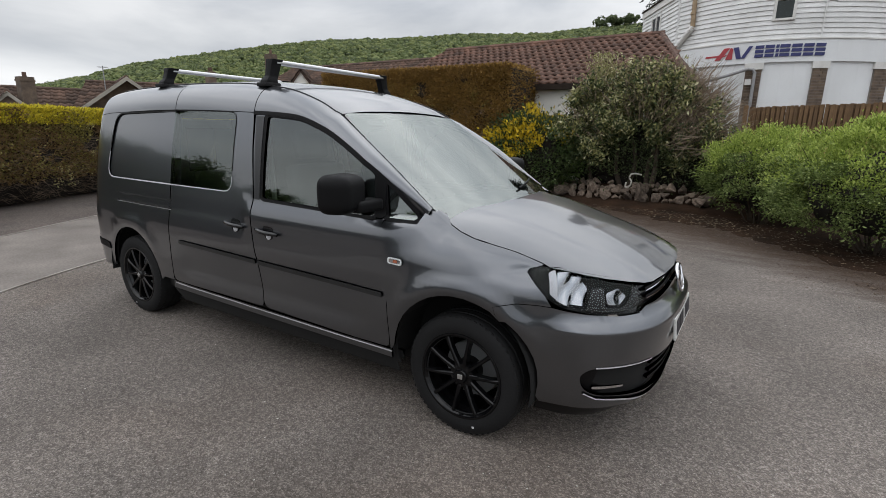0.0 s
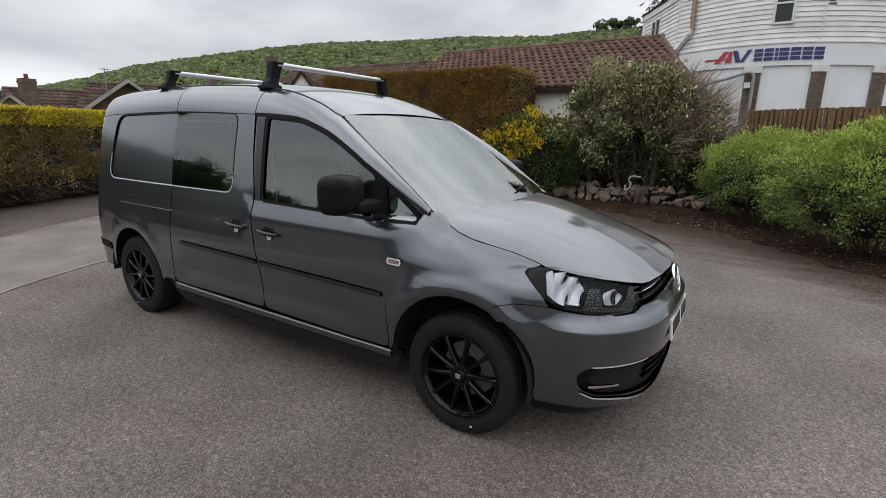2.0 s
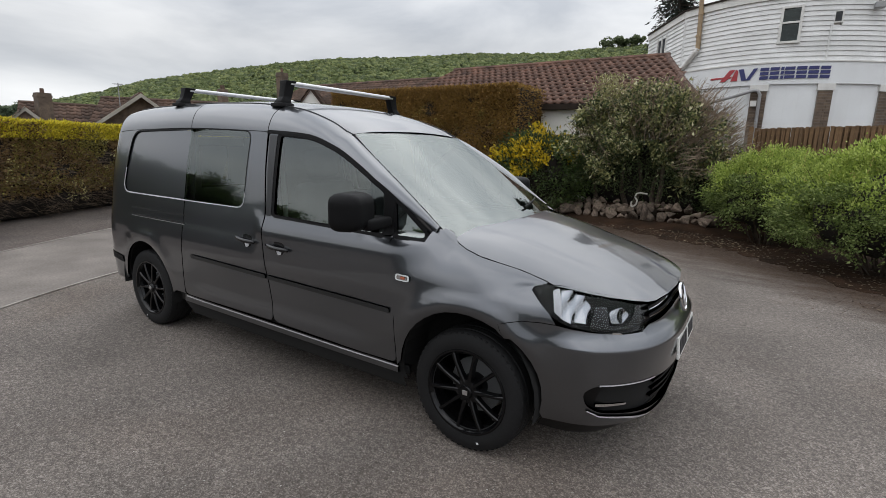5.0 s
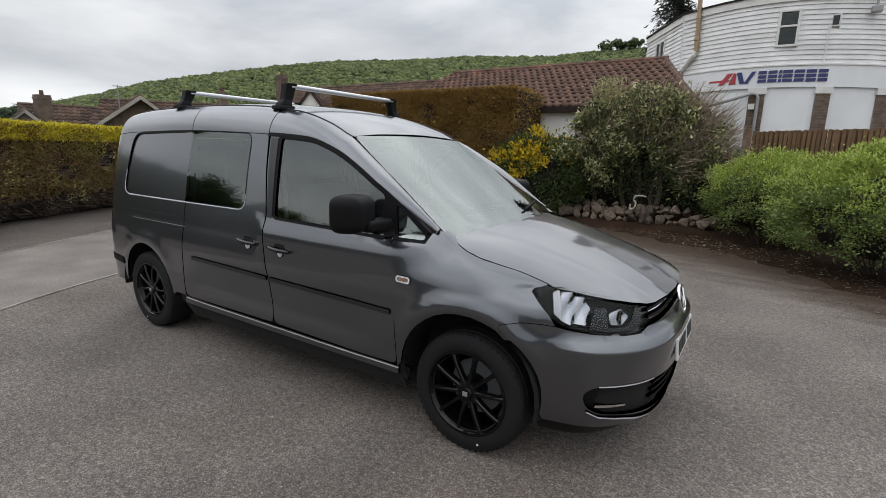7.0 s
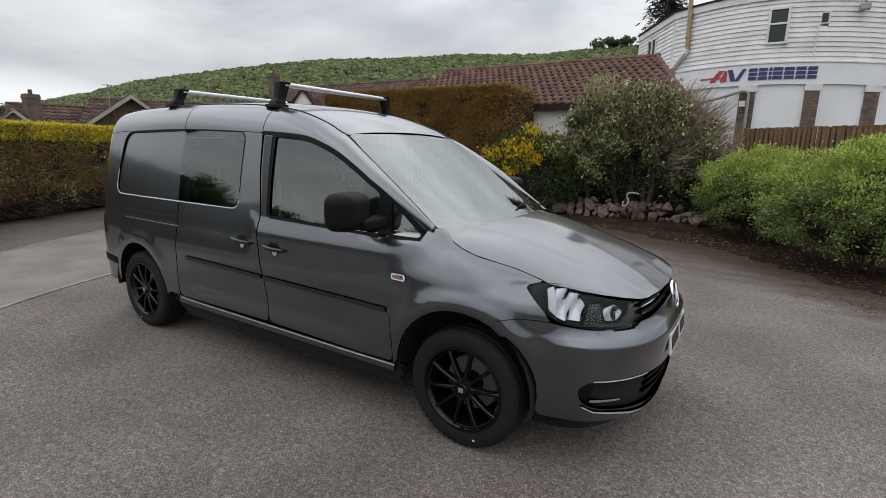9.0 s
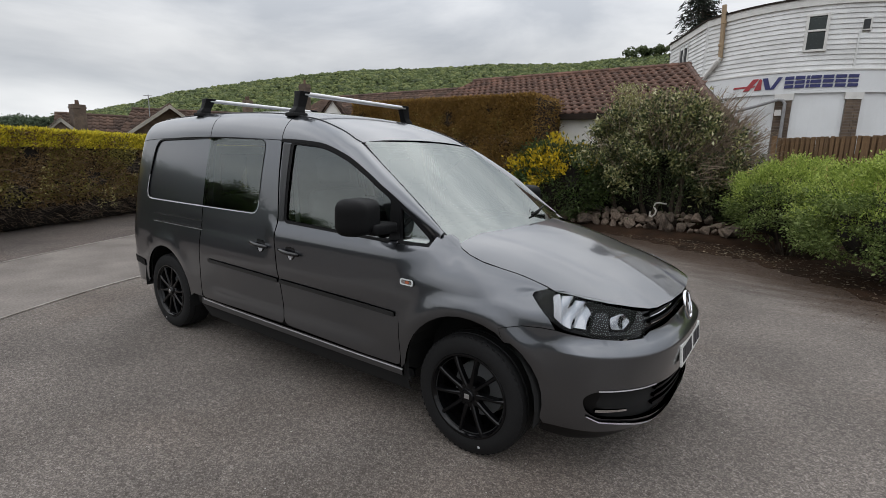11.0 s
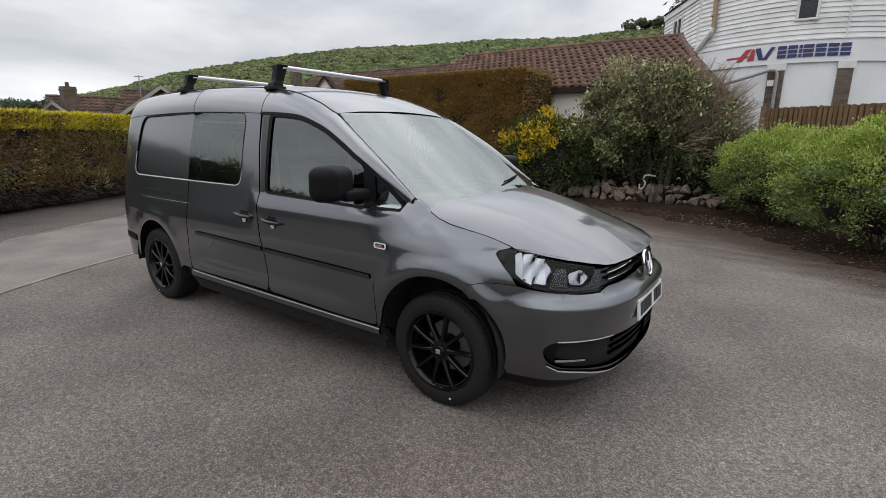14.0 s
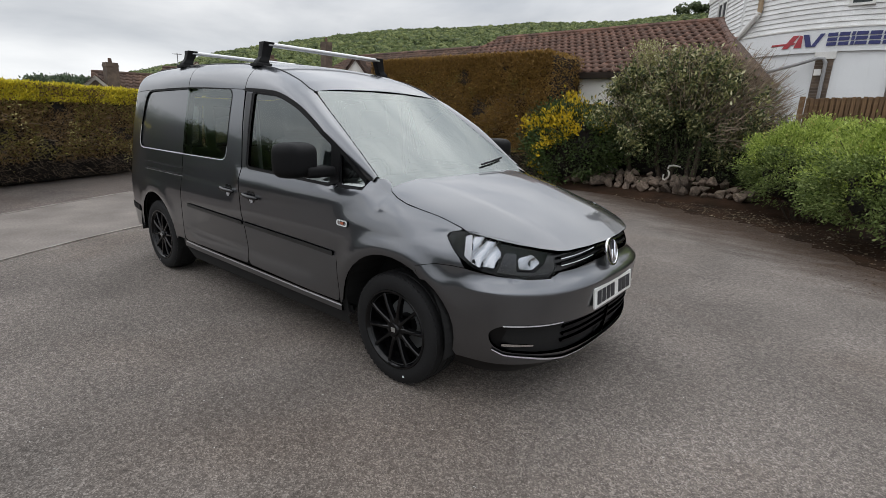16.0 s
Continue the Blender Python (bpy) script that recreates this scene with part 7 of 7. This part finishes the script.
p = np.repeat(mid, tufts, 0) + out * np.repeat(size, tufts)[:, None] * rng.uniform(.80, 1.02, (n * tufts, 1)) * np.array([1, 1, .65])
kind_of = np.repeat(rng.uniform(0, 1, n), tufts)
for lo_k, hi_k, mat in ((0, .50, L_HILL), (.50, .84, L_HILL_PALE), (.84, 1.01, L_HILL_DARK)):
    q = (kind_of >= lo_k) & (kind_of < hi_k)
    tuft_sheet("woodland", p[q], out[q], .62, mat, hill)
    c = (kind_of[::tufts] >= lo_k) & (kind_of[::tufts] < hi_k)
    m = int(c.sum())
    v = tv[None] * (size[c][:, None, None] * np.array([.97, .97, .62])) * (1 + .16 * rng.normal(0, 1, (m, len(tv), 1)).clip(-1.5, 1.5)) + mid[c][:, None, :]
    f = tf[None] + (np.arange(m) * len(tv))[:, None, None]
    tagged(mesh_object("woodland", v.reshape(-1, 3).tolist(), f.reshape(-1, 3).tolist(), mat, hill), kind="stuff")
# a clump of darker trees on the ridge beside the white building
m = 30
az = rng.uniform(12.3, 16.8, m)
d = rng.uniform(405, 425, m)
size = rng.uniform(1.8, 3.0, m)
mid = np.stack([1.2 - np.sin(np.radians(az)) * d, -2.8 + np.cos(np.radians(az)) * d, np.array([hill_top(q) for q in az]) + size * .2 - 3.0], 1)
out = unit(rng.normal(0, 1, (m * 60, 3)) + np.array([0, 0, .4]))
tuft_sheet("ridge_foliage", np.repeat(mid, 60, 0) + out * np.repeat(size, 60)[:, None] * rng.uniform(.7, 1.05, (m * 60, 1)), out, .9, L_HILL_DARK, hill)
# near treetops between the houses and the hill
grove = tagged(new("grove"), "green treetops between the roofs and the hill", "trees", kind="stuff")
n = 60000
c_az = rng.uniform(38, 66, 130)
c_d = rng.uniform(45, 80, 130)
pick = rng.integers(0, 130, n)
p = np.stack([1.2 - np.sin(np.radians(c_az)) * c_d, -2.8 + np.cos(np.radians(c_az)) * c_d, 1.5 + np.tan(np.radians(np.interp(c_az, [38, 55, 64, 72, 75, 78, 85], [3.4, 3.0, 1.6, 2.45, 2.35, 1.6, 1.5]))) * c_d - 1.3 - .8 * rng.uniform(0, 1, 130)], 1)[pick] + rng.normal(0, .55, (n, 3))
leaves("foliage", p, np.array([[0, 0, .5]]), .30, .18, L_MID, grove, .9)

for az0, el, wide, seed in ((75.3, 2.35, 1.5, 3.0), (73.6, 2.2, 1.2, 8.0), (72.7, 2.45, 1.1, 5.0), (77.2, 2.1, 1.6, 2.0)):
    d0 = 58.0
    cx0, cy0, cz0 = 1.6 - math.sin(radians(az0)) * d0, -2.75 + math.cos(radians(az0)) * d0, 1.5 + math.tan(radians(el)) * d0 - 1.15
    t_ob = tagged(new("far_tree"), "rounded blue-green tree beyond the houses", "tree")
    bm = bmesh.new()
    add_tube(bm, [(cx0, cy0, -.1), (cx0 + .1, cy0, cz0 * .5), (cx0, cy0, cz0)], [.22, .18, .08], 8)
    part("trunk", bm, M_BARK, t_ob, smooth=True)
    bm = bmesh.new()
    lumpy(bm, (cx0, cy0, cz0 - .1), (wide * .72, wide * .72, .8), seed, .3)
    part("inner_growth", bm, M_CORE, t_ob)
    q, out = ball_points(7000, (cx0, cy0, cz0), (wide, wide, 1.1), 60, .15, -.9)
    leaves("foliage", q, out, .26, .15, L_FAR, t_ob, .9)

# ---- what stands behind the camera and shows in the paint and glass ----
def round_tree(name, x, y, h, r, label, mat=None):
    t = tagged(new(name), label, "tree")
    bm = bmesh.new()
    add_tube(bm, [(x, y, 0), (x + .05, y, h * .3), (x, y + .05, h * .7)], [.16, .12, .05], 8)
    part("trunk", bm, M_BARK, t, smooth=True)
    bm = bmesh.new()
    lumpy(bm, (x, y, h * .58), (r * .8, r * .8, h * .36), x + y, .35)
    part("inner_growth", bm, M_CORE, t)
    p, out = ball_points(9000, (x, y, h * .58), (r, r, h * .42), 90, .13, -.95)
    leaves("foliage", p, out, .14, .08, mat or L_MID, t, .8)


for x, y, h, r in ((-24.5, -6.8, 4.3, 2.4), (-21.8, -8.6, 4.0, 2.0), (-19.6, -11.0, 3.8, 1.8), (-17.2, -13.4, 2.5, 1.9), (-14.2, -15.4, 2.1, 2.0), (-11, -16.8, 2.2, 2.0), (-7.5, -18, 2.9, 2.1), (-4, -19, 2.7, 2.1), (-.5, -19.5, 2.9, 2.2), (3.5, -19, 2.7, 2.1), (8, -18, 3.0, 2.3), (-28, -3, 4.4, 2.6)):
    round_tree("garden_tree", x, y, h, r, "leafy garden tree across the road")
hedge_box("far_hedge", (14, -20.5), (-.93, .36), 46, 1.2, 1.5, "low dark hedge across the road", L_MID, L_MID, L_MID, L_MID, (16000, 16000, 12000), .1, .2, 1.4)
